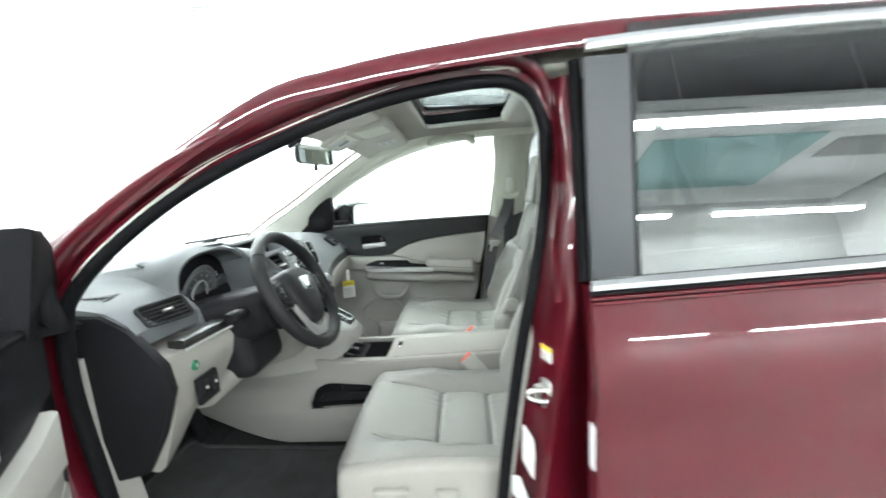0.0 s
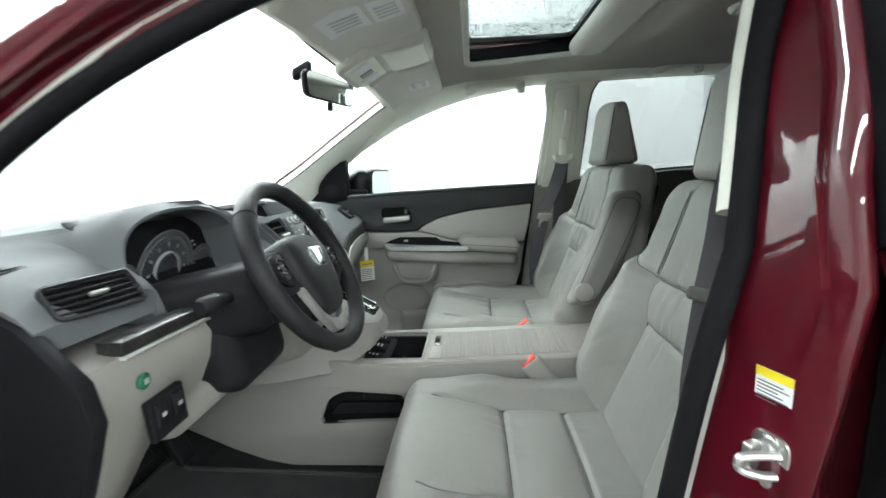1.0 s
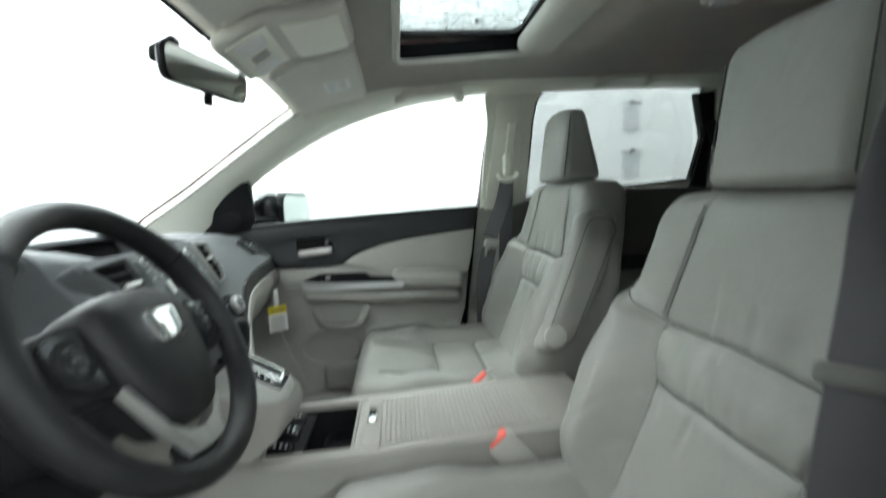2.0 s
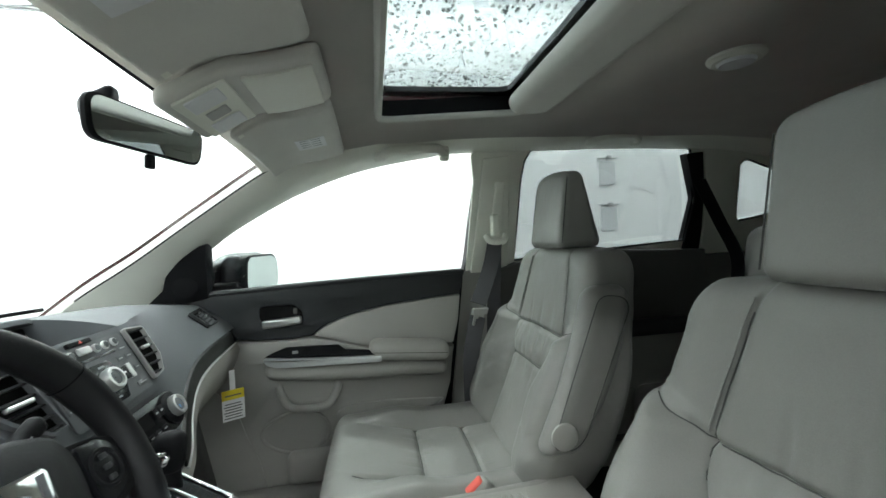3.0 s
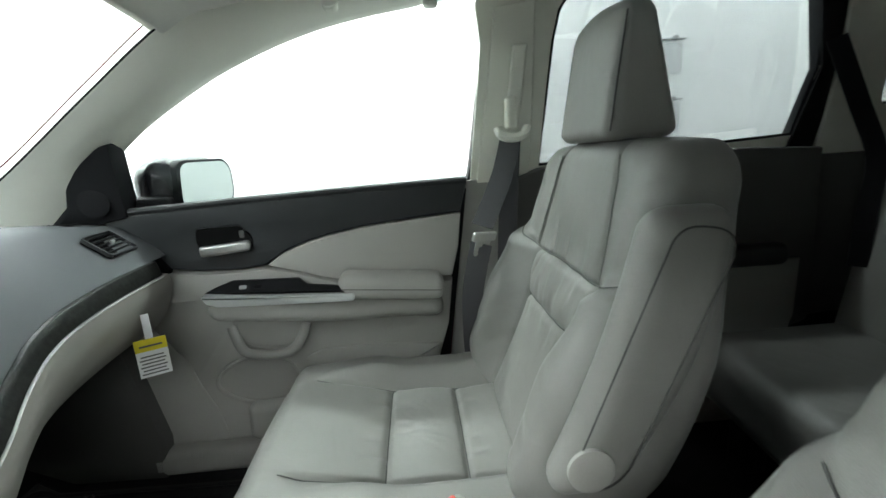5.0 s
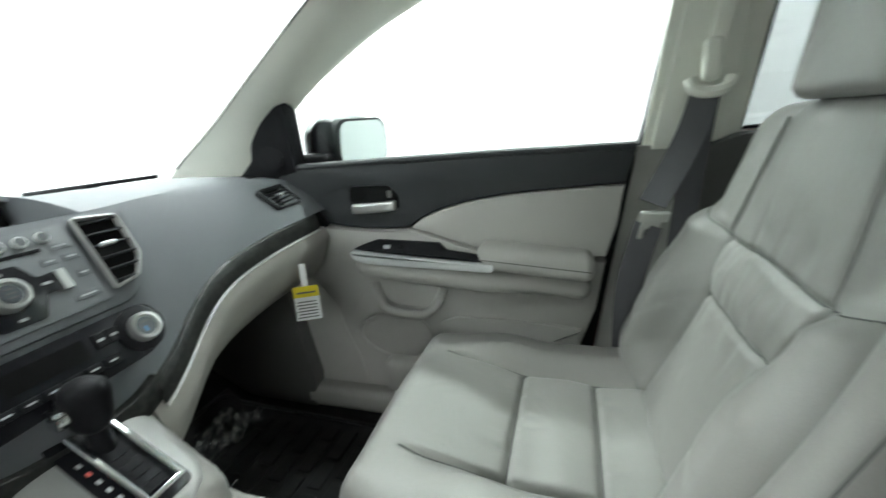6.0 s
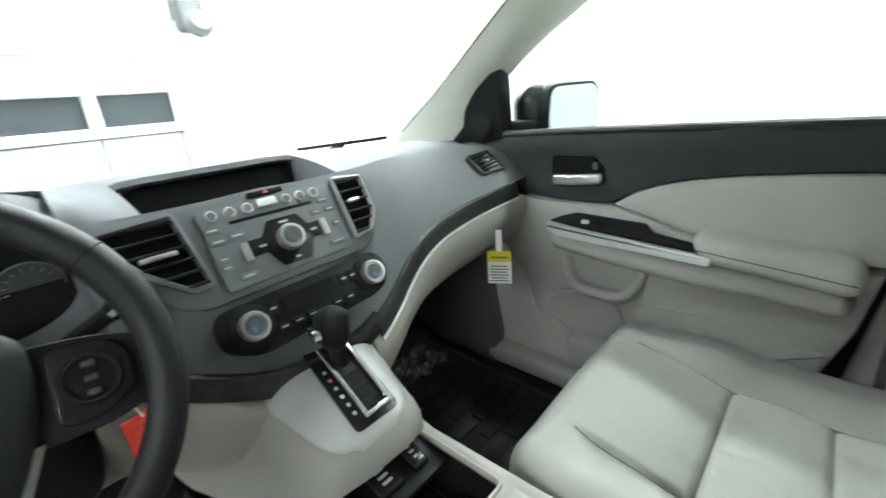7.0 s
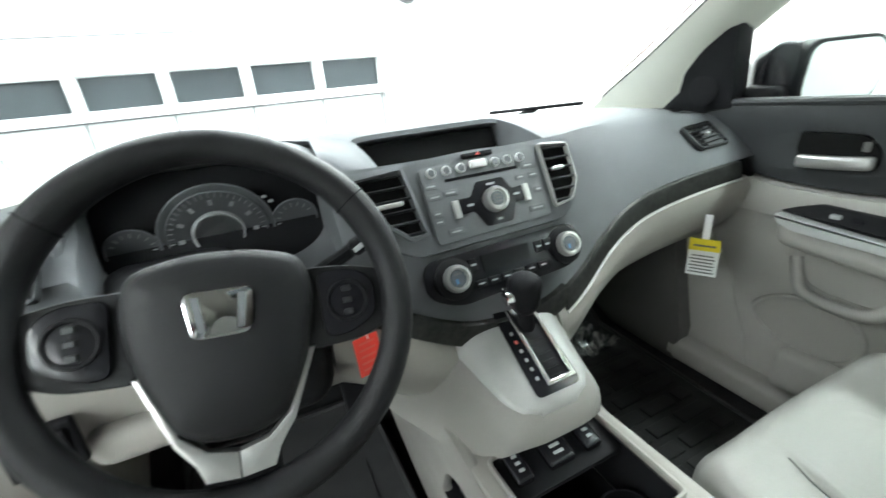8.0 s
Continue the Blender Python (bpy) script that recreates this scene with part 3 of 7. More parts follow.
def upper_side(s):
    deep = 0.0 if s > 0 else -0.055
    outline = [(0.585, 1.11), (2.15, 1.11), (2.15, 1.38), (2.0, 1.46), (1.40, 1.545), (0.62, 1.545), (0.60, 1.50), (0.612, 1.42)]
    bm = slab(outline, -0.012, -0.001, 0.003, [REAR_WINDOW, QUARTER])
    part("pillar_trim", back_off(lean(bm, s, deep * 0.6), s), PILLAR, car, "ivory plastic centre pillar trim")
    b = slab([(0.56, 0.42), (0.80, 0.42), (0.745, 0.9), (0.72, 1.12), (0.575, 1.12), (0.545, 0.9), (0.505, 0.6)], -0.022, -0.004, 0.006)
    part("pillar_cover", lean(b, s, deep), DOORGREY, car, "grey plastic lower pillar cover")
    c = [(0.600, 1.11), (0.622, 1.30), (0.640, 1.49), (0.73, 1.50), (0.735, 1.30), (0.735, 1.11)]
    part("pillar_cover", back_off(lean(slab(c, -0.026, -0.010, 0.010), s, deep * 0.6), s), PILLAR, car, "ivory plastic upper pillar cover")
    for hole, mat, nm in ((REAR_WINDOW, PRIVACY, "window_pane"), (QUARTER, PRIVACY, "window_pane")):
        g = slab([(1.745 + (x - 1.745) * 1.22, 1.36 + (z - 1.36) * 1.22) for x, z in hole], 0.012, 0.016, 0.0)
        if hole is QUARTER:
            part(nm, lean(g, s), mat, car, "tinted rear side window", 0)
        else:
            g.free()
        ring = smooth_path([(x, 0, z) for x, z in hole], 1, True)
        rim = [Vector((p.x, s * (half(p.z) - 0.008), p.z)) for p in ring]
        part("window_seal", sweep(rim, circle(0.0045, 6), (0, 1, 0), True), RUBBER, car)


upper_side(1)
upper_side(-1)
# dark band behind the rear side window's back edge
for s in (1, -1):
    part("window_divider", lean(slab([(1.385, 1.495), (1.452, 1.50), (1.482, 1.36), (1.496, 1.22), (1.496, 1.12), (1.420, 1.12), (1.429, 1.185), (1.446, 1.341)], -0.020, 0.02, 0.006), s), BLACK, car, "black window divider")


def roof_z(x, y):
    z = lerp([(-0.02, 1.462), (0.10, 1.505), (0.30, 1.536), (0.62, 1.552), (1.5, 1.552), (2.15, 1.47)], x)
    return z - 0.02 * (abs(y) / 0.53) ** 3


SX0, SX1, SY = 0.30, 0.66, 0.335


def roof_sheet(dz, inset, front=-0.02, wide=0.53, hole=True):
    xs = [front, 0.03, 0.08, 0.14, 0.20, SX0 + inset, 0.40, 0.52, SX1 - inset, 0.75, 0.9, 1.1, 1.4, 1.7, 1.9, 2.15]
    ys = [-wide, -0.48, -0.42, -SY + inset, -0.2, -0.1, 0, 0.1, 0.2, SY - inset, 0.42, 0.48, wide]
    bm = bmesh.new()
    vs = [[bm.verts.new((x, y, roof_z(x, y) + dz - (0.055 * (abs(y) / 0.6) ** 3 + 0.022 * max(0, 0.25 - x) / 0.31 if dz else 0))) for y in ys] for x in xs]
    for i in range(len(xs) - 1):
        for j in range(len(ys) - 1):
            if hole and 5 <= i < 8 and 3 <= j < 9:
                continue
            bm.faces.new((vs[i][j], vs[i + 1][j], vs[i + 1][j + 1], vs[i][j + 1]))
    bmesh.ops.solidify(bm, geom=bm.faces[:], thickness=0.012)
    return bm


part("headliner", roof_sheet(0.0, 0.0), LINER, car, "pale grey cloth headliner", 40)
part("roof_panel", roof_sheet(0.075, -0.02, -0.03, 0.60), RED, car, "dark red roof panel", 60)
ring = rounded([(SX0, -SY), (SX1, -SY), (SX1, SY), (SX0, SY)], 0.03)
part("sunroof_surround", sweep([Vector((x, y, roof_z(x, y) - 0.001)) for x, y in ring], circle(0.009, 8), (0, 0, 1), True), LINER, car)
wallring = [[Vector((x, y, roof_z(x, y) + dz)) for x, y in ring] for dz in (0.002, 0.02, 0.046)]
cols = [list(c) for c in zip(*wallring)]
part("sunroof_frame", loft(cols, loop=True, closed=False), BLACK, car, "black sunroof frame")
inner = rounded([(SX0 - 0.006, -SY - 0.006), (SX1 + 0.01, -SY - 0.006), (SX1 + 0.01, SY + 0.006), (SX0 - 0.006, SY + 0.006)], 0.03)
hole = rounded([(SX0 + 0.01, -SY + 0.03), (SX1 - 0.035, -SY + 0.03), (SX1 - 0.035, SY - 0.03), (SX0 + 0.01, SY - 0.03)], 0.03)
bm = slab(inner, 0.0, 0.012, 0.0, [hole])
part("sunroof_frame", moved(bm, Matrix.Translation((0, 0, 1.590)) @ Matrix.Rotation(radians(90), 4, "X")), GLOSS, car, "black sunroof frame")
SUNGLASS = glass("wet_sunroof_glass", (0.50, 0.53, 0.53), 0.02)
part("sunroof_pane", rbox((SX1 - SX0 + 0.08, 2 * SY + 0.08, 0.006), 0.002, (1, 1, 1), at=((SX0 + SX1) / 2, 0, 1.600)), SUNGLASS, car, "glass sunroof pane beaded with water", 0)
rng = random.Random(7)
drops = bmesh.new()
for i in range(900):
    x, y, r = rng.uniform(SX0, SX1), rng.uniform(-SY, SY), rng.uniform(0.0015, 0.0048)
    bmesh.ops.create_icosphere(drops, subdivisions=1, radius=r, matrix=Matrix.Translation((x, y, 1.603 + r * 0.4)) @ Matrix.Diagonal((1, rng.uniform(0.8, 1.7), 0.5, 1)))
WATER = material("water_drop", (0.45, 0.48, 0.48), 0.05, 0, 0, trans=0.0, alpha=0.40)
tagged(part("water_drops", drops, WATER, car, "water drops on the sunroof glass"), kind="stuff")
part("sunshade", rbox((0.11, 0.56, 0.052), 0.025, (3, 8, 2), at=(0.665, 0, 1.548)), LINER, car, "padded cloth sunshade edge")

# windscreen
def windscreen_point(u, v, out=0.0):
    """u from the cowl to the header, v from -1 to 1 across."""
    e = smooth_path([(-0.80, 0.70, 0.96), (-0.586, 0.66, 1.105), (-0.20, 0.58, 1.335), (0.012, 0.532, 1.457)], 8)
    p = e[min(len(e) - 1, round(u * (len(e) - 1)))]
    mid = Vector((-1.10, 0, 0.955)).lerp(Vector((-0.045, 0, 1.482)), u)
    mid.z += 0.05 * math.sin(math.pi * u)
    q = mid.lerp(Vector((p.x, 0, p.z)), abs(v) ** 2.2)
    return Vector((q.x - 0.015 - out, p.y * v * 1.02, q.z + 0.02 + out))


bm = loft([[windscreen_point(u / 24, v / 10) for v in range(-10, 11)] for u in range(25)], closed=False)
part("windscreen", bm, SCREENGLASS, car, "clear glass windscreen", 60)
bm = loft([[windscreen_point(u, v / 10, -0.003) for v in range(-10, 11)] for u in (0.988, 1.0)], closed=False)
part("windscreen_band", bm, GLOSS, car, "black band along the windscreen's top")

# body shells that close the car
def shell(name, rings, label, mat=RED):
    part(name, loft(rings, closed=False), mat, car, label, 60)


def arc(x, w, z, crown, drop, low):
    pts = [(-w - 0.03, low), (-w - 0.03, z - drop), (-w, z - drop * 0.3), (-w * 0.8, z)] + [(w * k / 4, z + crown * (1 - (k / 4) ** 2)) for k in range(-3, 4)] + [(w * 0.8, z), (w, z - drop * 0.3), (w + 0.03, z - drop), (w + 0.03, low)]
    return [Vector((x, y, zz)) for y, zz in pts]


shell("hood", [arc(-1.02, 0.78, 0.955, 0.03, 0.10, 0.62), arc(-1.3, 0.79, 0.95, 0.03, 0.12, 0.62), arc(-1.7, 0.77, 0.90, 0.02, 0.14, 0.62), arc(-1.92, 0.70, 0.80, 0.01, 0.14, 0.5)], "dark red hood and front wings")
shell("front_bumper", [arc(-1.92, 0.70, 0.80, 0.01, 0.14, 0.32), arc(-1.97, 0.66, 0.62, 0.0, 0.1, 0.32), arc(-1.97, 0.66, 0.36, 0.0, 0.02, 0.30)], "dark red front bumper")
for s in (1, -1):
    part("front_wing", slab([(-1.05, 0.95), (-0.36, 1.08), (-0.36, 0.30), (-0.62, 0.30), (-0.66, 0.55), (-0.80, 0.68), (-1.05, 0.72)], s * 0.80, s * 0.855, 0.01), RED, car, "dark red front wing")
    part("quarter_panel", slab([(1.56, 1.12), (2.30, 1.12), (2.34, 0.50), (2.02, 0.42), (1.98, 0.60), (1.86, 0.70), (1.66, 0.70), (1.54, 0.58)], s * 0.785, s * 0.845, 0.01), RED, car, "dark red rear quarter panel")
    part("rocker", rbox((1.85, 0.10, 0.12), 0.03, (4, 2, 2), at=(0.62, s * 0.80, 0.345)), RED, car, "dark red sill under the doors")
part("tailgate", rbox((0.06, 1.60, 0.75), 0.03, (2, 4, 4), at=(2.31, 0, 0.80)), RED, car, "dark red tailgate")
part("tailgate_trim", rbox((0.05, 1.50, 0.46), 0.03, (2, 4, 4), fn=lambda p: Vector((p.x - (p.z - 1.1) * 0.35, p.y * (1 - max(0, p.z - 1.1) * 0.3), p.z)), at=(2.26, 0, 1.31)), BLACK, car, "dark rear window and its trim")
part("underbody", rbox((3.2, 1.5, 0.06), 0.02, (2, 2, 1), at=(0.55, 0, 0.35)), BLACK, car)
for x in (-1.02, 1.60):
    for s in (1, -1):
        w = part("wheel", moved(lathe([(0.19, -0.10), (0.30, -0.105), (0.345, -0.07), (0.345, 0.07), (0.30, 0.105), (0.19, 0.10)], 32), pose(x, s * 0.76, 0.345, 90, 0, 0)), RUBBER, car, "black tyre")
        part("rim", moved(lathe([(0.0, 0.0), (0.20, 0.02), (0.215, 0.095), (0.20, 0.10), (0.19, 0.03), (0.05, 0.075), (0.0, 0.078)], 28), pose(x, s * 0.765, 0.345, -90 * s, 0, 0)), SILVER, w, "silver rim")

# trims that close the rear of the cabin
for s in (1, -1):
    part("cargo_trim", slab([(1.44, 0.42), (2.24, 0.42), (2.24, 1.13), (1.46, 1.13)], s * 0.715, s * 0.765, 0.01), KICK, car, "dark cargo side trim")
    part("rear_pillar_trim", lean(slab([(1.499, 1.22), (1.499, 1.12), (1.70, 1.12), (1.70, 1.235), (1.640, 1.240), (1.612, 1.35), (1.600, 1.46), (1.640, 1.49), (1.64, 1.52), (1.450, 1.525), (1.485, 1.36)], -0.024, -0.013, 0.005), s), PILLAR, car, "ivory rear pillar trim")
    part("rear_pillar_trim", lean(slab([(1.93, 1.11), (2.28, 1.11), (2.12, 1.50), (1.92, 1.50), (1.95, 1.36)], -0.03, 0.03, 0.006), s), BLACK, car, "dark rear pillar trim")
part("cargo_floor", rbox((0.55, 1.42, 0.04), 0.01, (2, 2, 1), at=(2.0, 0, 0.62)), CARPET, car, "black cargo floor")
part("rear_header", rbox((0.22, 1.24, 0.08), 0.02, (2, 2, 2), at=(2.12, 0, 1.49)), BLACK, car)

# floor of the cabin
def cabin_floor(name, x0, x1, y0, y1, z, mat, label):
    part(name, rbox((x1 - x0, y1 - y0, 0.03), 0.01, (4, 4, 1), at=((x0 + x1) / 2, (y0 + y1) / 2, z - 0.015)), mat, car, label)


cabin_floor("carpet", -0.60, 2.2, -0.70, 0.70, 0.40, CARPET, "black carpeted cabin floor")
part("footwell", loft([[(-0.45, y, 0.39), (-0.66, y, 0.50), (-0.80, y, 0.68), (-0.82, y, 0.95), (-0.86, y, 0.95), (-0.86, y, 0.62), (-0.7, y, 0.42), (-0.45, y, 0.36)] for y in (-0.72, 0.72)]), CARPET, car, "black carpeted footwell")
for s in (1, -1):
    # passenger's panel coloured darker, holding the shade under the dash
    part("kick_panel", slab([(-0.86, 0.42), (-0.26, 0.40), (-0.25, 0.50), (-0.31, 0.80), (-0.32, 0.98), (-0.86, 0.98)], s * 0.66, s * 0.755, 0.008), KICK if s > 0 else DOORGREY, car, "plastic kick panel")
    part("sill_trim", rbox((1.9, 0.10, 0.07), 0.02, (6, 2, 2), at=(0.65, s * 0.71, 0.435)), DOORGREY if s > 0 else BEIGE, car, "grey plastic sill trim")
part("bulkhead", rbox((0.04, 1.5, 0.68), 0.0, (1, 1, 1), at=(-0.90, 0, 0.70)), BLACK, car)


# ==== rear doors ====
def rear_door(s):
    d = thing("rear_door", "closed dark red rear door with chrome window trim" if s < 0 else "closed rear door, dark panel seen from inside", "car door", "car doors")
    x0, x1 = 0.642, 1.62
    # outer skin, bowed and with a crease
    zs = [0.42, 0.50, 0.58, 0.66, 0.74, 0.80, 0.84, 0.875, 0.90, 0.925, 0.95, 0.97, 0.99, 1.01, 1.03, 1.05, 1.07, 1.09, 1.112]
    curve = smooth_path([(0, y, z) for z, y in ((0.42, 0.812), (0.52, 0.838), (0.64, 0.852), (0.76, 0.857), (0.84, 0.855), (0.88, 0.851), (0.905, 0.852), (0.935, 0.858), (0.97, 0.858), (1.00, 0.853), (1.03, 0.843), (1.06, 0.830), (1.09, 0.816), (1.115, 0.803))], 6)

    def side(z):
        for a, b in zip(curve, curve[1:]):
            if z <= b.z:
                return a.y + (b.y - a.y) * (z - a.z) / (b.z - a.z)
        return curve[-1].y
    xs = [x0, x0 + 0.006, x0 + 0.03] + [x0 + 0.12 * k for k in range(1, 8)] + [x1]

    def skin(x, z):
        bow = side(z) + 0.006 * math.sin(math.pi * (x - x0) / (x1 - x0))
        if x < x0 + 0.004:
            bow -= 0.035
        elif x < x0 + 0.01:
            bow -= 0.006
        return Vector((x + 0.0, s * bow, z + (x - x0) * 0.05 * max(0, (z - 0.9) / 0.2)))
    part("door_skin", loft([[skin(x, z) for z in zs] for x in xs], closed=False), RED, d, "dark red painted door skin", 60)
    part("door_shell", slab([(x0 + 0.02, 0.43), (x1 - 0.02, 0.43), (x1 - 0.02, 1.11), (x0 + 0.02, 1.09)], s * 0.765, s * 0.79, 0.0), BLACK, d)
    belt = [Vector((x, s * (0.814 - 0.006 * k), 1.118 + (x - x0) * 0.052)) for k, x in ((0, x0 + 0.004), (0, 0.9), (0, 1.2), (0, x1))]
    part("chrome_strip", sweep(belt, [(-0.012, -0.008), (0.006, -0.009), (0.008, 0.0), (0.003, 0.009), (-0.012, 0.009)], (0, 0, 1)), CHROME, d, "chrome strip along the window sill")
    for k in range(3):
        part("belt_rib", sweep([p + Vector((0, s * (0.004 + 0.003 * k), -0.014 - 0.007 * k)) for p in belt], [(-0.006, -0.0022), (0.003, -0.0022), (0.003, 0.0022), (-0.006, 0.0022)], (0, 0, 1)), RED if k else RUBBER, d)
    top = [Vector((x, s * y, z)) for x, y, z in ((x0 + 0.014, 0.742, 1.501), (0.80, 0.738, 1.511), (1.05, 0.735, 1.520), (1.35, 0.735, 1.515), (x1 - 0.1, 0.738, 1.485))]
    if s < 0:
        part("chrome_strip", sweep(smooth_path(top, 4), [(-0.008, -0.009), (0.006, -0.008), (0.009, 0.0), (0.006, 0.008), (-0.008, 0.009)], (0, 0, 1)), CHROME, d, "chrome strip along the window top")
    app = slab([(x0 + 0.004, 1.128), (0.716, 1.132), (0.722, 1.30), (0.730, 1.485), (x0 + 0.012, 1.484)], 0.0, 0.012, 0.003)
    for v in app.verts:
        v.co.y = s * (0.822 - max(0, v.co.z - 1.13) * 0.225 - (0.012 - v.co.y))
    part("pillar_cover", app, FILM, d, "satin black pillar cover")
    win = slab([(0.716, 1.130), (1.56, 1.170), (1.55, 1.34), (1.50, 1.535), (1.05, 1.545), (0.732, 1.538)] if s < 0 else [(0.70, 1.115), (1.66, 1.115), (1.66, 1.40), (1.62, 1.555), (1.05, 1.565), (0.72, 1.555)], 0.0, 0.005, 0.0)
    for v in win.verts:
        v.co.y = s * (0.812 - max(0, v.co.z - 1.13) * 0.225 - (0.005 - v.co.y))
    part("window_pane", win, SMOKED if s < 0 else PRIVACY, d, "tinted door window", 0)
    edge = [Vector((x, s * (0.815 - max(0, z - 1.13) * 0.225), z)) for x, z in ((0.719, 1.132), (0.724, 1.30), (0.732, 1.484))]
    part("window_seal", rod(edge, 0.006, 6), RUBBER, d)
    inner = [(0.66, 0.46), (1.45, 0.46), (1.52, 0.70), (1.50, 1.15), (1.16, 1.165), (0.76, 1.14), (0.70, 1.12)]
    part("door_panel", slab(inner, s * 0.70, s * 0.755, 0.012), KICK, d, "dark inner door panel")
    part("armrest", rbox((0.62, 0.06, 0.06), 0.025, (4, 2, 2), at=(1.10, s * 0.685, 0.88)), DARKTRIM, d, "dark armrest")
    part("lower_panel", slab([(0.70, 0.50), (1.40, 0.50), (1.46, 0.70), (1.46, 0.86), (0.74, 0.86)], s * 0.688, s * 0.70, 0.005), DOORGREY, d, "grey lower panel")
    part("door_handle", rbox((0.10, 0.02, 0.028), 0.009, (2, 1, 1), at=(0.85, s * 0.690, 1.02)), BLACK, d, "dark inner handle")
    if s < 0:
        part("label_strip", rbox((0.003, 0.020, 0.075), 0.001, (1, 1, 1), at=(x0 + 0.001, s * 0.838, 0.855)), WHITE, d, "white label on the door edge")
    return d


rear_door(-1)
rear_door(1)


# ==== what stands on the driver's door pillar ====
def jamb(x, y, z):
    """A pose on the pillar's forward-facing jamb: x across it and outwards, y into it, z up."""
    return Matrix.Translation((x, y, z)) @ Matrix.Rotation(radians(-70), 4, "Z")


def striker():
    st = thing("door_striker", "steel door striker bolted to the red pillar", "door striker")
    m = jamb(0.5850, -0.756, 0.906) @ Matrix.Scale(0.85, 4)
    part("plate", moved(slab(rounded([(-0.021, -0.033), (0.020, -0.033), (0.023, 0.0), (0.020, 0.033), (-0.021, 0.033)], 0.014), -0.0035, 0.012, 0.002), m), STEEL, st)
    part("loop", moved(rod(smooth_path([(0.012, 0.0, 0.012), (0.004, -0.018, 0.013), (-0.006, -0.036, 0.008), (-0.006, -0.036, -0.006), (0.004, -0.018, -0.012), (0.012, 0.0, -0.012)], 5), 0.0052, 8), m), STEEL, st)
    part("guard", moved(rbox((0.012, 0.020, 0.034), 0.004, (1, 1, 2), at=(-0.014, -0.010, 0.0)), m), STEEL, st, "bent steel guard")
    for z in (-0.024, 0.024):
        part("bolt", moved(lathe([(0.009, 0), (0.009, 0.004), (0.006, 0.006), (0, 0.006)], 12), m @ pose(0.002, -0.003, z, 90, 0, 0)), STEEL, st)


striker()


def pillar_tags():
    for label, m, outline in (("white paper tag low on the red pillar", jamb(0.5555, -0.752, 0.792), [(-0.022, -0.032), (0.020, -0.046), (0.026, 0.010), (0.020, 0.036), (-0.018, 0.046)]),
                              ("white paper tag folded at the pillar's foot", jamb(0.5390, -0.752, 0.712), [(-0.034, -0.030), (0.030, -0.022), (0.034, 0.004), (0.0, 0.030), (-0.034, 0.008)])):
        c = thing("pillar_tag", label, "tag", "pillar tags")
        bm = slab(rounded(outline, 0.006), -0.0062, -0.0050, 0.0004)
        part("paper", moved(bm, m), WHITE, c, smooth=0)


pillar_tags()


def pillar_label():
    st = thing("pillar_label", "white label with a yellow head on the red pillar", "label")
    m = jamb(0.5905, -0.7465, 0.972)

    def bar(name, x0, x1, z0, z1, out, mat):
        part(name, moved(rbox((x1 - x0, 0.0006, z1 - z0), 0.0, (1, 1, 1), at=((x0 + x1) / 2, -0.0028 - 0.0005 * out, (z0 + z1) / 2)), m), mat, st, smooth=0)
    bar("paper", -0.0175, 0.0175, -0.021, 0.021, 1, WHITE)
    bar("head", -0.0175, 0.0175, 0.012, 0.021, 2, YELLOW)
    for k in range(8):
        bar("text_bar", -0.0155, 0.0145 - 0.005 * (k % 3), -0.0185 + 0.0036 * k, -0.0174 + 0.0036 * k, 2, INK)


pillar_label()

# ==== front doors ====
FRONT_WINDOW = [(-0.228, 1.245), (-0.242, 1.104), (0.572, 1.128), (0.600, 1.30), (0.627, 1.470), (0.618, 1.498), (0.584, 1.509), (0.432, 1.497), (0.282, 1.470), (0.131, 1.427), (-0.026, 1.360), (-0.16, 1.285)]


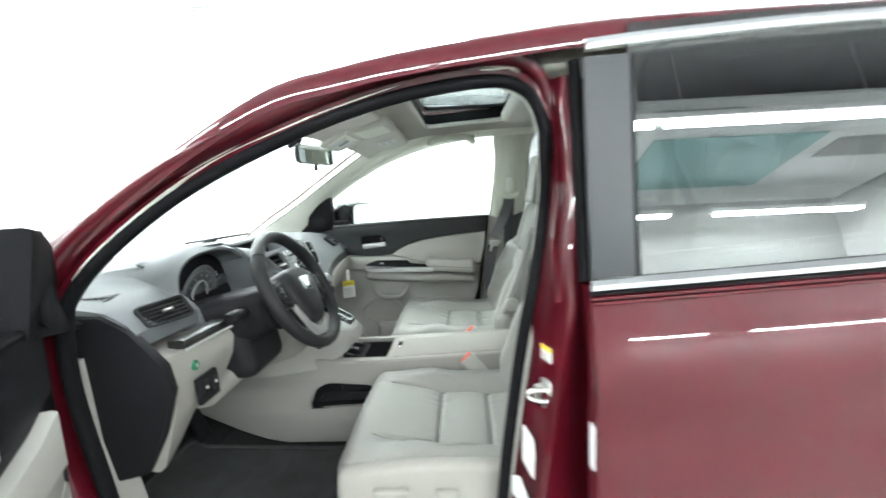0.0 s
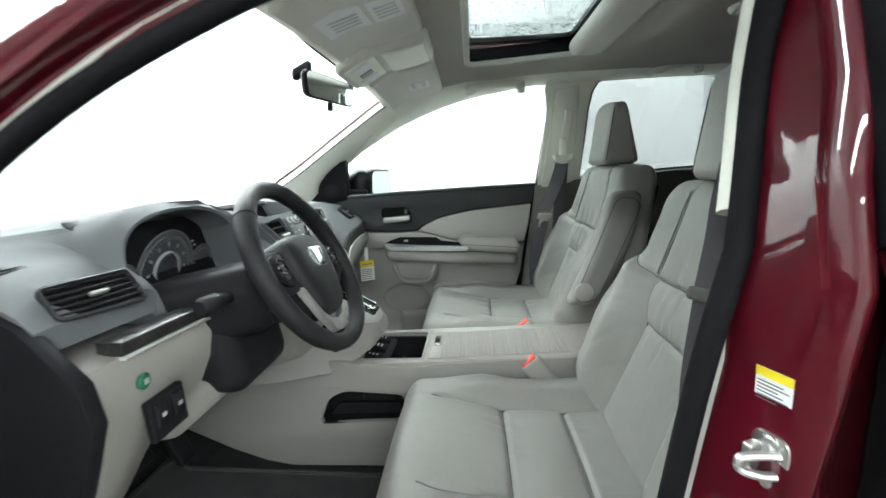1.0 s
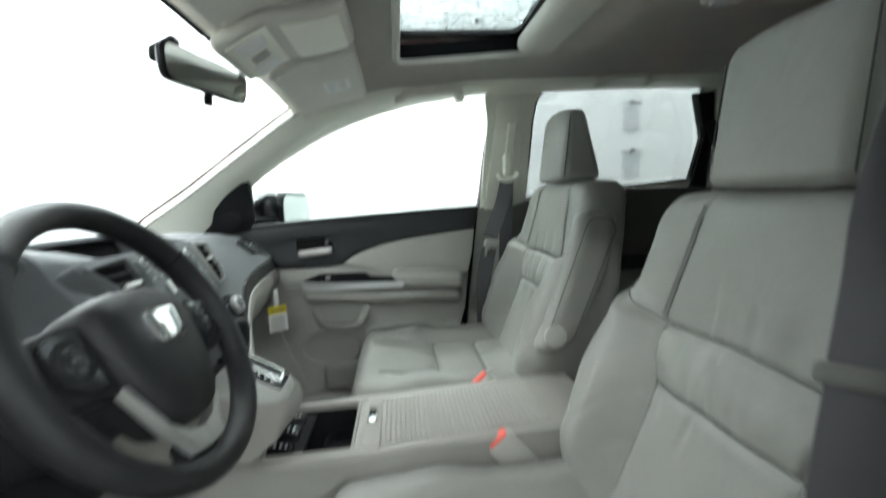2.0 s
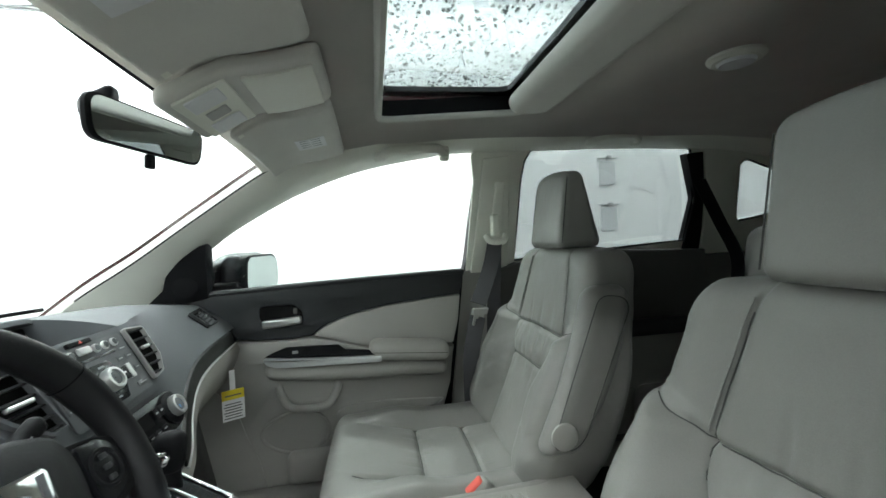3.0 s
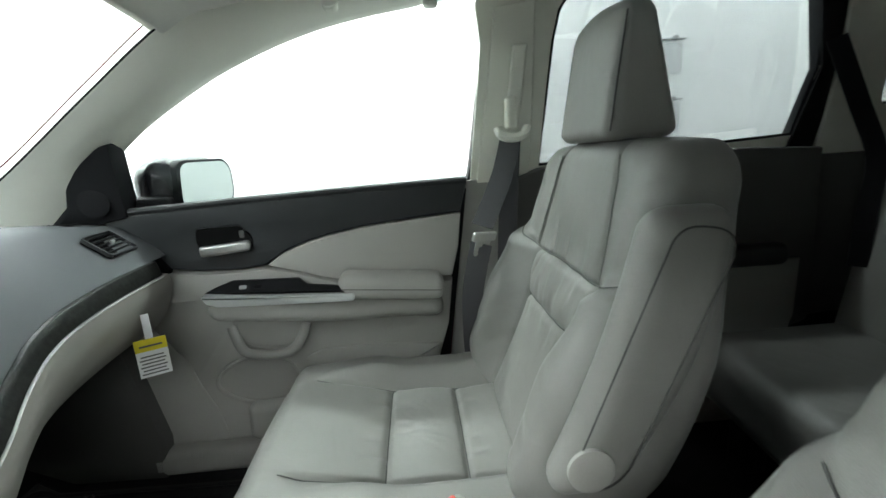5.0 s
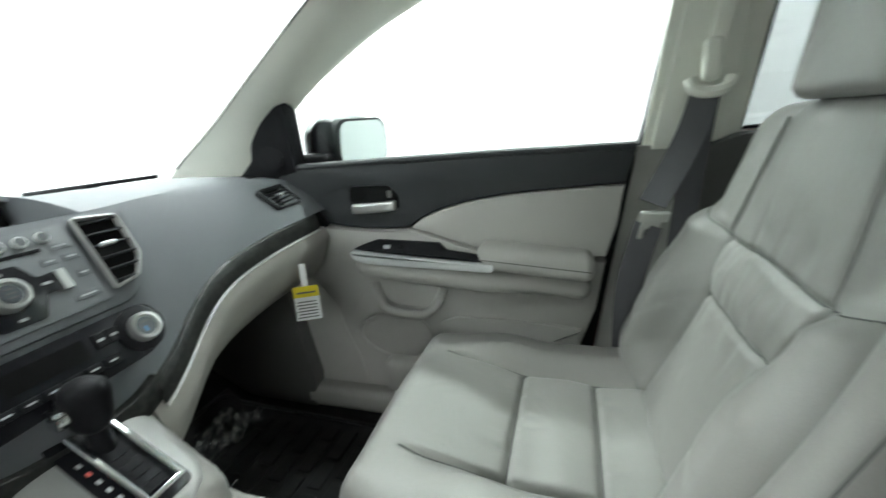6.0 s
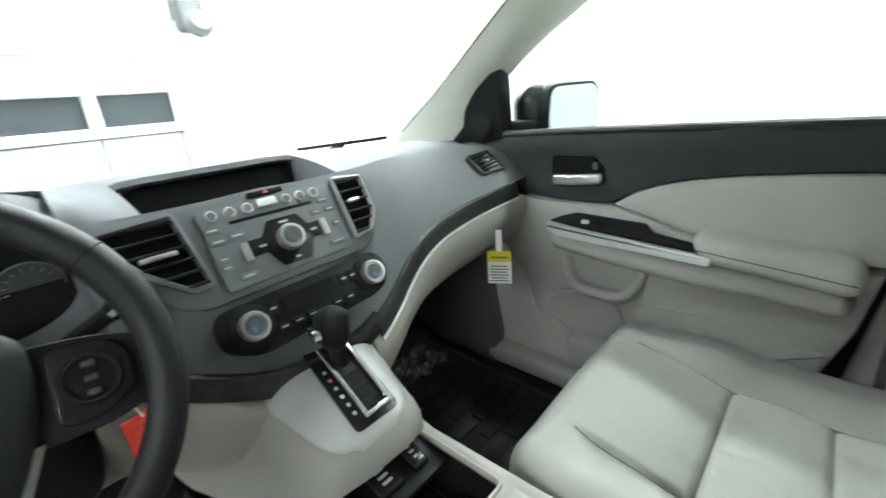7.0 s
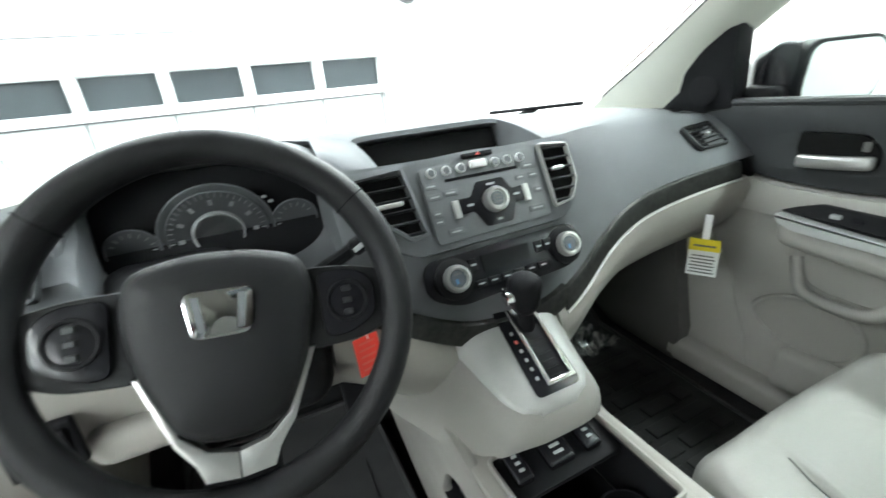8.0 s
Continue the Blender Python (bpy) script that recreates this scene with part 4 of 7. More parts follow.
def front_door(s):
    d = thing("front_door", "closed front door with grey padded panel and silver armrest" if s > 0 else "open front door with black and pale grey panel", "car door", "car doors")

    def plate(name, outline, y0, y1, mat, label="", bevel=0.006, parent=None, holes=()):
        return part(name, flip(slab(outline, y0, y1, bevel, holes), s), mat, parent or d, label)

    def box(name, size, at, r, mat, label="", n=(3, 2, 2), fn=None, parent=None):
        return part(name, flip(rbox(size, r, n, fn, at), s), mat, parent or d, label)
    # outer skin
    zs = [0.42, 0.50, 0.60, 0.70, 0.80, 0.90, 1.0, 1.05, 1.075, 1.085]
    xs = [-0.40, -0.38, -0.2, 0.0, 0.2, 0.4, 0.58, 0.61]
    bm = loft([[Vector((x, 0.80 + 0.055 * math.sin(math.pi * min(1, (z - 0.34) / 0.86)), z)) for z in zs] for x in xs], closed=False)
    part("door_skin", flip(bm, s), RED, d, "dark red painted door skin", 60)
    plate("door_shell", [(-0.38, 0.44), (0.42, 0.44), (0.50, 0.60), (0.575, 1.10), (-0.40, 1.08)], 0.735, 0.80, BLACK, "", 0.0)
    # black upper band with the window ledge and the handle's recess
    low = [(-0.30, 0.985), (-0.20, 0.955), (-0.10, 0.942), (0.0, 0.940), (0.06, 0.946), (0.10, 0.972), (0.15, 0.993), (0.213, 1.010), (0.30, 1.025), (0.377, 1.033), (0.46, 1.040), (0.552, 1.046)]
    recess = rounded([(-0.092, 1.046), (0.010, 1.048), (0.036, 1.022), (0.034, 0.988), (-0.078, 0.984), (-0.096, 1.012)], 0.010)
    plate("upper_trim", low + [(0.574, 1.128), (0.30, 1.121), (0.0, 1.112), (-0.24, 1.104), (-0.30, 1.095)], 0.700, 0.752, BLACK if s < 0 else DARKTRIM, "dark upper door trim", 0.008, holes=[recess])
    part("window_ledge", flip(sweep([Vector((x, 0.7065, z)) for x, z in ((-0.245, 1.097), (0.0, 1.107), (0.30, 1.116), (0.570, 1.122))], circle(0.010, 10), (0, 0, 1)), s), BLACK if s < 0 else DARKTRIM, d, "rounded window ledge")
    bowl = []
    cx0, cz0 = -0.030, 1.016
    for k, yy in ((1.0, 0.700), (0.97, 0.716), (0.85, 0.728), (0.5, 0.733)):
        bowl.append([Vector((cx0 + (x - cx0) * k, yy, cz0 + (z - cz0) * k)) for x, z in recess])
    part("handle_recess", flip(loft(bowl), s), VOID, d, "dark handle recess")
    # leather insert
    ins = [(0.065, 0.945), (0.10, 0.970), (0.15, 0.991), (0.213, 1.008), (0.30, 1.023), (0.377, 1.031), (0.46, 1.038), (0.552, 1.044), (0.542, 0.96), (0.522, 0.885), (0.40, 0.880), (0.29, 0.884), (0.20, 0.905), (0.12, 0.930)]
    plate("door_insert", ins, 0.690, 0.745, VINYL, "grey padded vinyl door insert", 0.010)
    # grey swoop above the armrest
    plate("door_panel", [(-0.26, 0.965), (-0.18, 0.945), (-0.10, 0.938), (0.0, 0.936), (0.065, 0.940), (0.14, 0.922), (0.21, 0.900), (0.29, 0.880), (0.522, 0.876), (0.516, 0.845), (0.26, 0.845), (-0.09, 0.870), (-0.26, 0.87)], 0.682, 0.745, DOORGREY, "grey upper door panel", 0.010)
    # lower panel with an open pull pocket and a scooped bottle holder
    pocket = rounded([(-0.052, 0.806), (0.132, 0.798), (0.118, 0.748), (0.092, 0.726), (0.004, 0.728), (-0.026, 0.744)], 0.014)
    ringp = [(-0.008 + 0.108 * math.cos(a) * (1.0 if math.cos(a) > 0 else 0.95), 0.636 + 0.066 * math.sin(a) + 0.012 * math.cos(a) * math.sin(a)) for a in [2 * math.pi * i / 40 for i in range(40)]]
    plate("door_panel", [(-0.30, 0.88), (0.522, 0.86), (0.507, 0.75), (0.478, 0.66), (0.44, 0.52), (0.38, 0.46), (-0.30, 0.46)], 0.706, 0.748, DOORGREY, "grey lower door panel", 0.006, holes=[pocket, ringp])

    def scoop(outline, cx, cz, steps):
        return loft([[Vector((cx + (x - cx) * k, yy, cz + (z - cz) * k)) for x, z in outline] for k, yy in steps])
    part("pull_pocket", flip(scoop(pocket, 0.04, 0.775, ((1.0, 0.707), (0.97, 0.730), (0.90, 0.744), (0.4, 0.746))), s), DOORGREY, d, "hollow pull pocket")
    lip = [Vector((x, s * y, z)) for x, y, z in ((-0.050, 0.706, 0.790), (-0.036, 0.694, 0.752), (-0.014, 0.676, 0.730), (0.020, 0.672, 0.722), (0.070, 0.672, 0.720), (0.104, 0.676, 0.727), (0.126, 0.694, 0.752), (0.138, 0.706, 0.785))]
    part("pocket_lip", rod(smooth_path(lip, 5), 0.0125, 12), DOORGREY, d, "rounded pocket lip")
    part("bottle_scoop", flip(scoop(ringp, 0.01, 0.640, ((1.0, 0.707), (0.95, 0.722), (0.84, 0.736), (0.55, 0.744), (0.2, 0.746))), s), DOORGREY, d, "scooped bottle holder")
    part("scoop_bead", sweep([Vector((x, s * 0.705, z)) for x, z in ringp], circle(0.0055, 8), (0, 1, 0), True), DOORGREY, d, "raised bead round the scoop")
    # armrest: leather pad, rounded body, silver strip, tilted switch panel with a step
    arm = lambda p: Vector((p.x, p.y, p.z - 0.050 * (p.x + 0.09) / 0.6))
    box("armrest_pad", (0.258, 0.085, 0.064), (0.370, 0.672, 0.919), 0.026, VINYL, "grey padded vinyl armrest", (5, 3, 2), arm)
    padline = [Vector((0.250 + 0.24 * k / 12, s * 0.6292, 0.8885 - 0.020 * k / 12)) for k in range(13)]
    part("seam", rod(padline, 0.0010, 5), SEAM, d)
    box("armrest_base", (0.575, 0.080, 0.058), (0.208, 0.684, 0.853), 0.027, DOORGREY, "", (10, 3, 3), lambda p: arm(p) + Vector((0, 0.022 * ramp(0.22, 0.42, p.x), 0.006 * ramp(0.2, 0.4, p.x))))
    strip_out = rounded([(-0.076, 0.897), (0.0, 0.891), (0.282, 0.878), (0.279, 0.858), (0.0, 0.866), (-0.040, 0.868), (-0.066, 0.878)], 0.008, 5)
    plate("silver_strip", strip_out, 0.626, 0.660, SILVERTRIM, "satin silver armrest strip", 0.006)
    sw_out = rounded([(-0.074, 0.899), (-0.050, 0.909), (-0.014, 0.920), (0.146, 0.916), (0.166, 0.902), (0.252, 0.894), (0.276, 0.881), (0.10, 0.888), (0.0, 0.893)], 0.005, 3)
    bm = slab(sw_out, 0.0, 0.012, 0.002)
    for v in bm.verts:
        v.co.y = 0.634 + v.co.y + (v.co.z - 0.885) * 0.9
    sw = part("switch_panel", flip(bm, s), BLACK, d, "black window switch panel")
    for x in (0.016, 0.050):
        box("switch", (0.018, 0.012, 0.010), (x, 0.6555, 0.9055), 0.003, PALE if x < 0.03 else GLOSS, "", (1, 1, 1), None, sw)
    box("grab_recess", (0.070, 0.012, 0.010), (0.205, 0.6505, 0.8915), 0.003, VOID, "", (2, 1, 1), lambda p: Vector((p.x, p.y, p.z - (p.x - 0.2) * 0.05)), sw)
    # inner handle
    box("door_handle", (0.122, 0.016, 0.026), (-0.026, 0.692, 0.997), 0.0078, SILVER, "satin silver door handle", (8, 2, 2), lambda p: Vector((p.x, p.y - 0.010 * math.cos((p.x + 0.026) * 24), p.z + 0.08 * (p.x + 0.026))))
    box("lock_knob", (0.018, 0.014, 0.024), (0.014, 0.706, 1.028), 0.006, KICK, "grey lock lever", (1, 1, 1))
    plate("kick_area", [(-0.30, 0.82), (-0.245, 0.80), (-0.175, 0.71), (-0.15, 0.63), (-0.12, 0.56), (-0.10, 0.47), (-0.30, 0.47)], 0.7025, 0.715, DOORGREY, "grey kick area", 0.003)
    plate("lower_panel", rounded([(0.105, 0.50), (0.42, 0.50), (0.470, 0.66), (0.484, 0.700), (0.30, 0.712), (0.17, 0.708), (0.125, 0.690), (0.130, 0.63), (0.105, 0.56)], 0.012), 0.697, 0.718, DOORGREY, "raised lower door panel", 0.010)
    box("map_pocket", (0.42, 0.05, 0.10), (0.18, 0.682, 0.535), 0.02, DOORGREY, "grey door pocket", (5, 2, 3))
    # window frame, sail panel, glass, mirror
    sail = [(-0.52, 1.03), (-0.238, 1.085), (-0.226, 1.256), (-0.262, 1.250), (-0.315, 1.222), (-0.352, 1.178), (-0.372, 1.120), (-0.42, 1.075)]
    part("sail_panel", lean_plate(slab(sail, -0.062, 0.0, 0.014), s), BLACK, d, "black plastic sail panel")
    part("tweeter", flip(moved(lathe([(0.033, 0), (0.036, 0.006), (0.030, 0.008), (0.0, 0.006)], 20), pose(-0.300, 0.690, 1.125, 90, 0, 0)), s), BLACK, d, "round tweeter grille")
    g = slab([(x, z) for x, z in FRONT_WINDOW], 0.018, 0.022, 0.0)
    if s > 0:
        part("window_pane", lean_plate(g, s), CLEAR, d, "clear side window", 0)
        fr = [Vector((x, half(z) + 0.02, z)) for x, z in ((0.560, 1.10), (0.590, 1.13), (0.612, 1.30), (0.636, 1.47), (0.625, 1.51))]
        part("frame_edge", sweep(smooth_path(fr, 4), [(-0.008, -0.03), (0.008, -0.03), (0.008, 0.02), (-0.008, 0.02)], (0, 1, 0)), BLACK, d, "black window frame")
    m = Matrix.Translation((-0.122, 0.852, 1.150)) @ Matrix.Rotation(radians(71), 4, "Z")
    mir = part("mirror_shell", flip(moved(rbox((0.236, 0.14, 0.150), 0.058, (6, 5, 5), lambda p: Vector((p.x * (1 - max(0, p.y - 0.05) * 2.2) - 0.10 * max(0, p.y - 0.02), p.y, p.z * (1 - max(0, p.y - 0.05) * 2.4))), (-0.004, 0.074, 0)), m), s), RED if s < 0 else GLOSS, d, "dark outside mirror shell")
    glass_out = rounded([(-0.088, -0.060), (0.072, -0.062), (0.094, -0.030), (0.092, 0.036), (0.070, 0.058), (-0.078, 0.056)], 0.030, 5)
    part("mirror_rim", flip(moved(slab([(x * 1.10, z * 1.13) for x, z in glass_out], -0.004, 0.034, 0.004), m), s), BLACK, mir, "black mirror rim")
    part("mirror_glass", flip(moved(slab(glass_out, -0.0075, -0.0045, 0.0), m), s), MIRROR, mir, "mirror glass", 0)
    part("mirror_arm", flip(rbox((0.085, 0.12, 0.034), 0.015, (2, 3, 2), at=(-0.205, 0.790, 1.112)), s), BLACK, d, "black mirror arm")
    return d


def lean_plate(bm, s):
    for v in bm.verts:
        v.co.y = s * (half(v.co.z) + v.co.y)
    return bm


front_door(1)
driver_door = front_door(-1)
HINGE = Vector((-0.40, -0.83, 0))
driver_door.matrix_basis = Matrix.Translation(HINGE) @ Matrix.Rotation(radians(-62), 4, "Z") @ Matrix.Translation(-HINGE)


# ==== seats ====
def seat_front_x(z):
    return spline([(0.60, 0.545), (0.70, 0.592), (0.80, 0.634), (0.90, 0.668), (1.00, 0.694), (1.10, 0.716), (1.20, 0.735)], z)


def seat(cy, inner, dz):
    """A front seat; inner is the side of the console (1 or -1 from the seat's middle)."""
    d = thing("front_seat", "grey leather front seat with stitched bolsters and gathered panels", "car seat", "front seats")
    CROSS = (0.362, 0.498)

    def side_seam(x):
        """Half the width of the cushion's middle panel at x."""
        return 0.142 + 0.075 * max(0.0, 0.30 - x) ** 1.2

    def cushion(p):
        x, y, z = p
        top = max(0.0, min(1.0, (z + 0.07) / 0.11))
        f = (x - 0.125) / 0.50
        e = side_seam(x)
        yy = abs(y)
        bolster = ramp(e, e + 0.045, yy) * ramp(0.19, 0.36, x) * (1 - 0.5 * ramp(0.225, 0.26, yy))
        lift = 0.038 * bolster
        # the middle dips behind the raised front edge
        lift += 0.036 * (1 - ramp(0.16, 0.40, x)) - 0.010 * ramp(0.30, 0.42, x) + 0.006 * ramp(0.50, 0.62, x)
        lift -= 0.024 * max(0.0, 0.155 - x) / 0.03 * 0.5
        g = 0.008 * bump(yy - e, 0.0055) * ramp(0.19, 0.24, x)
        if yy < e:
            lift += 0.007 * (1 - (y / e) ** 2)
            for x0 in CROSS:
                g += 0.008 * bump(x - x0, 0.0055)
            lift += 0.008 * math.sin(math.pi * min(1, max(0, (x - CROSS[0]) / (CROSS[1] - CROSS[0]))))
            # gathers that run away from the cross seams
            w1 = math.sin(y * 105 + 2.6 * math.sin(y * 27 + cy * 7)) * math.sin(y * 41 + 1.3)
            w2 = math.sin(y * 88 + 2.0 * math.sin(y * 37 + 1)) * math.sin(y * 53 + 0.4)
            lift -= 0.0042 * max(0.0, w1) ** 1.5 * bump(x - CROSS[0] + 0.018, 0.024)
            lift -= 0.0034 * max(0.0, w2) ** 1.5 * bump(x - CROSS[0] - 0.022, 0.020)
            lift -= 0.0032 * max(0.0, w1) ** 1.5 * bump(x - CROSS[1] - 0.018, 0.020)
        zz = z + (lift - g) * top
        narrow = 1 - 0.10 * (1 - ramp(0.12, 0.26, x))
        return Vector((x, cy + y * narrow, 0.622 + zz + dz))
    part("seat_cushion", rbox((0.50, 0.53, 0.112), 0.048, (90, 90, 6), cushion, at=(0.375, 0, 0.0015)), LEATHER, d, "grey leather seat cushion", 70)

    Z0, TALL = 0.655, 0.520

    def seam_y(h):
        """Half the width of the backrest's middle panel at the height h (0 to 1)."""
        return spline([(0.0, 0.128), (0.25, 0.112), (0.45, 0.112), (0.62, 0.134), (0.80, 0.128), (1.0, 0.118)], h)

    JZ, LZ = 0.972, 0.884

    def back(p):
        x, y, z = p
        h = z / TALL
        front = max(0.0, min(1.0, (0.035 - x) / 0.05))
        zz = Z0 + z
        yy = abs(y)
        near = 1.0 if y * inner > 0 else 0.0
        w = lerp([(0, 1.0), (0.22, 1.10), (0.48, 1.10), (0.72, 1.03), (0.88, 0.985), (1.0, 0.90)], h) + 0.05 * near * bump(h - 0.42, 0.30)
        e = seam_y(h)
        crease = JZ + 0.002 + (yy - e) * 0.34
        up = ramp(-0.018, 0.022, zz - crease)
        # lower bolsters swell forward, upper wings stand as flatter flaps beside the middle panel
        low = lerp([(0, 0.030), (0.20, 0.066), (0.42, 0.070), (0.62, 0.050), (0.8, 0.03)], h)
        wing = lerp([(0.55, 0.028), (0.75, 0.024), (0.92, 0.014), (1.0, 0.004)], h)
        f_low = low * ramp(e - 0.004, e + 0.062, yy) * (1 - 0.45 * ramp(0.20, 0.262, yy))
        f_up = 0.42 * wing * ramp(e - 0.002, e + 0.060, yy) * (1 - 1.6 * ramp(e + 0.055, 0.275, yy))
        f = f_low * (1 - up) + f_up * up
        if yy >= e:
            f -= 0.010 * bump(zz - crease, 0.007) * (0.4 + 0.6 * ramp(e, e + 0.03, yy))
        f -= 0.008 * bump(yy - e, 0.0045) * (1 - 0.5 * up)
        if yy < e:
            f -= 0.009 * bump(zz - JZ - 0.008 * (1 - yy / e), 0.0055) + 0.008 * bump(zz - LZ - 0.004 * (1 - yy / e), 0.0055)
            f += 0.008 * (1 - (yy / e) ** 2)
            f += 0.009 * bump(zz - (JZ + LZ) / 2, 0.032)
            for z0, k, s0, s1 in ((JZ, 1.0, 118, 43), (LZ, 0.9, 97, 36)):
                w1 = math.sin(y * s0 + 2.4 * math.sin(y * 33 + zz * 8 + cy * 5)) * math.sin(y * s1 + 0.8)
                w2 = math.sin(y * (s0 - 21) + 2.0 * math.sin(y * 29 - zz * 7)) * math.sin(y * (s1 + 9) + 2.1)
                f -= k * 0.0046 * max(0.0, w1) ** 1.5 * bump(zz - z0 + 0.022, 0.026)
                f -= k * 0.0046 * max(0.0, w2) ** 1.5 * bump(zz - z0 - 0.030, 0.034)
        else:
            # faint pulls in the bolster leather
            f -= 0.0016 * max(0.0, math.sin(zz * 70 + 3 * math.sin(yy * 40))) ** 3 * bump(zz - 0.80, 0.10) * (1 - up)
        thin = 1 - 0.30 * max(0, h - 0.3)
        crown = 0.010 * ramp(0.5, 1.0, h) * (1 - (yy / 0.25) ** 2)
        return Vector((seat_front_x(zz) + 0.066 + x * thin - f * front, cy + y * w, zz + dz + crown))
    part("backrest", rbox((0.132, 0.50, TALL), 0.036, (6, 130, 120), back, at=(0, 0, TALL / 2)), LEATHER, d, "grey leather backrest with side bolsters", 70)

    def rest(p):
        x, y, z = p
        h = (z + 0.10) / 0.20
        thick = 1.10 - 0.72 * h
        wide = 1.0 - 0.05 * h + 0.16 * max(0.0, x + 0.02) / 0.07 * (1 - 0.6 * h)
        lean_back = 0.724 + 0.030 * h - 0.006 * (1 - (y / 0.105) ** 2)
        return Vector((lean_back + (x + 0.05) * thick, cy + y * wide, 1.282 + z + dz - 0.010 * (y / 0.105) ** 2 * h))
    hr = part("headrest", rbox((0.100, 0.212, 0.200), 0.022, (6, 16, 14), rest), LEATHER, d, "grey leather headrest", 70)
    for sg in (-1, 1):
        line = [rest(Vector((-0.0515 + 0.006, sg * 0.1025, -0.085 + 0.17 * k / 14))) for k in range(15)]
        part("seam", rod(line, 0.0013, 5), SEAM, hr)
    for y in (-0.06, 0.06):
        part("post", rod([(0.785, cy + y, 1.10 + dz), (0.790, cy + y, 1.21 + dz)], 0.007), STEEL, hr)

    # seams
    def on_cushion(x, y):
        return cushion(Vector((x, y, 0.0575))) + Vector((0, 0, 0.0012))

    def seam(pts):
        part("seam", rod(pts, 0.0011, 5), SEAM, d)

    def on_back(y, z):
        return back(Vector((-0.066, y, z))) + Vector((-0.0012, 0, 0))
    for sg in (-1, 1):
        seam([on_cushion(0.20 + 0.41 * k / 30, sg * side_seam(0.20 + 0.41 * k / 30)) for k in range(31)])
        seam([on_back(sg * seam_y((0.05 + 0.43 * k / 50) / TALL), 0.05 + 0.43 * k / 50) for k in range(51)])
        e = seam_y((JZ - Z0) / TALL)
        seam([on_back(sg * (e + 0.095 * k / 14), JZ + 0.002 - Z0 + 0.095 * k / 14 * 0.34) for k in range(15)])
        part("piping", rod([on_back(sg * (seam_y(0.63 + 0.33 * k / 24) + 0.006), (0.63 + 0.33 * k / 24) * TALL) for k in range(25)], 0.0018, 6), LEATHER, d, "leather piping")
    for x in CROSS:
        seam([on_cushion(x, -0.142 + 0.284 * k / 20) for k in range(21)])
    for z0, rise in ((JZ, 0.008), (LZ, 0.004)):
        e = seam_y((z0 - Z0) / TALL) - 0.003
        seam([on_back(y, z0 - Z0 + rise * (1 - abs(y) / e)) for y in [-e + 2 * e * k / 24 for k in range(25)]])
    # side shield, base and rails
    for sg in (-1, 1):
        if sg == inner:
            part("side_shield", rbox((0.46, 0.035, 0.115), 0.015, (5, 2, 3), lambda p: Vector((p.x, p.y, p.z + 0.02 * (p.x - 0.4))), (0.375, cy + sg * 0.254, 0.523)), DOORGREY, d, "grey plastic side shield")
        else:
            part("side_shield", rbox((0.47, 0.044, 0.150), 0.018, (8, 2, 4), lambda p: Vector((p.x, p.y - sg * 0.012 * ramp(0.60, 0.65, p.z), p.z + 0.02 * math.sin((p.x - 0.14) * 6.5))), (0.380, cy + sg * 0.266, 0.598)), BEIGE, d, "pale grey plastic side shield")
        part("rail", rbox((0.52, 0.04, 0.03), 0.006, (1, 1, 1), at=(0.40, cy + sg * 0.19, 0.415)), STEEL, d, "steel seat rail")
        part("riser", rbox((0.30, 0.03, 0.13), 0.006, (1, 1, 1), at=(0.42, cy + sg * 0.19, 0.490)), BLACK, d)
    part("seat_pan", rbox((0.44, 0.42, 0.06), 0.02, (3, 3, 2), at=(0.40, cy, 0.555)), BLACK, d, "black seat pan")
    if inner > 0:
        for x, w in ((0.27, 0.080), (0.39, 0.05)):
            part("seat_switch", rbox((w, 0.016, 0.020), 0.006, (2, 1, 1), at=(x, cy - 0.290, 0.638)), BEIGE, d, "seat adjuster switch")
    part("back_panel", rbox((0.03, 0.40, 0.46), 0.012, (2, 4, 4), lambda p: Vector((p.x + seat_front_x(p.z) + 0.125, p.y, p.z)), (0, cy, 0.90)), BLACK, d, "black seat back panel")
    return d


seat(-0.378, 1, -0.026)
passenger_seat = seat(0.368, -1, 0.010)


def armrest():
    """The passenger seat's folding armrest, raised beside the backrest."""
    def bend(p):
        x, y, z = p
        h = (z + 0.175) / 0.35
        return Vector((0.604 + 0.118 * h + 0.020 * math.sin(math.pi * h) + x * (0.84 + 0.22 * math.sin(math.pi * min(1.0, h * 0.9))), 0.064 + y, 0.800 + 0.322 * h))
    a = part("armrest", rbox((0.098, 0.060, 0.35), 0.028, (5, 4, 18), bend), LEATHER, passenger_seat, "raised grey leather armrest")
    loop = [(x, z) for x, z in rounded([(-0.041, -0.150), (0.030, -0.160), (0.041, 0.150), (-0.030, 0.160)], 0.03, 6)]
    part("seam", rod([bend(Vector((x, -0.0305, z))) for x, z in loop], 0.0011, 5, True), SEAM, a)
    part("pivot_cover", moved(lathe([(0.026, 0.0), (0.026, 0.005), (0.021, 0.008), (0.0, 0.008)], 28), pose(0.610, 0.034, 0.845, 90, 0, 0)), DOORGREY, a, "round pivot cover")


armrest()


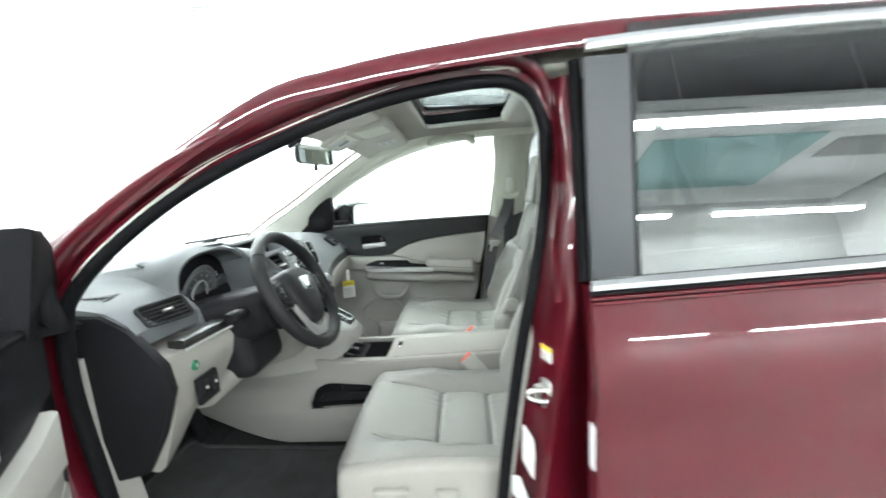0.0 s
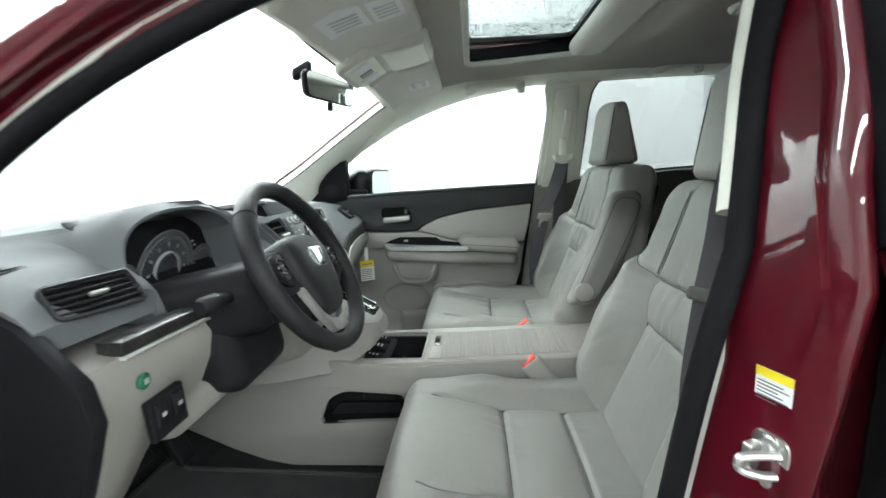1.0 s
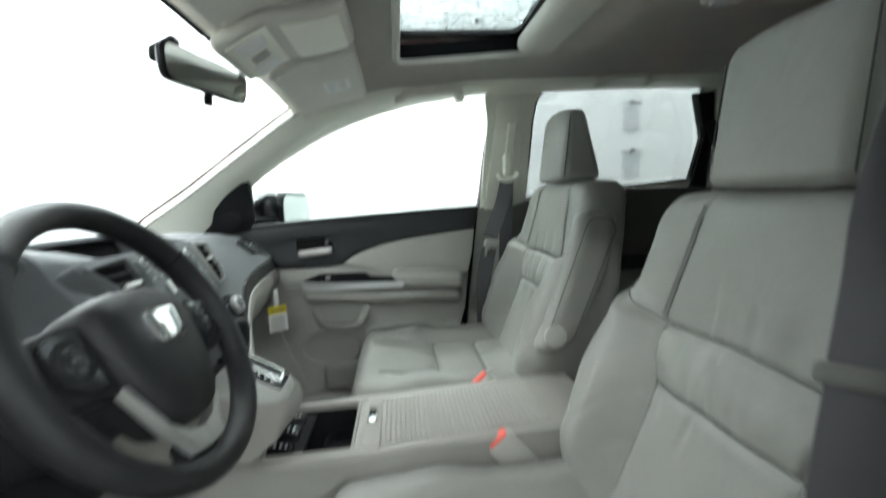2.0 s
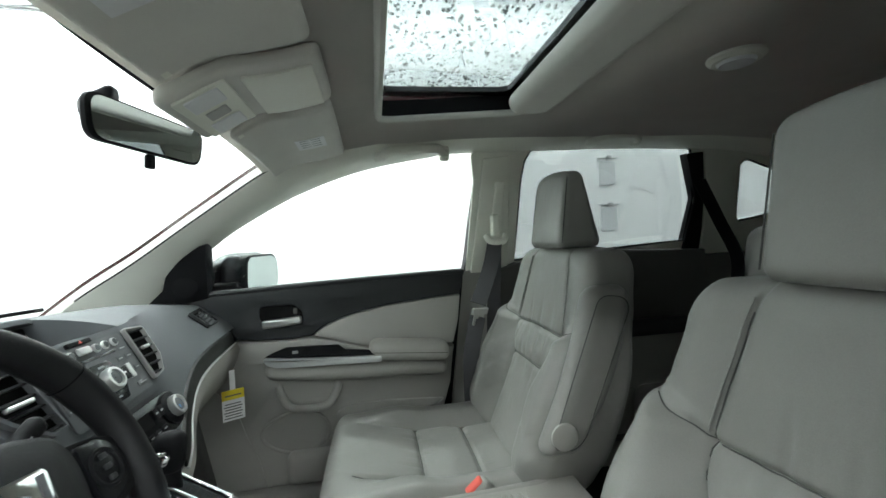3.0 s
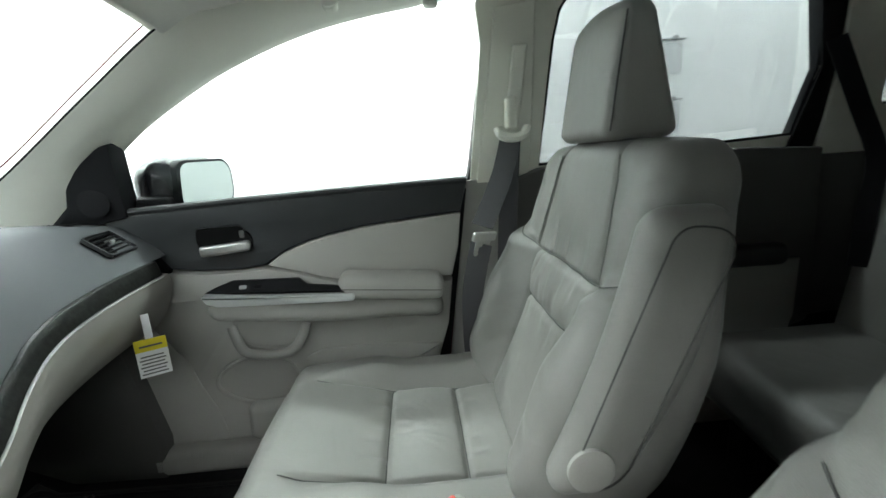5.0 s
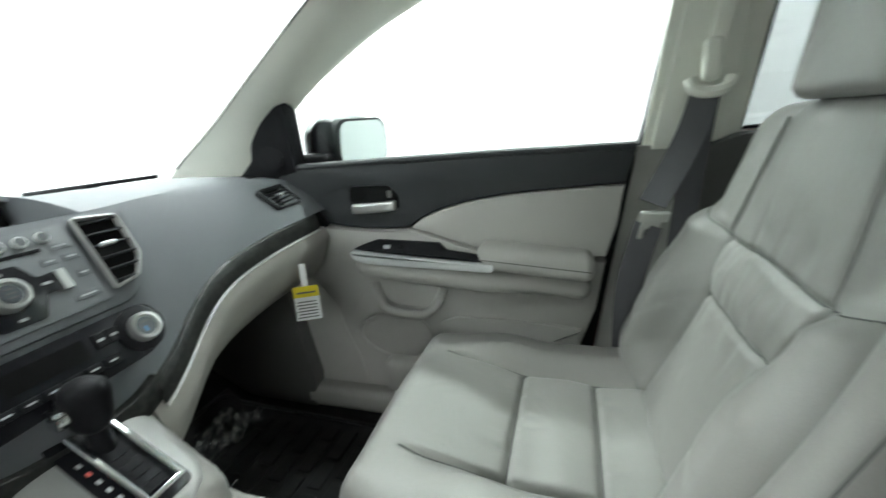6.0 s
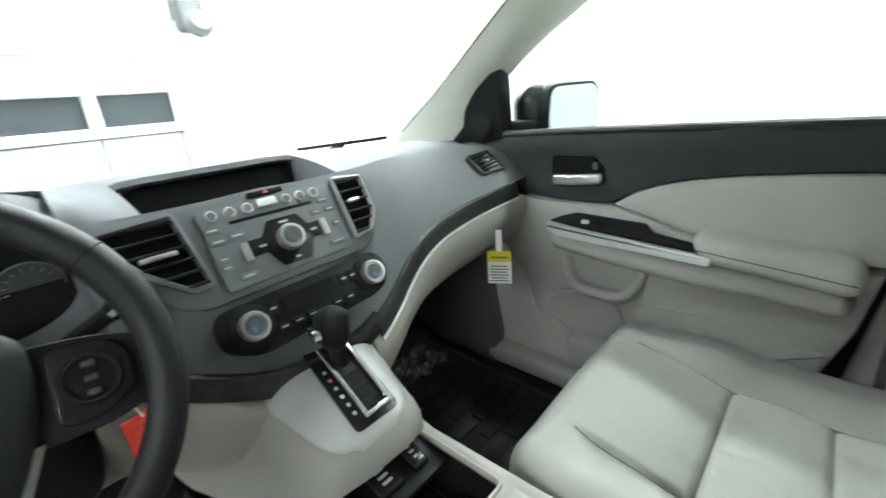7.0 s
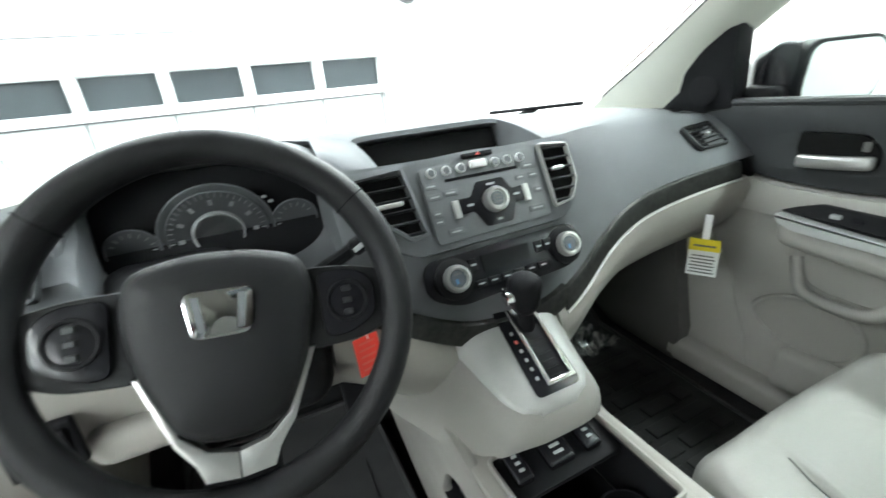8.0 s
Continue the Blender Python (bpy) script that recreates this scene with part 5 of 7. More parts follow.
def buckle(x, y, z, tilt):
    b = thing("seatbelt_buckle", "grey seatbelt buckle with a red button", "seatbelt buckle", "seatbelt buckles")
    m = pose(x, y, z, 0, tilt, 0)
    part("stalk", moved(rbox((0.030, 0.018, 0.16), 0.008, (1, 1, 3), at=(0, 0, -0.10)), m), BELT, b)
    part("housing", moved(rbox((0.056, 0.034, 0.095), 0.011, (3, 3, 4), at=(0, 0, -0.040)), m), DOORGREY, b)
    part("button", moved(rbox((0.042, 0.024, 0.012), 0.005, (2, 2, 1), at=(0.0, 0, 0.0055)), m), BUCKLERED, b, "red button")


buckle(0.440, -0.128, 0.712, -40)
buckle(0.455, 0.128, 0.716, -40)


def ribbon(path, wide, normal, thick=0.0016):
    """A flat strap along a path; normal: the way its face looks."""
    w, t = wide / 2, thick
    return sweep(path, [(-w, -t), (w, -t), (w, t), (-w, t)], normal)


def seatbelt(s):
    b = thing("seatbelt", "grey webbing seatbelt hanging from the pillar", "seatbelt", "seatbelts")
    a = Vector((0.678, 0.672, 1.232)) if s > 0 else Vector((0.665, -0.665, 1.320))
    dx, dzz = a.x - 0.678, a.z - 1.232
    part("adjuster", rbox((0.034, 0.014, 0.17), 0.006, (1, 1, 3), lambda p: Vector((p.x + 0.08 * (p.z - 1.3), s * (half(p.z) - 0.036 + p.y), p.z)), (0.688 + dx, 0, 1.330 + dzz)), PILLAR, b, "ivory height adjuster")
    part("slider", rbox((0.03, 0.03, 0.075), 0.010, (1, 1, 2), lambda p: Vector((p.x, s * p.y, p.z)), (0.680 + dx, 0.672 - 0.3 * dzz, 1.272 + dzz)), PILLAR, b, "ivory slider")
    part("guide", rod(smooth_path([(x + dx, s * y, z + dzz) for x, y, z in ((0.645, 0.658, 1.240), (0.652, 0.652, 1.222), (0.678, 0.650, 1.216), (0.704, 0.652, 1.222), (0.712, 0.658, 1.240))], 4), 0.011, 8), PILLAR, b, "ivory belt guide")
    up = (-0.35, -s, 0.25) if s > 0 else (-0.60, -0.80, 0.10)
    tongue = Vector((0.588, s * 0.585, 1.005)) if s > 0 else Vector((0.608, -0.602, 1.021))
    if s > 0:
        over = [Vector((0.648, 0.645, 1.13)), tongue + Vector((0, 0, 0.02))]
        under = [tongue + Vector((-0.004, 0, -0.02)), Vector((0.560, 0.600, 0.85)), Vector((0.565, 0.635, 0.66)), Vector((0.585, 0.660, 0.50))]
    else:
        over = [Vector((0.637, -0.620, 1.235)), Vector((0.625, -0.604, 1.158)), Vector((0.619, -0.602, 1.09)), tongue + Vector((0.002, 0, 0.006))]
        under = [tongue + Vector((0.002, 0, -0.004)), Vector((0.600, -0.602, 0.872)), Vector((0.585, -0.655, 0.70)), Vector((0.60, -0.672, 0.50))]
    part("webbing", ribbon(smooth_path([a + Vector((0, 0, -0.012))] + over, 6), 0.050, up), BELT, b)
    part("webbing", ribbon(smooth_path(under, 6), 0.050, up), BELT, b)
    path = smooth_path([a + Vector((0.004, s * 0.018, -0.012)), Vector((0.672, s * 0.695, 1.05)), Vector((0.66, s * 0.715, 0.75))], 6)
    part("webbing", ribbon(path, 0.046, up), BELT, b)
    fr = Matrix.Translation(tongue) @ Matrix.Rotation(radians(18 * s), 4, "X") @ Matrix.Rotation(radians(12), 4, "Y") @ Matrix.Rotation(radians(20 * s), 4, "Z")
    if s > 0:
        part("tongue", moved(merge(rbox((0.060, 0.010, 0.022), 0.004, (2, 1, 1), at=(0, -0.008, 0.0)), slab(rounded([(-0.017, -0.05), (0.017, -0.05), (0.020, -0.008), (-0.020, -0.008)], 0.006), -0.010, -0.007, 0.001, [rounded([(-0.008, -0.042), (0.008, -0.042), (0.008, -0.026), (-0.008, -0.026)], 0.003)])), fr), STEEL, b, "bright steel tongue")
    else:
        part("tongue", moved(rbox((0.062, 0.012, 0.018), 0.0055, (3, 2, 2)), Matrix.Translation(tongue) @ Matrix.Rotation(radians(-37), 4, "Z") @ Matrix.Rotation(radians(6), 4, "Y")), KICK, b, "dark grey tongue")


seatbelt(1)
seatbelt(-1)


# ==== rear seat ====
def rear_seat():
    d = thing("rear_seat", "grey leather rear bench with headrests, in shade", "car seat")
    part("seat_cushion", rbox((0.50, 1.26, 0.16), 0.05, (12, 20, 4), lambda p: Vector((p.x, p.y, p.z + 0.012 * math.cos(p.y * 11))), (1.36, 0, 0.62)), LEATHER, d)
    for y, w in ((-0.42, 0.42), (0.0, 0.38), (0.42, 0.42)):
        def lean_in(p, y=y, w=w):
            u = (p.y - y) / (w / 2)
            pull = 0.004 * max(0.0, math.sin(u * 19 + 2 * math.sin(p.z * 30))) ** 2 * bump(p.z - 1.12, 0.10)
            return Vector((p.x + (p.z - 0.7) * 0.18 + (pull - 0.012 * (1 - u * u)) * (1.0 if p.x < 1.565 else 0.0), p.y, p.z - 0.010 * u * u * ramp(1.05, 1.22, p.z)))
        part("backrest", rbox((0.13, w, 0.57), 0.045, (4, 24, 24), lean_in, (1.56, y, 0.945)), LEATHER, d)
        h = part("headrest", rbox((0.085, 0.25, 0.145), 0.036, (4, 10, 6), lambda p, y=y: Vector((p.x + (p.z - 1.3) * 0.25, p.y * 1.0, p.z - 1.2 * (p.y - y) ** 2)), (1.60, y * 0.86, 1.325)), LEATHER, d)
        for k in (-0.05, 0.05):
            part("post", rod([(1.595, y * 0.86 + k, 1.15), (1.60, y * 0.86 + k, 1.30)], 0.006), STEEL, h)
    for x in (1.2, 1.5):
        for y in (-0.5, 0.5):
            part("foot", rbox((0.06, 0.06, 0.16), 0.01, (1, 1, 1), at=(x, y, 0.475)), BLACK, d)
    b = thing("seatbelt", "dark rear seatbelt beside the rear window", "seatbelt", "seatbelts")
    part("webbing", ribbon(smooth_path([(1.43, 0.635, 1.395), (1.485, 0.615, 1.25), (1.535, 0.60, 1.12), (1.520, 0.59, 1.00), (1.505, 0.58, 0.86)], 6), 0.040, (-0.6, -0.8, 0.4)), BLACK, b)


rear_seat()


# ==== centre console ====
def console():
    d = thing("centre_console", "pale grey centre console with ribbed sliding cover and cup holders", "console")
    W0, W1 = -0.135, 0.108
    side = [(-0.62, 0.605), (-0.484, 0.524), (-0.36, 0.466), (-0.272, 0.434), (-0.20, 0.42), (0.62, 0.42), (0.66, 0.60), (0.655, 0.70), (0.63, 0.728), (0.575, 0.730), (0.20, 0.712), (0.17, 0.706), (0.03, 0.706), (-0.04, 0.72), (-0.16, 0.735), (-0.34, 0.72), (-0.62, 0.70)]
    niche = rounded([(-0.113, 0.545), (0.115, 0.555), (0.115, 0.626), (-0.04, 0.637), (-0.085, 0.615)], 0.018)
    part("side_panel", slab(side, W0, W0 + 0.02, 0.007, [niche]), CONSOLE, d, "pale grey side panel with a recess")
    part("recess", merge(rbox((0.24, 0.004, 0.10), 0.0, (1, 1, 1), at=(0, W0 + 0.072, 0.59)), rbox((0.24, 0.07, 0.004), 0.0, (1, 1, 1), at=(0, W0 + 0.037, 0.545)), rbox((0.24, 0.07, 0.004), 0.0, (1, 1, 1), at=(0, W0 + 0.037, 0.640))), BLACK, d, "black recess lining")
    bar = rounded([(-0.09, 0.560), (0.10, 0.565), (0.10, 0.592), (-0.06, 0.592)], 0.006)
    part("recess_lip", slab(bar, W0 + 0.022, W0 + 0.03, 0.002), BLACK, d)
    part("side_panel", slab(side, W1 - 0.02, W1, 0.007), CONSOLE, d, "pale grey side panel")
    # top with the tray opening
    tray = rounded([(0.002, W0 + 0.030), (0.165, W0 + 0.030), (0.165, W1 - 0.022), (0.002, W1 - 0.022)], 0.012)
    top = slab([(-0.04, W0 + 0.004), (0.655, W0 + 0.004), (0.655, W1 - 0.004), (-0.04, W1 - 0.004)], 0.0, 0.020, 0.005, [tray])
    def up(bm, dz=0.0):
        for v in bm.verts:
            x, t, y = v.co.x, v.co.y, v.co.z
            v.co = Vector((x, y, 0.711 - t + dz + max(0, x - 0.2) * 0.045))
        return bm
    part("console_top", up(top), BEIGE, d, "pale grey console top")
    part("tray", merge(rbox((0.165, 0.19, 0.004), 0.0, (1, 1, 1), at=(0.084, -0.012, 0.60)), *[rbox(sz, 0.0, (1, 1, 1), at=a) for sz, a in (((0.004, 0.2, 0.10), (0.000, -0.012, 0.65)), ((0.004, 0.2, 0.10), (0.167, -0.012, 0.65)), ((0.168, 0.004, 0.10), (0.084, -0.107, 0.65)), ((0.168, 0.004, 0.10), (0.084, 0.088, 0.65)))]), BLACK, d, "black cup holder tray")
    for y in (-0.055, 0.038):
        part("cup_ring", moved(lathe([(0.041, 0.0), (0.043, 0.0), (0.043, 0.05), (0.039, 0.052), (0.039, 0.0)], 28), pose(0.128, y, 0.602)), BLACK, d, "black cup holder")
    part("tray_rib", rbox((0.070, 0.006, 0.07), 0.002, (1, 1, 1), at=(0.128, -0.008, 0.637)), BLACK, d)
    rim = [Vector((x, y, 0.712)) for x, y in tray]
    part("tray_rim", sweep(rim, circle(0.0035, 6), (0, 0, 1), True), BEIGE, d)
    for k in range(34):
        x = 0.222 + k * 0.0098
        slat = part("slat", rbox((0.0090, 0.175, 0.004), 0.0016, (1, 1, 1), at=(x, -0.0135, 0.7122 + max(0, x - 0.2) * 0.045)), BEIGE, d)
    part("cover_end", up(slab(rounded([(0.180, W0 + 0.028), (0.216, W0 + 0.028), (0.216, W1 - 0.022), (0.180, W1 - 0.022)], 0.006), -0.005, 0.0, 0.002)), BEIGE, d)
    part("latch", rbox((0.020, 0.058, 0.008), 0.004, (1, 3, 1), at=(0.198, 0.0, 0.7195)), CHROME, d, "bright metal latch")
    part("console_end", rbox((0.05, 0.235, 0.29), 0.02, (2, 3, 3), at=(0.645, -0.0135, 0.575)), BEIGE, d)
    # switch plate ahead of the tray
    pl = part("socket_plate", slab(rounded([(-0.070, W0 + 0.032), (0.040, W0 + 0.032), (0.040, W1 - 0.024), (-0.070, W1 - 0.024)], 0.006), 0.0, 0.008, 0.002), BLACK, d, "black switch plate")
    for v in pl.data.vertices:
        x, t, y = v.co
        v.co = Vector((x + 0.026, y, 0.700 + t - (x + 0.03) * 0.22))
    def on_plate(p):
        return Vector((p.x + 0.028, p.y, p.z - (p.x + 0.03) * 0.22))
    for y, w in ((-0.072, 0.028), (-0.010, 0.044), (0.046, 0.028)):
        b = part("heater_switch" if w < 0.04 else "power_socket", rbox((0.046, w, 0.014), 0.005, (1, 1, 1), on_plate, (0.0, y, 0.714)), GLOSS, d, "black rocker switch" if w < 0.04 else "square socket cover")
        for k in (-1, 0, 1):
            part("mark", rbox((0.004, 0.008 if w < 0.04 else 0.016, 0.001), 0.0, (1, 1, 1), on_plate, (0.010 * k, y, 0.7213)), PALE, b, smooth=0)


console()


# ==== floor mats ====
def floor_mat(cy):
    """A mat in a front footwell: carpet for the driver, moulded rubber for the passenger."""
    rubber = cy > 0
    m = thing("floor_mat", "black moulded rubber floor mat with raised blocks" if rubber else "dark grey carpet floor mat in the footwell", "floor mat", "floor mats")
    mat = MAT if rubber else CARPETMAT

    def lie(p):
        x, y, z = p
        return Vector((x, cy + y, z + max(0, -0.46 - x) * 0.75))
    part("sheet", rbox((0.62, 0.44, 0.012), 0.005, (12, 4, 1), lie, (-0.22, 0, 0.407)), mat, m)
    part("border", sweep([lie(Vector((x, y, 0.414))) for x, y in rounded([(-0.52, -0.21), (0.08, -0.21), (0.08, 0.21), (-0.52, 0.21)], 0.04)], circle(0.006, 6), (0, 0, 1), True), mat, m)
    if rubber:
        for row in range(10):
            x = -0.46 + 0.052 * row
            cuts = [-0.185, -0.125, -0.02, 0.07, 0.185] if row % 2 else [-0.185, -0.07, 0.02, 0.125, 0.185]
            for y0, y1 in zip(cuts, cuts[1:]):
                part("block", rbox((0.034, y1 - y0 - 0.016, 0.006), 0.002, (1, 1, 1), lie, (x, (y0 + y1) / 2, 0.4155)), mat, m)
    else:
        part("heel_pad", rbox((0.20, 0.26, 0.004), 0.0015, (4, 3, 1), lie, (-0.26, 0.02, 0.4145)), mat, m)


floor_mat(-0.37)
floor_mat(0.39)


def plastic_bag():
    bm = rbox((0.12, 0.16, 0.02), 0.008, (30, 36, 3), lambda p: Vector((p.x, p.y, p.z + 0.030 * noise.noise(p * 24) + 0.016 * noise.noise(p * 70))), (-0.40, 0.46, 0.452))
    solo("plastic_wrap", bm, PLASTICFILM, "crumpled clear plastic wrap on the mat", "plastic wrap")


plastic_bag()

# ==== dashboard ====
def edge_low(y):
    """Height of the upper dash's lower edge across the car."""
    return spline([(0, 0.866), (0.07, 0.872), (0.15, 0.905), (0.27, 0.962), (0.42, 0.984), (0.70, 0.990)], abs(y))


def face_low(y):
    return spline([(0, -0.078), (0.12, -0.092), (0.22, -0.125), (0.35, -0.150), (0.70, -0.172)], abs(y))


def top_edge(y):
    """The upper edge of the dash's face: x and z."""
    a = abs(y)
    return spline([(0, -0.192), (0.17, -0.200), (0.26, -0.235), (0.45, -0.275), (0.70, -0.275)], a), spline([(0, 1.100), (0.2, 1.100), (0.5, 1.090), (0.70, 1.066)], a)


def screen_x(y):
    return spline([(0, -1.00), (0.3, -0.96), (0.55, -0.80), (0.70, -0.60)], abs(y))


def dash_ring(y):
    xb, zb = face_low(y), edge_low(y)
    xe, ze = top_edge(y)
    xw = screen_x(y)
    cy = y + 0.365
    hood = lerp([(0, 1.0), (0.06, 0.98), (0.145, 0.60), (0.165, 0.22), (0.20, 0.0)], abs(cy))
    mid = lerp([(0, 1.0), (0.12, 0.95), (0.16, 0.45), (0.22, 0.0)], abs(y))
    xt, zt = xe - 0.13, ze + 0.012
    xt, zt = xt + 0.125 * hood, zt + 0.046 * hood
    zt += 0.016 * mid
    xt -= 0.01 * mid
    inside = abs(cy) < 0.148
    screen = abs(y) < 0.142
    if inside:
        rec = [(xt - 0.004, zt - 0.006), (-0.345, 1.135), (-0.298, 0.955), (-0.225, 0.948)]
        e = (-0.200, 0.962)
        xb, zb = -0.165, 0.925
    elif screen:
        rec = [(xt + 0.004, zt - 0.008), (xt - 0.045, zt - 0.022), (xt - 0.03, 1.062), (xe - 0.02, 1.060)]
        e = (xe, ze)
    else:
        rec = [(xt + (xe - xt) * t, zt + (ze - zt) * t + 0.004 * math.sin(math.pi * t)) for t in (0.2, 0.4, 0.6, 0.8)]
        e = (xe, ze)
        if hood > 0.02:
            d = max(0.0, min(1.0, (hood - 0.45) * 2.2))
            e = (xe + (-0.205 - xe) * d, ze + (1.003 - ze) * d)
            rec = [(xt + (e[0] - xt) * t + 0.012 * math.sin(math.pi * t), zt + (e[1] - zt) * t + 0.006 * math.sin(math.pi * t)) for t in (0.2, 0.4, 0.6, 0.8)]
    pts = [(xw + 0.02, 0.90), (xw, 1.055)]
    for t in (0.2, 0.4, 0.6, 0.8):
        pts.append((xw + (xt - xw) * t, 1.055 + (zt - 1.055) * (t ** 0.7)))
    pts.append((xt, zt))
    pts += rec
    pts.append(e)
    for t in (0.12, 0.35, 0.6, 0.85):
        pts.append((e[0] + (xb - e[0]) * t + 0.010 * math.sin(math.pi * t), e[1] + (zb - e[1]) * t))
    if y < -0.47:
        b0 = max(0.0, min(1.0, (-0.47 - y) / 0.04))
        pts[-1] = (pts[-1][0] - 0.034 * b0, pts[-1][1])
        pts[-2] = (pts[-2][0] - 0.010 * b0, pts[-2][1])
        xb -= 0.045 * b0
    pts += [(xb, zb), (xb - 0.012, zb - 0.004), (xb - 0.12, zb - 0.01), (xw + 0.15, 0.88)]
    return [(x, y, z) for x, z in pts]


STATIONS = sorted(set([round(-0.70 + 0.05 * k, 4) for k in range(29)] + [-0.143, -0.141, 0.141, 0.143, -0.514, -0.512, -0.218, -0.216, -0.13, 0.13, -0.16, 0.16, -0.19, 0.19, -0.225, -0.235, -0.505, -0.525, -0.54, -0.56, -0.365, -0.33, -0.31, -0.42, -0.44, -0.47, -0.48]))
dash = thing("dashboard", "dark grey dashboard with pale grey lower half and wood-look strip", "dashboard")
part("upper_dash", loft([dash_ring(y) for y in STATIONS]), DASH, dash, "dark grey grained upper dash", 32)


def lower_ring(y):
    xb, zb = face_low(y), edge_low(y)
    a = abs(y)
    if y < -0.2:
        zl = spline([(-0.72, 0.690), (-0.64, 0.735), (-0.55, 0.80), (-0.46, 0.80), (-0.28, 0.79), (-0.2, 0.76)], y)
        pts = [(xb - 0.03, zb - 0.020), (xb + 0.000, zb - 0.026), (xb + 0.010, zb - 0.05), (xb + 0.004, (zb + zl) / 2), (xb - 0.035, zl + 0.012), (xb - 0.05, zl), (-0.45, zl + 0.02), (-0.45, zb - 0.03)]
    else:
        d = 0.012 * ramp(0.06, 0.14, y)
        pts = [(xb - 0.03, zb - 0.020 - d), (xb + 0.002 + d, zb - 0.026 - d), (xb + 0.016 + 0.5 * d, zb - 0.048 - d), (xb + 0.013, zb - 0.085 - 0.5 * d), (xb - 0.004, zb - 0.130), (xb - 0.034, zb - 0.166), (xb - 0.085, zb - 0.188), (-0.42, zb - 0.200), (-0.48, zb - 0.180), (-0.48, zb - 0.03)]
    return [(x, y, z) for x, z in pts]


def lower_part(name, y0, y1, label, n=24):
    ys = [y0 + (y1 - y0) * k / n for k in range(n + 1)]
    part(name, loft([lower_ring(y) for y in ys]), BEIGE, dash, label, 50)


lower_part("lower_dash", -0.685, -0.47, "pale grey lower dash panel")
lower_part("lower_dash", -0.26, -0.10, "pale grey lower dash panel")
lower_part("glove_box", 0.085, 0.665, "pale grey glove box and lower dash")
part("knee_panel", rbox((0.20, 0.50, 0.06), 0.025, (3, 6, 3), lambda p: Vector((p.x, p.y, p.z + (p.x + 0.25) * 0.15)), (-0.26, -0.32, 0.805)), BEIGE, dash, "pale grey knee panel")



# strip of dark wood with a silver edge between upper and lower dash
def strip(y0, y1, dz0, dz1, out, tilt, mat, name, label):
    """A band along the dash's lower edge; tilt pushes its lower edge outwards."""
    n = 30
    rings = []
    for k in range(n + 1):
        y = y0 + (y1 - y0) * k / n
        xb, zb = face_low(y), edge_low(y)
        rings.append([(xb - 0.03, y, zb + dz0), (xb + out + tilt - 0.002, y, zb + dz0), (xb + out + tilt, y, zb + dz0 + 0.002), (xb + out + tilt * 0.55, y, zb + (dz0 + dz1) / 2), (xb + out, y, zb + dz1 - 0.002), (xb + out - 0.002, y, zb + dz1), (xb - 0.03, y, zb + dz1)])
    part(name, loft(rings), mat, dash, label, 50)


strip(-0.64, -0.47, -0.024, -0.0045, 0.008, 0.0, WOOD, "wood_strip", "dark wood-look strip")
strip(-0.64, -0.47, -0.030, -0.0245, 0.012, 0.0, SATIN, "silver_edge", "satin silver edge")
strip(0.10, 0.640, -0.036, -0.0015, 0.007, 0.008, WOOD, "wood_strip", "dark wood-look strip")
strip(0.10, 0.640, -0.0405, -0.0365, 0.018, 0.0, SATIN, "silver_edge", "satin silver edge")
strip(-0.24, 0.10, -0.030, 0.008, 0.010, 0.0, WOOD, "wood_strip", "dark wood-look strip")

# end caps
for s in (1, -1):
    cap = [(-0.80, 0.92), (-0.80, 1.03), (-0.45, 1.066), (-0.28, 1.062), (-0.225, 1.03), (-0.19, 0.99), (-0.160, 0.955), (-0.150, 0.90), (-0.185, 0.80), (-0.23, 0.72), (-0.40, 0.68), (-0.80, 0.70)]
    if s > 0:
        cap = [(-0.80, 0.92), (-0.80, 1.03), (-0.45, 1.066), (-0.28, 1.062), (-0.225, 1.03), (-0.19, 0.99), (-0.165, 0.955), (-0.172, 0.93), (-0.24, 0.905)]
    part("end_cap", slab(cap, s * 0.686, s * 0.712, 0.008), BLACK, dash, "black dash end panel")


# ---- air vents
def vent(name, outline, slats, horizontal, m, depth=0.028, tab=None, bez=0.008, bezmat=None):
    """An air vent drawn in its own plane (across, up), facing +y before m turns it."""
    v = part(name, moved(slab([(x * 1.0, z) for x, z in outline], 0.0, -0.003, 0.0), m @ Matrix.Translation((0, depth - 0.030, 0))), VOID, dash, "black air vent")
    rim = [Vector((x, 0.001, z)) for x, z in outline]
    part("bezel", moved(sweep(rim, [(-bez, -0.001), (-bez * 0.5, 0.006), (bez * 0.3, 0.005), (bez * 0.3, -0.002)], (0, 1, 0), True), m), bezmat or DASH, v)
    zs = [z for _, z in outline]
    xs = [x for x, _ in outline]
    z0, z1 = min(zs), max(zs)
    for k in range(slats):
        z = z0 + (z1 - z0) * (k + 0.5) / slats
        cross = []
        for i in range(len(outline)):
            (xa, za), (xc, zc) = outline[i - 1], outline[i]
            if (za - z) * (zc - z) <= 0 and abs(za - zc) > 1e-9:
                cross.append(xa + (xc - xa) * (z - za) / (zc - za))
        if len(cross) >= 2:
            a, b = min(cross), max(cross)
            part("slat", moved(rbox((b - a, 0.010, 0.0035), 0.0015, (1, 1, 1), lambda p: Vector((p.x, p.y, p.z - 0.35 * p.y)), ((a + b) / 2, 0.0, z)), m), BLACK, v)
    if tab:
        part("tab", moved(rbox((tab[2], 0.007, 0.006), 0.002, (1, 1, 1), at=(tab[0], 0.009, tab[1])), m), SILVER, v, "silver vent tab")


N = Vector((0.882, 0, 0.471))
UP = Vector((-0.471, 0, 0.882))


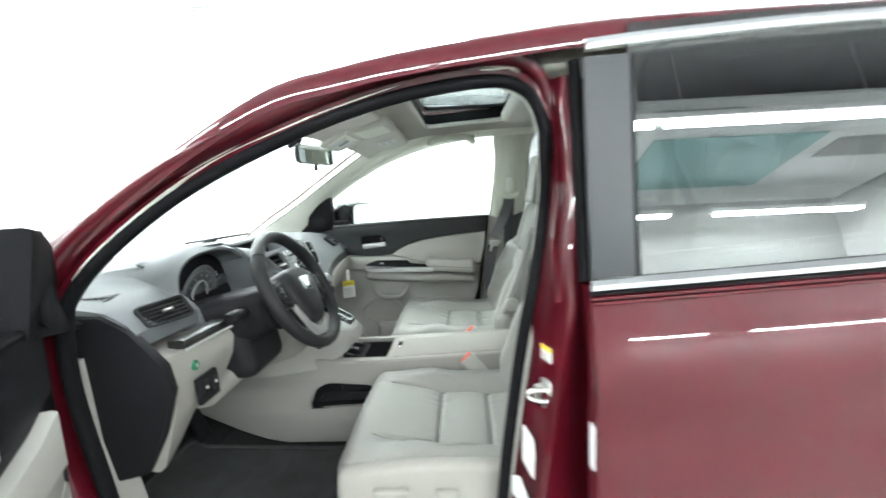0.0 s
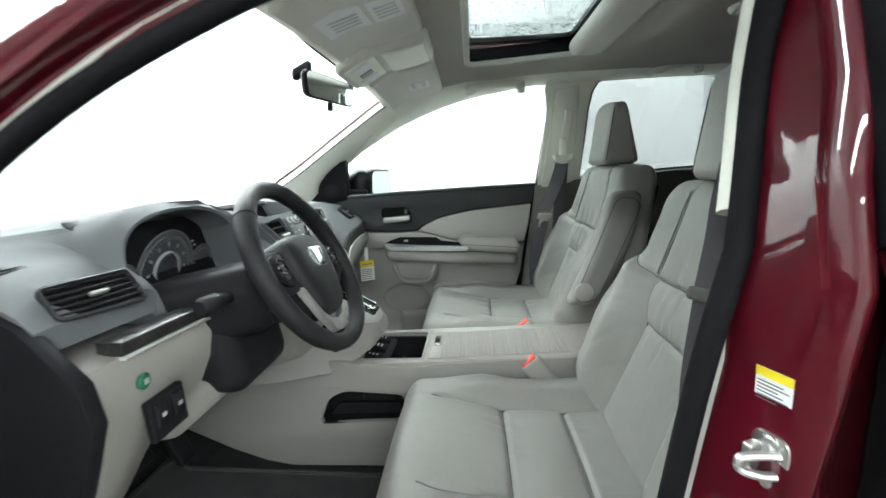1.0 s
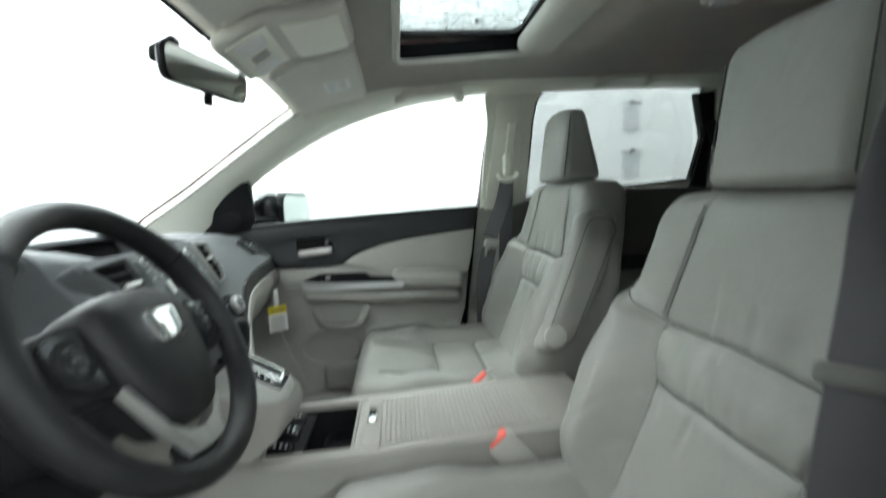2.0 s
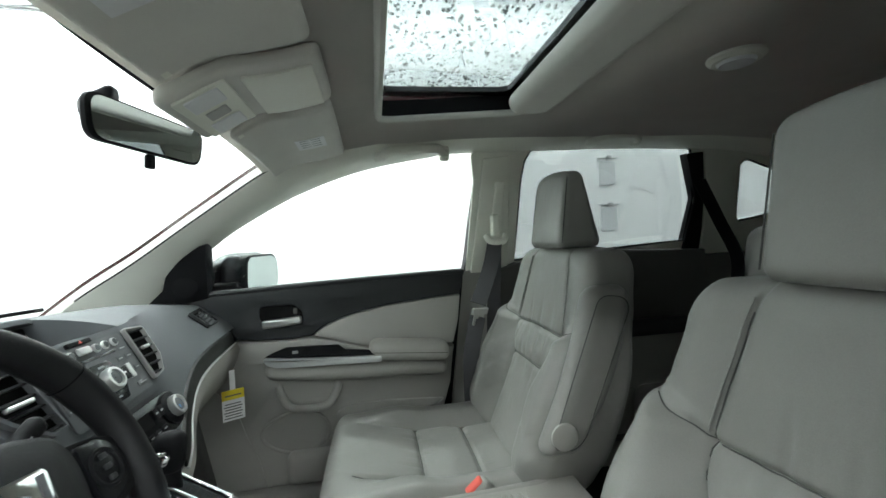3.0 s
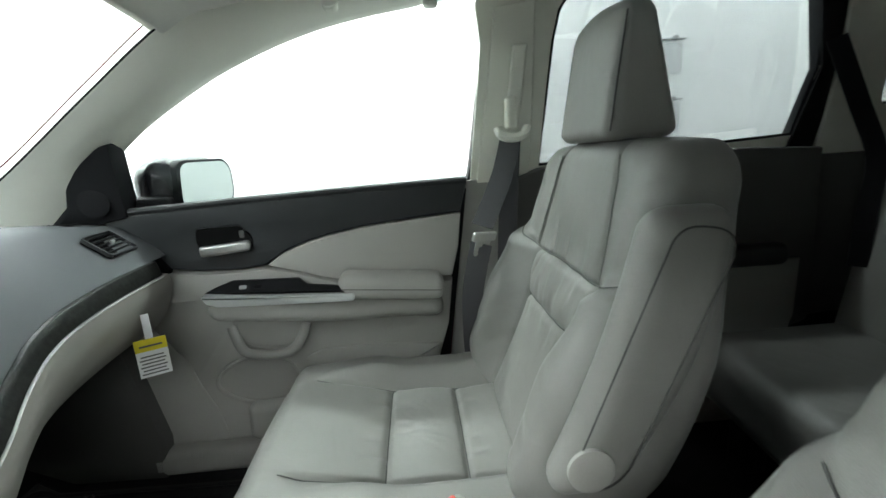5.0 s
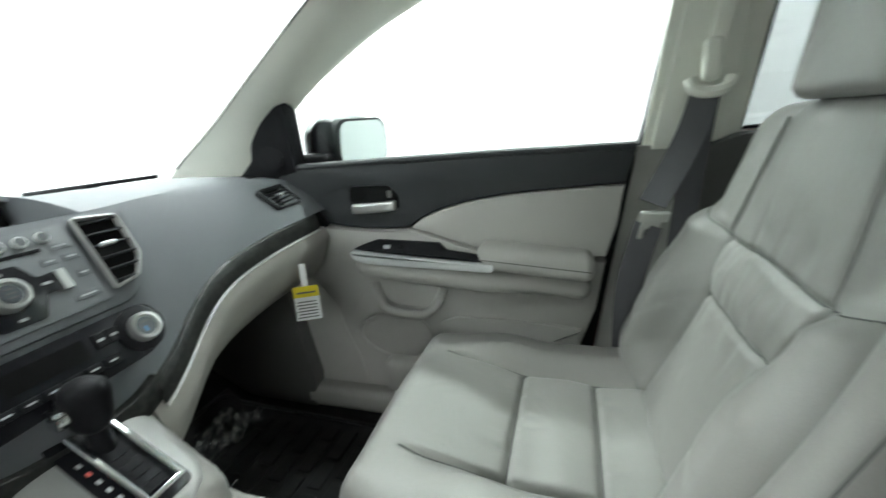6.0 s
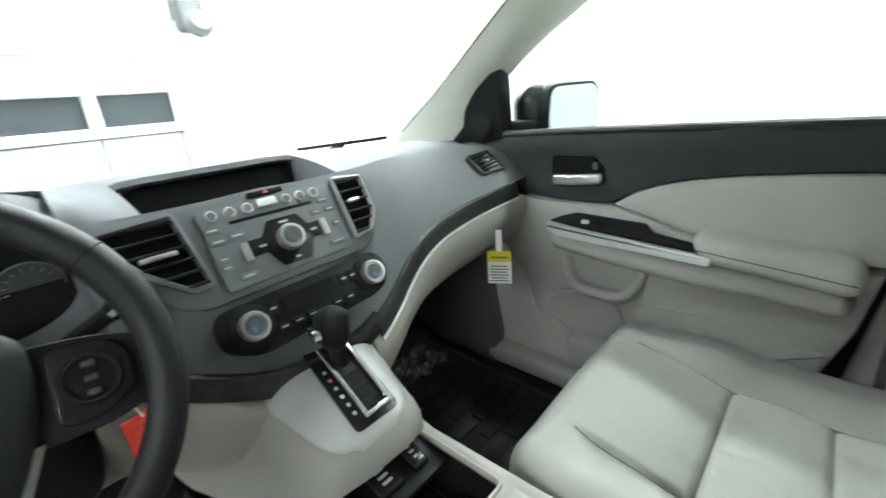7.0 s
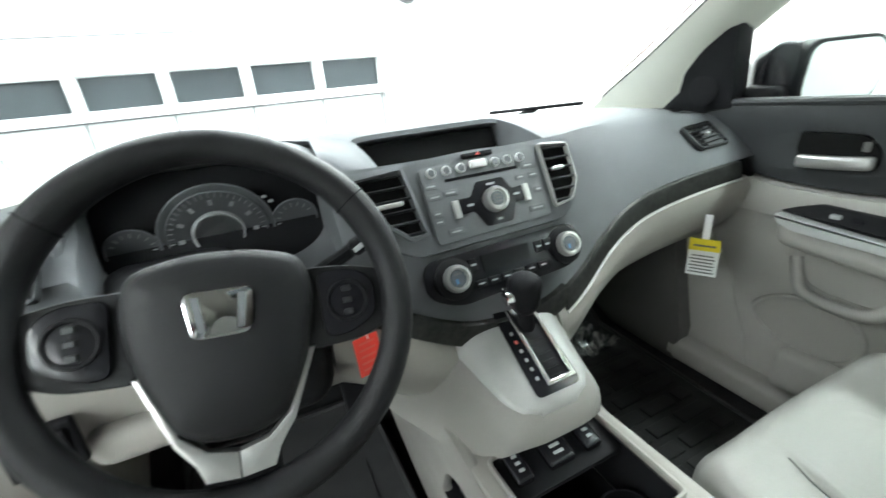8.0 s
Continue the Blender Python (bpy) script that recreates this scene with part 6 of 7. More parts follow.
def stack(out=0.0, o=(-0.150, 0, 1.020)):
    """The pose of the centre stack's face: x across the car, y out of the face, z up along it."""
    m = Matrix(((0, N.x, UP.x), (1, 0, 0), (0, N.z, UP.z))).to_4x4()
    return Matrix.Translation(Vector(o) + N * out) @ m


# raised centre panel and its two vents
ST = stack(0.010)
panel = [(-0.226, 0.084), (0.0, 0.092), (0.186, 0.084), (0.186, 0.03), (0.162, -0.024), (0.125, -0.045), (-0.125, -0.048), (-0.155, -0.03), (-0.192, 0.03)]
part("centre_panel", moved(slab(rounded(panel, 0.014), -0.030, 0.0, 0.005), ST), DASH, dash, "dark grey centre panel")
vent("centre_vent", rounded([(-0.212, 0.074), (-0.118, 0.080), (-0.104, -0.020), (-0.130, -0.022), (-0.168, 0.012)], 0.006), 6, True, stack(0.0125), tab=(-0.150, 0.030, 0.040), bezmat=DASH, bez=0.006)
vent("centre_vent", rounded([(0.113, 0.080), (0.168, 0.074), (0.168, 0.012), (0.148, -0.018), (0.114, -0.024)], 0.006), 6, True, stack(0.0125), tab=(0.134, 0.035, 0.020), bezmat=SATIN, bez=0.0035)

radio = part("radio", moved(slab(rounded([(-0.094, 0.074), (0.104, 0.078), (0.104, -0.034), (-0.094, -0.038)], 0.008), 0.0, 0.004, 0.0015), ST), RADIO, dash, "dark grey radio panel")


def on_stack(name, x, z, w, h, d, mat, parent, r=0.0015, label="", base=0.004):
    return part(name, moved(rbox((w, d, h), min(r, d * 0.45), (1, 1, 1), at=(x, base + d / 2, z)), ST), mat, parent, label)


on_stack("hazard_button", 0.005, 0.0815, 0.052, 0.007, 0.006, BLACK, radio, base=0.0)
part("hazard_mark", moved(slab([(0.001, 0.0795), (0.009, 0.0795), (0.005, 0.0840)], 0.0062, 0.0068, 0), ST), BUCKLERED, radio, smooth=0)
for x in (-0.076, -0.052, -0.028, 0.030, 0.052, 0.075):
    b = part("button", moved(lathe([(0.0074, 0.0), (0.0074, 0.002), (0.0066, 0.0036), (0.0, 0.0036)], 20), ST @ Matrix.Translation((x, 0.004, 0.0645)) @ Matrix.Rotation(radians(-90), 4, "X")), SILVERTRIM, radio, "round silver button")
    part("button_face", moved(lathe([(0.0056, 0.0), (0.0052, 0.0008), (0.0, 0.0008)], 16), ST @ Matrix.Translation((x, 0.0074, 0.0645)) @ Matrix.Rotation(radians(-90), 4, "X")), DASH, b)
on_stack("button", 0.001, 0.0665, 0.028, 0.012, 0.005, SILVERTRIM, radio, 0.003, "oval silver button")
on_stack("disc_slot", 0.004, 0.0505, 0.124, 0.0045, 0.001, GLOSS, radio, 0.0003, "dark disc slot")
part("control_pad", moved(slab(rounded([(-0.055, 0.020), (-0.026, 0.020), (-0.012, 0.040), (0.034, 0.040), (0.045, 0.020), (0.074, 0.022), (0.074, -0.002), (0.045, -0.002), (0.032, -0.028), (-0.012, -0.028), (-0.026, -0.002), (-0.055, -0.004)], 0.004), 0.004, 0.0065, 0.0008), ST), GLOSS, radio, "gloss black control pad")
kn = part("volume_knob", moved(lathe([(0.0190, 0.0), (0.0190, 0.010), (0.0175, 0.014), (0.0135, 0.0145), (0.0125, 0.011), (0.0, 0.011)], 36), ST @ Matrix.Translation((0.010, 0.006, 0.008)) @ Matrix.Rotation(radians(-90), 4, "X")), SILVER, radio, "silver volume knob")
part("knob_face", moved(lathe([(0.0108, 0.0), (0.0104, 0.0015), (0.0, 0.0015)], 28), ST @ Matrix.Translation((0.010, 0.0172, 0.008)) @ Matrix.Rotation(radians(-90), 4, "X")), KNOBFACE, kn)
for z in (0.013, 0.008, 0.003):
    part("knob_mark", moved(rbox((0.010, 0.0006, 0.0022), 0, (1, 1, 1), at=(0.010, 0.0192, z)), ST), INK, kn, smooth=0)
for x, z in ((-0.053, 0.006), (0.068, 0.009)):
    on_stack("key", x, z, 0.010, 0.026, 0.0045, SILVER, radio, 0.001, "silver key")
for x, z, w in ((-0.082, 0.046, 0.020), (-0.080, 0.030, 0.022), (-0.055, 0.032, 0.022), (-0.083, 0.006, 0.014), (-0.083, -0.006, 0.014), (-0.062, -0.024, 0.024), (0.085, 0.050, 0.022), (0.066, 0.034, 0.016), (0.090, 0.034, 0.018), (0.092, 0.010, 0.014), (0.082, -0.018, 0.030)):
    on_stack("button", x, z, w, 0.009, 0.0012, RADIO, radio, 0.0005)
    on_stack("button_mark", x, z, w * 0.6, 0.002, 0.0004, PALE, radio, 0.0, base=0.0053)
for x, z, w in ((-0.030, 0.008, 0.010), (0.050, 0.010, 0.010), (0.011, 0.033, 0.014), (0.011, -0.021, 0.008)):
    on_stack("button_mark", x, z, w, 0.003, 0.0004, PALE, radio, 0.0, base=0.0068)

# climate panel
clim = part("climate_panel", moved(slab(rounded([(-0.125, -0.056), (0.135, -0.052), (0.150, -0.085), (0.120, -0.118), (-0.085, -0.128), (-0.130, -0.105)], 0.020), 0.0, 0.008, 0.003), stack(0.004)), GLOSS, dash, "black climate control panel")
CL = stack(0.0125)
for x, z in ((-0.085, -0.088), (0.110, -0.085)):
    k = part("temperature_knob", moved(lathe([(0.0195, 0.0), (0.0195, 0.012), (0.018, 0.017), (0.0145, 0.0175), (0.0135, 0.014), (0.0, 0.014)], 36), CL @ Matrix.Translation((x, 0.0, z)) @ Matrix.Rotation(radians(-90), 4, "X")), SILVER, clim, "silver temperature knob")
    part("knob_collar", moved(lathe([(0.0295, 0.0), (0.0295, 0.004), (0.022, 0.007), (0.0, 0.007)], 36), CL @ Matrix.Translation((x, -0.001, z)) @ Matrix.Rotation(radians(-90), 4, "X")), BLACK, k)
    part("knob_face", moved(lathe([(0.0122, 0.0), (0.0118, 0.001), (0.0, 0.001)], 28), CL @ Matrix.Translation((x, 0.0142, z)) @ Matrix.Rotation(radians(-90), 4, "X")), KNOBFACE, k)
    part("knob_mark", moved(rbox((0.012, 0.0005, 0.003), 0, (1, 1, 1), at=(x, 0.0155, z + 0.006)), CL), INK, k, smooth=0)
    BLUE = bpy.data.materials.get("blue_mark") or material("blue_mark", (0.08, 0.22, 0.42), 0.5, 0, 0.05, 20, 300)
    part("knob_mark", moved(rbox((0.0035, 0.0005, 0.007), 0, (1, 1, 1), at=(x - 0.003, 0.0155, z - 0.004)), CL), BLUE, k, smooth=0)


def on_climate(name, x, z, w, h, d, mat, label="", base=0.0):
    return part(name, moved(rbox((w, d, h), 0.0012 if d > 0.002 else 0.0, (1, 1, 1), at=(x, base + d / 2, z)), CL), mat, clim, label)


on_climate("display", 0.004, -0.078, 0.082, 0.024, 0.001, VOID, "dark climate display")
for x in (-0.052, 0.062, 0.078):
    on_climate("button", x, -0.076, 0.014, 0.018, 0.003, BLACK)
    on_climate("button_mark", x, -0.076, 0.008, 0.003, 0.0004, PALE, base=0.0031)
for k in range(6):
    x = -0.047 + 0.0215 * k
    on_climate("button", x, -0.1045, 0.018, 0.011, 0.003, BLACK)
    on_climate("button_mark", x, -0.1045, 0.009, 0.002, 0.0004, PALE, base=0.0031)

# display screen in the hood
part("display_screen", rbox((0.006, 0.272, 0.050), 0.002, (1, 1, 1), lambda p: Vector((p.x - (p.z - 1.09) * 0.5, p.y, p.z)), (-0.336, 0, 1.084)), VOID, dash, "dark recessed display screen")

# outer vents
for s in (1, -1):
    m = Matrix.Translation((-0.217, 0.588 if s > 0 else -0.606, 1.041)) @ Matrix.Rotation(radians(-90 + s * 10), 4, "Z") @ Matrix.Rotation(radians(50 if s > 0 else 36), 4, "X")
    w, h = (0.055, 0.034) if s > 0 else (0.060, 0.028)
    vent("outer_vent", rounded([(-w, h), (w, h), (w, -h * 0.8), (-w, -h)], 0.009), 6, True, m, tab=(0.0, 0.0, 0.026 if s < 0 else 0.014), bez=0.004, bezmat=DARKTRIM)
    # demister grille on top of the dash
    g = part("demister", slab(rounded([(-0.40, s * 0.60), (-0.31, s * 0.60), (-0.31, s * 0.655), (-0.40, s * 0.655)], 0.012), 0.0, 0.002, 0.0), GLOSS, dash, "dark demister grille")
    for v in g.data.vertices:
        x, t, y = v.co
        v.co = Vector((x, y, 1.0835 + t - (abs(y) - 0.6) * 0.12))
    for k in range(7):
        part("bar", rbox((0.004, 0.050, 0.003), 0.001, (1, 1, 1), at=(-0.394 + 0.0125 * k, s * 0.6275, 1.0845)), BLACK, g)

# driver's lower switches
def on_lower(name, y, z, w, h, d, mat, label=""):
    return part(name, rbox((d, w, h), min(d, h) * 0.3, (1, 1, 1), lambda p: Vector((p.x + (p.z - 0.9) * -0.05, p.y, p.z)), (face_low(y) + 0.010 + d / 2 - 0.006, y, z)), mat, dash, label)


sp = on_lower("switch_panel", -0.592, 0.858, 0.072, 0.062, 0.012, BLACK, "black switch panel")
for y in (-0.608, -0.576):
    part("switch", rbox((0.006, 0.024, 0.036), 0.002, (1, 1, 1), at=(face_low(y) + 0.0195, y, 0.864)), GLOSS, sp)
    part("switch_mark", rbox((0.0008, 0.008, 0.006), 0.0, (1, 1, 1), at=(face_low(y) + 0.0230, y, 0.863)), PALE, sp, smooth=0)
gb = part("eco_button", moved(lathe([(0.0115, 0.0), (0.0115, 0.006), (0.009, 0.008), (0.0, 0.008)], 20), pose(face_low(-0.62) + 0.006, -0.619, 0.920, 0, 90, 0)), GREEN, dash, "round green button")
part("eco_mark", moved(rbox((0.0006, 0.008, 0.008), 0, (1, 1, 1), at=(face_low(-0.62) + 0.0146, -0.619, 0.920)), pose(0, 0, 0)), PALE, gb, smooth=0)

# ---- instrument cluster
def cluster():
    c = part("gauge_panel", rbox((0.006, 0.312, 0.168), 0.002, (1, 1, 1), lambda p: Vector((p.x - (p.z - 1.034) * 0.26, p.y, p.z)), (-0.302, -0.365, 1.034)), BLACK, dash, "dark gauge panel")
    G = Matrix.Translation((-0.2965, -0.365, 1.026)) @ Matrix.Rotation(radians(-90), 4, "Z") @ Matrix.Rotation(radians(-14), 4, "X")
    F = G @ Matrix.Rotation(radians(-90), 4, "X")

    def ring(x, z, r, t, mat, h=0.003):
        part("gauge_ring", moved(lathe([(r - t, 0.0), (r - t, h), (r, h), (r + 0.0006, 0.0)], 40), G @ Matrix.Translation((-x, 0.001, z)) @ Matrix.Rotation(radians(90), 4, "X") @ Matrix.Scale(-1, 4, (0, 0, 1))), mat, c, "grey gauge ring")

    def ticks(x, z, r0, r1, a0, a1, n, wide, mat):
        for k in range(n):
            a = radians(a0 + (a1 - a0) * k / (n - 1))
            part("tick", moved(rbox((wide, 0.0008, r1 - r0), 0, (1, 1, 1), at=(0, 0, (r0 + r1) / 2)), G @ Matrix.Translation((-x, 0.003, z)) @ Matrix.Rotation(a, 4, "Y")), mat, c, smooth=0)
    def arch(k, top, low, grow):
        """A rounded ring round the gauges: k grows it, top and low are its depths there."""
        out = []
        for i in range(64):
            a = 2 * math.pi * i / 64
            ca, sa = math.cos(a), math.sin(a)
            y = -0.364 + 0.162 * k * math.copysign(abs(ca) ** 0.62, ca)
            t = 0.5 + 0.5 * math.copysign(abs(sa) ** 0.72, sa)
            z = 0.957 - grow + (0.182 + 2 * grow) * t - 0.012 * t * abs(ca)
            out.append(Vector((low + (top - low) * t, y, z)))
        return out
    part("gauge_hood", loft([arch(1.30, -0.52, -0.36, -0.030), arch(1.25, -0.43, -0.30, -0.004), arch(1.20, -0.33, -0.245, 0.010), arch(1.14, -0.275, -0.222, 0.018), arch(1.05, -0.250, -0.204, 0.006), arch(1.0, -0.252, -0.206, 0.0), arch(0.985, -0.272, -0.226, -0.003), arch(0.95, -0.318, -0.278, -0.008)], closed=True, caps=False), DASH, dash, "grey rounded hood round the gauges", 50)
    ring(0.0, 0.0, 0.078, 0.0025, RADIO)
    ring(0.0, 0.0, 0.067, 0.0015, DASH)
    ring(0.0, 0.0, 0.035, 0.003, GREYBOARD, 0.006)
    ticks(0, 0, 0.058, 0.065, -125, 125, 33, 0.0010, GREYBOARD)
    ticks(0, 0, 0.046, 0.054, -125, 125, 9, 0.0055, GREYBOARD)
    part("needle", moved(rbox((0.0022, 0.002, 0.030), 0, (1, 1, 1), at=(0, 0, 0.052)), G @ Matrix.Translation((0, 0.006, 0)) @ Matrix.Rotation(radians(128), 4, "Y")), WHITE, c, "white needle")
    for sx in (-0.108, 0.108):
        ring(sx, -0.002, 0.034, 0.002, DASH)
        ticks(sx, -0.002, 0.022, 0.028, -120 if sx < 0 else -60, 60 if sx < 0 else 120, 9, 0.0012, GREYBOARD)
    for dx, dz in ((0.07, 0.045), (0.078, 0.036)):
        part("warning_mark", moved(rbox((0.007, 0.0008, 0.004), 0, (1, 1, 1), at=(-dx, 0.003, dz)), G), PALE, c, smooth=0)


cluster()


# ==== steering wheel ====
def steering_wheel():
    w = thing("steering_wheel", "black leather three-spoke steering wheel with silver lower spokes", "steering wheel")
    tl = 0.470
    right, upv, out = Vector((0, 1, 0)), Vector((-math.sin(tl), 0, math.cos(tl))), Vector((math.cos(tl), 0, math.sin(tl)))
    # local x across, y towards the driver, z up; turned a little clockwise
    M = Matrix.Translation((-0.0116, -0.360, 1.0264)) @ Matrix(((0, out.x, upv.x), (1, 0, 0), (0, out.z, upv.z))).to_4x4() @ Matrix.Rotation(radians(7), 4, "Y") @ Matrix.Scale(0.948, 4)
    R = 0.1705

    def grip(a):
        return 1 + 0.10 * (bump(math.sin(a) - 0.55, 0.25) + 0.0)
    rings = []
    for i in range(72):
        a = 2 * math.pi * i / 72
        c = Vector((R * math.cos(a), 0, R * math.sin(a)))
        e = Vector((math.cos(a), 0, math.sin(a)))
        k = grip(a)
        rings.append([c + e * 0.0168 * k * math.cos(b) + Vector((0, 0.0188 * k * math.sin(b), 0)) for b in [2 * math.pi * j / 14 for j in range(14)]])
    part("rim", moved(loft(rings, loop=True), M), WHEEL, w, "black leather rim", 60)
    for a in (38, 142):
        ar = radians(a)
        rr = [[Vector((R * math.cos(ar + d), 0, R * math.sin(ar + d))) + Vector((math.cos(ar), 0, math.sin(ar))) * 0.0176 * 1.1 * math.cos(b) + Vector((0, 0.0196 * 1.1 * math.sin(b), 0)) for b in [2 * math.pi * j / 14 for j in range(14)]] for d in (-0.004, 0.004)]
        part("rim_seam", moved(loft(rr), M), RUBBER, w)
    M = M @ Matrix.Translation((0, -0.011, -0.013))
    hub = rounded([(-0.078, 0.066), (-0.03, 0.079), (0.03, 0.079), (0.078, 0.066), (0.086, 0.030), (0.076, -0.030), (0.048, -0.088), (0.020, -0.100), (-0.020, -0.100), (-0.048, -0.088), (-0.076, -0.030), (-0.086, 0.030)], 0.022, 3)
    rings = []
    for k, (sc, yy) in enumerate(((0.98, -0.030), (1.0, -0.005), (0.99, 0.012), (0.95, 0.022), (0.86, 0.029), (0.6, 0.034), (0.3, 0.036))):
        rings.append([Vector((x * sc, yy, z * sc)) for x, z in hub])
    part("airbag_cover", moved(loft(rings), M), WHEEL, w, "black hub cover", 60)
    part("hub_back", moved(rbox((0.13, 0.08, 0.13), 0.03, (3, 3, 3), at=(0, -0.055, -0.005)), M), BLACK, w)
    for s in (-1, 1):
        sp = rounded([(s * 0.070, 0.052), (s * 0.120, 0.050), (s * 0.165, 0.040), (s * 0.168, -0.014), (s * 0.13, -0.030), (s * 0.070, -0.034)], 0.014, 3)
        part("spoke", moved(slab(sp, -0.012, 0.012, 0.006), M), WHEEL, w, "black side spoke")
        pod = rounded([(s * 0.088, 0.046), (s * 0.128, 0.044), (s * 0.146, 0.030), (s * 0.146, -0.006), (s * 0.118, -0.022), (s * 0.090, -0.024)], 0.012, 3)
        p = part("switch_pod", moved(slab(pod, 0.012, 0.018, 0.004), M), GLOSS, w, "gloss black switch pod")
        ring = [Vector((s * 0.116 + 0.020 * math.cos(a), 0.0185, 0.012 + 0.020 * math.sin(a))) for a in [2 * math.pi * i / 24 for i in range(24)]]
        part("pod_ring", moved(sweep(ring, circle(0.0022, 6), (0, 1, 0), True), M), BLACK, p)
        for dz in (0.012, 0.0, -0.012):
            part("switch", moved(rbox((0.009, 0.004, 0.006), 0.0015, (1, 1, 1), at=(s * 0.116, 0.020, 0.012 + dz)), M), DARKTRIM, p)
        # silver V of the lower spokes
        v = [(s * 0.068, -0.028), (s * 0.079, -0.028), (s * 0.052, -0.094), (s * 0.036, -0.116), (s * 0.030, -0.132), (s * 0.0, -0.135), (s * 0.0, -0.110), (s * 0.026, -0.104), (s * 0.046, -0.086)]
        part("silver_spoke", moved(slab(v, -0.002, 0.016, 0.004), M), SILVER, w, "satin silver lower spoke")
    part("lower_spoke", moved(rbox((0.070, 0.022, 0.060), 0.010, (2, 2, 2), at=(0, -0.008, -0.140)), M), BLACK, w)
    em = rounded([(-0.030, 0.040), (0.030, 0.040), (0.025, -0.003), (-0.025, -0.003)], 0.010, 4)
    bad = part("badge", moved(slab(em, 0.030, 0.0395, 0.002), M), CHROME, w, "plain chrome badge")
    ins = [[(s * 0.0235, 0.035), (s * 0.016, 0.035), (s * 0.0125, 0.003), (s * 0.019, 0.003)] for s in (-1, 1)]
    for o in ins:
        part("badge_inset", moved(slab(o, 0.0396, 0.0402, 0.0), M), DASH, bad, smooth=0)
    return w


steering_wheel()


def steering_column():
    c = thing("steering_column", "dark grey steering column shroud with stalks", "steering column")
    part("shroud", rbox((0.24, 0.15, 0.13), 0.035, (5, 4, 4), lambda p: Vector((p.x, p.y * (1 + (-0.08 - p.x) * 0.9), p.z + (p.x + 0.17) * 0.16)), (-0.180, -0.368, 0.965)), BLACK, c, "black column shroud")
    part("shroud", rbox((0.16, 0.21, 0.16), 0.04, (4, 4, 4), lambda p: Vector((p.x - (p.z - 0.9) * 0.2, p.y, p.z)), (-0.20, -0.368, 0.885)), BLACK, c, "black lower shroud")
    st = part("stalk", rod(smooth_path([(-0.125, -0.43, 0.985), (-0.115, -0.48, 0.995), (-0.105, -0.525, 1.000)], 4), 0.010, 10), BLACK, c, "black indicator stalk")
    part("stalk_end", moved(lathe([(0.013, -0.02), (0.016, -0.012), (0.016, 0.014), (0.012, 0.022), (0.0, 0.022)], 20), pose(-0.105, -0.530, 1.001, 90, 0, -10)), BLACK, st)
    st = part("stalk", rod(smooth_path([(-0.125, -0.30, 0.985), (-0.118, -0.25, 1.005), (-0.110, -0.190, 1.035)], 4), 0.009, 10), BLACK, c, "black wiper stalk")
    part("stalk_end", moved(rbox((0.02, 0.05, 0.022), 0.008, (2, 3, 2), at=(0, 0, 0)), pose(-0.110, -0.195, 1.033, 26, 0, 0)), BLACK, st)
    part("stalk_mark", moved(rbox((0.001, 0.020, 0.006), 0.0, (1, 1, 1), at=(0.0108, -0.012, 0.002)), pose(-0.110, -0.195, 1.033, 26, 0, 0)), PALE, st, smooth=0)


steering_column()


def hang_card():
    c = thing("red_card", "small red hang card below the steering wheel", "hang card")
    m = pose(-0.075, -0.225, 0.892, 0, -8, 12)
    part("card", moved(rbox((0.002, 0.034, 0.052), 0.0, (1, 1, 1)), m), REDTAG, c, smooth=0)
    for k in range(5):
        part("text_bar", moved(rbox((0.0004, 0.022, 0.003), 0.0, (1, 1, 1), at=(0.0013, 0, -0.018 + 0.009 * k)), m), BUCKLERED, c, smooth=0)
    part("string", rod([(-0.075, -0.222, 0.915), (-0.10, -0.235, 0.955)], 0.001, 5), WHITE, c)


hang_card()


def yellow_tag():
    c = thing("hang_tag", "yellow and white paper tag hanging from the glove box", "hang tag")
    m = pose(-0.122, 0.500, 0.815, 0, 0, 30)
    part("paper", moved(rbox((0.056, 0.0012, 0.082), 0.0, (1, 1, 1)), m), WHITE, c, "white paper tag", 0)
    part("head", moved(rbox((0.056, 0.0020, 0.026), 0.0, (1, 1, 1), at=(0, 0, 0.028)), m), YELLOW, c, "yellow head", 0)
    for k in range(6):
        part("text_bar", moved(rbox((0.046 - 0.006 * (k % 2), 0.0018, 0.0028), 0.0, (1, 1, 1), at=(-0.001, 0, -0.034 + 0.0075 * k)), m), INK, c, smooth=0)
    part("text_bar", moved(rbox((0.040, 0.0026, 0.004), 0.0, (1, 1, 1), at=(0, 0, 0.026)), m), INK, c, smooth=0)
    part("strap", moved(rbox((0.014, 0.001, 0.055), 0.0, (1, 1, 2), lambda p: Vector((p.x, p.y, p.z))), m @ pose(0.0, 0, 0.066)), WHITE, c, "white paper strap", 0)


yellow_tag()


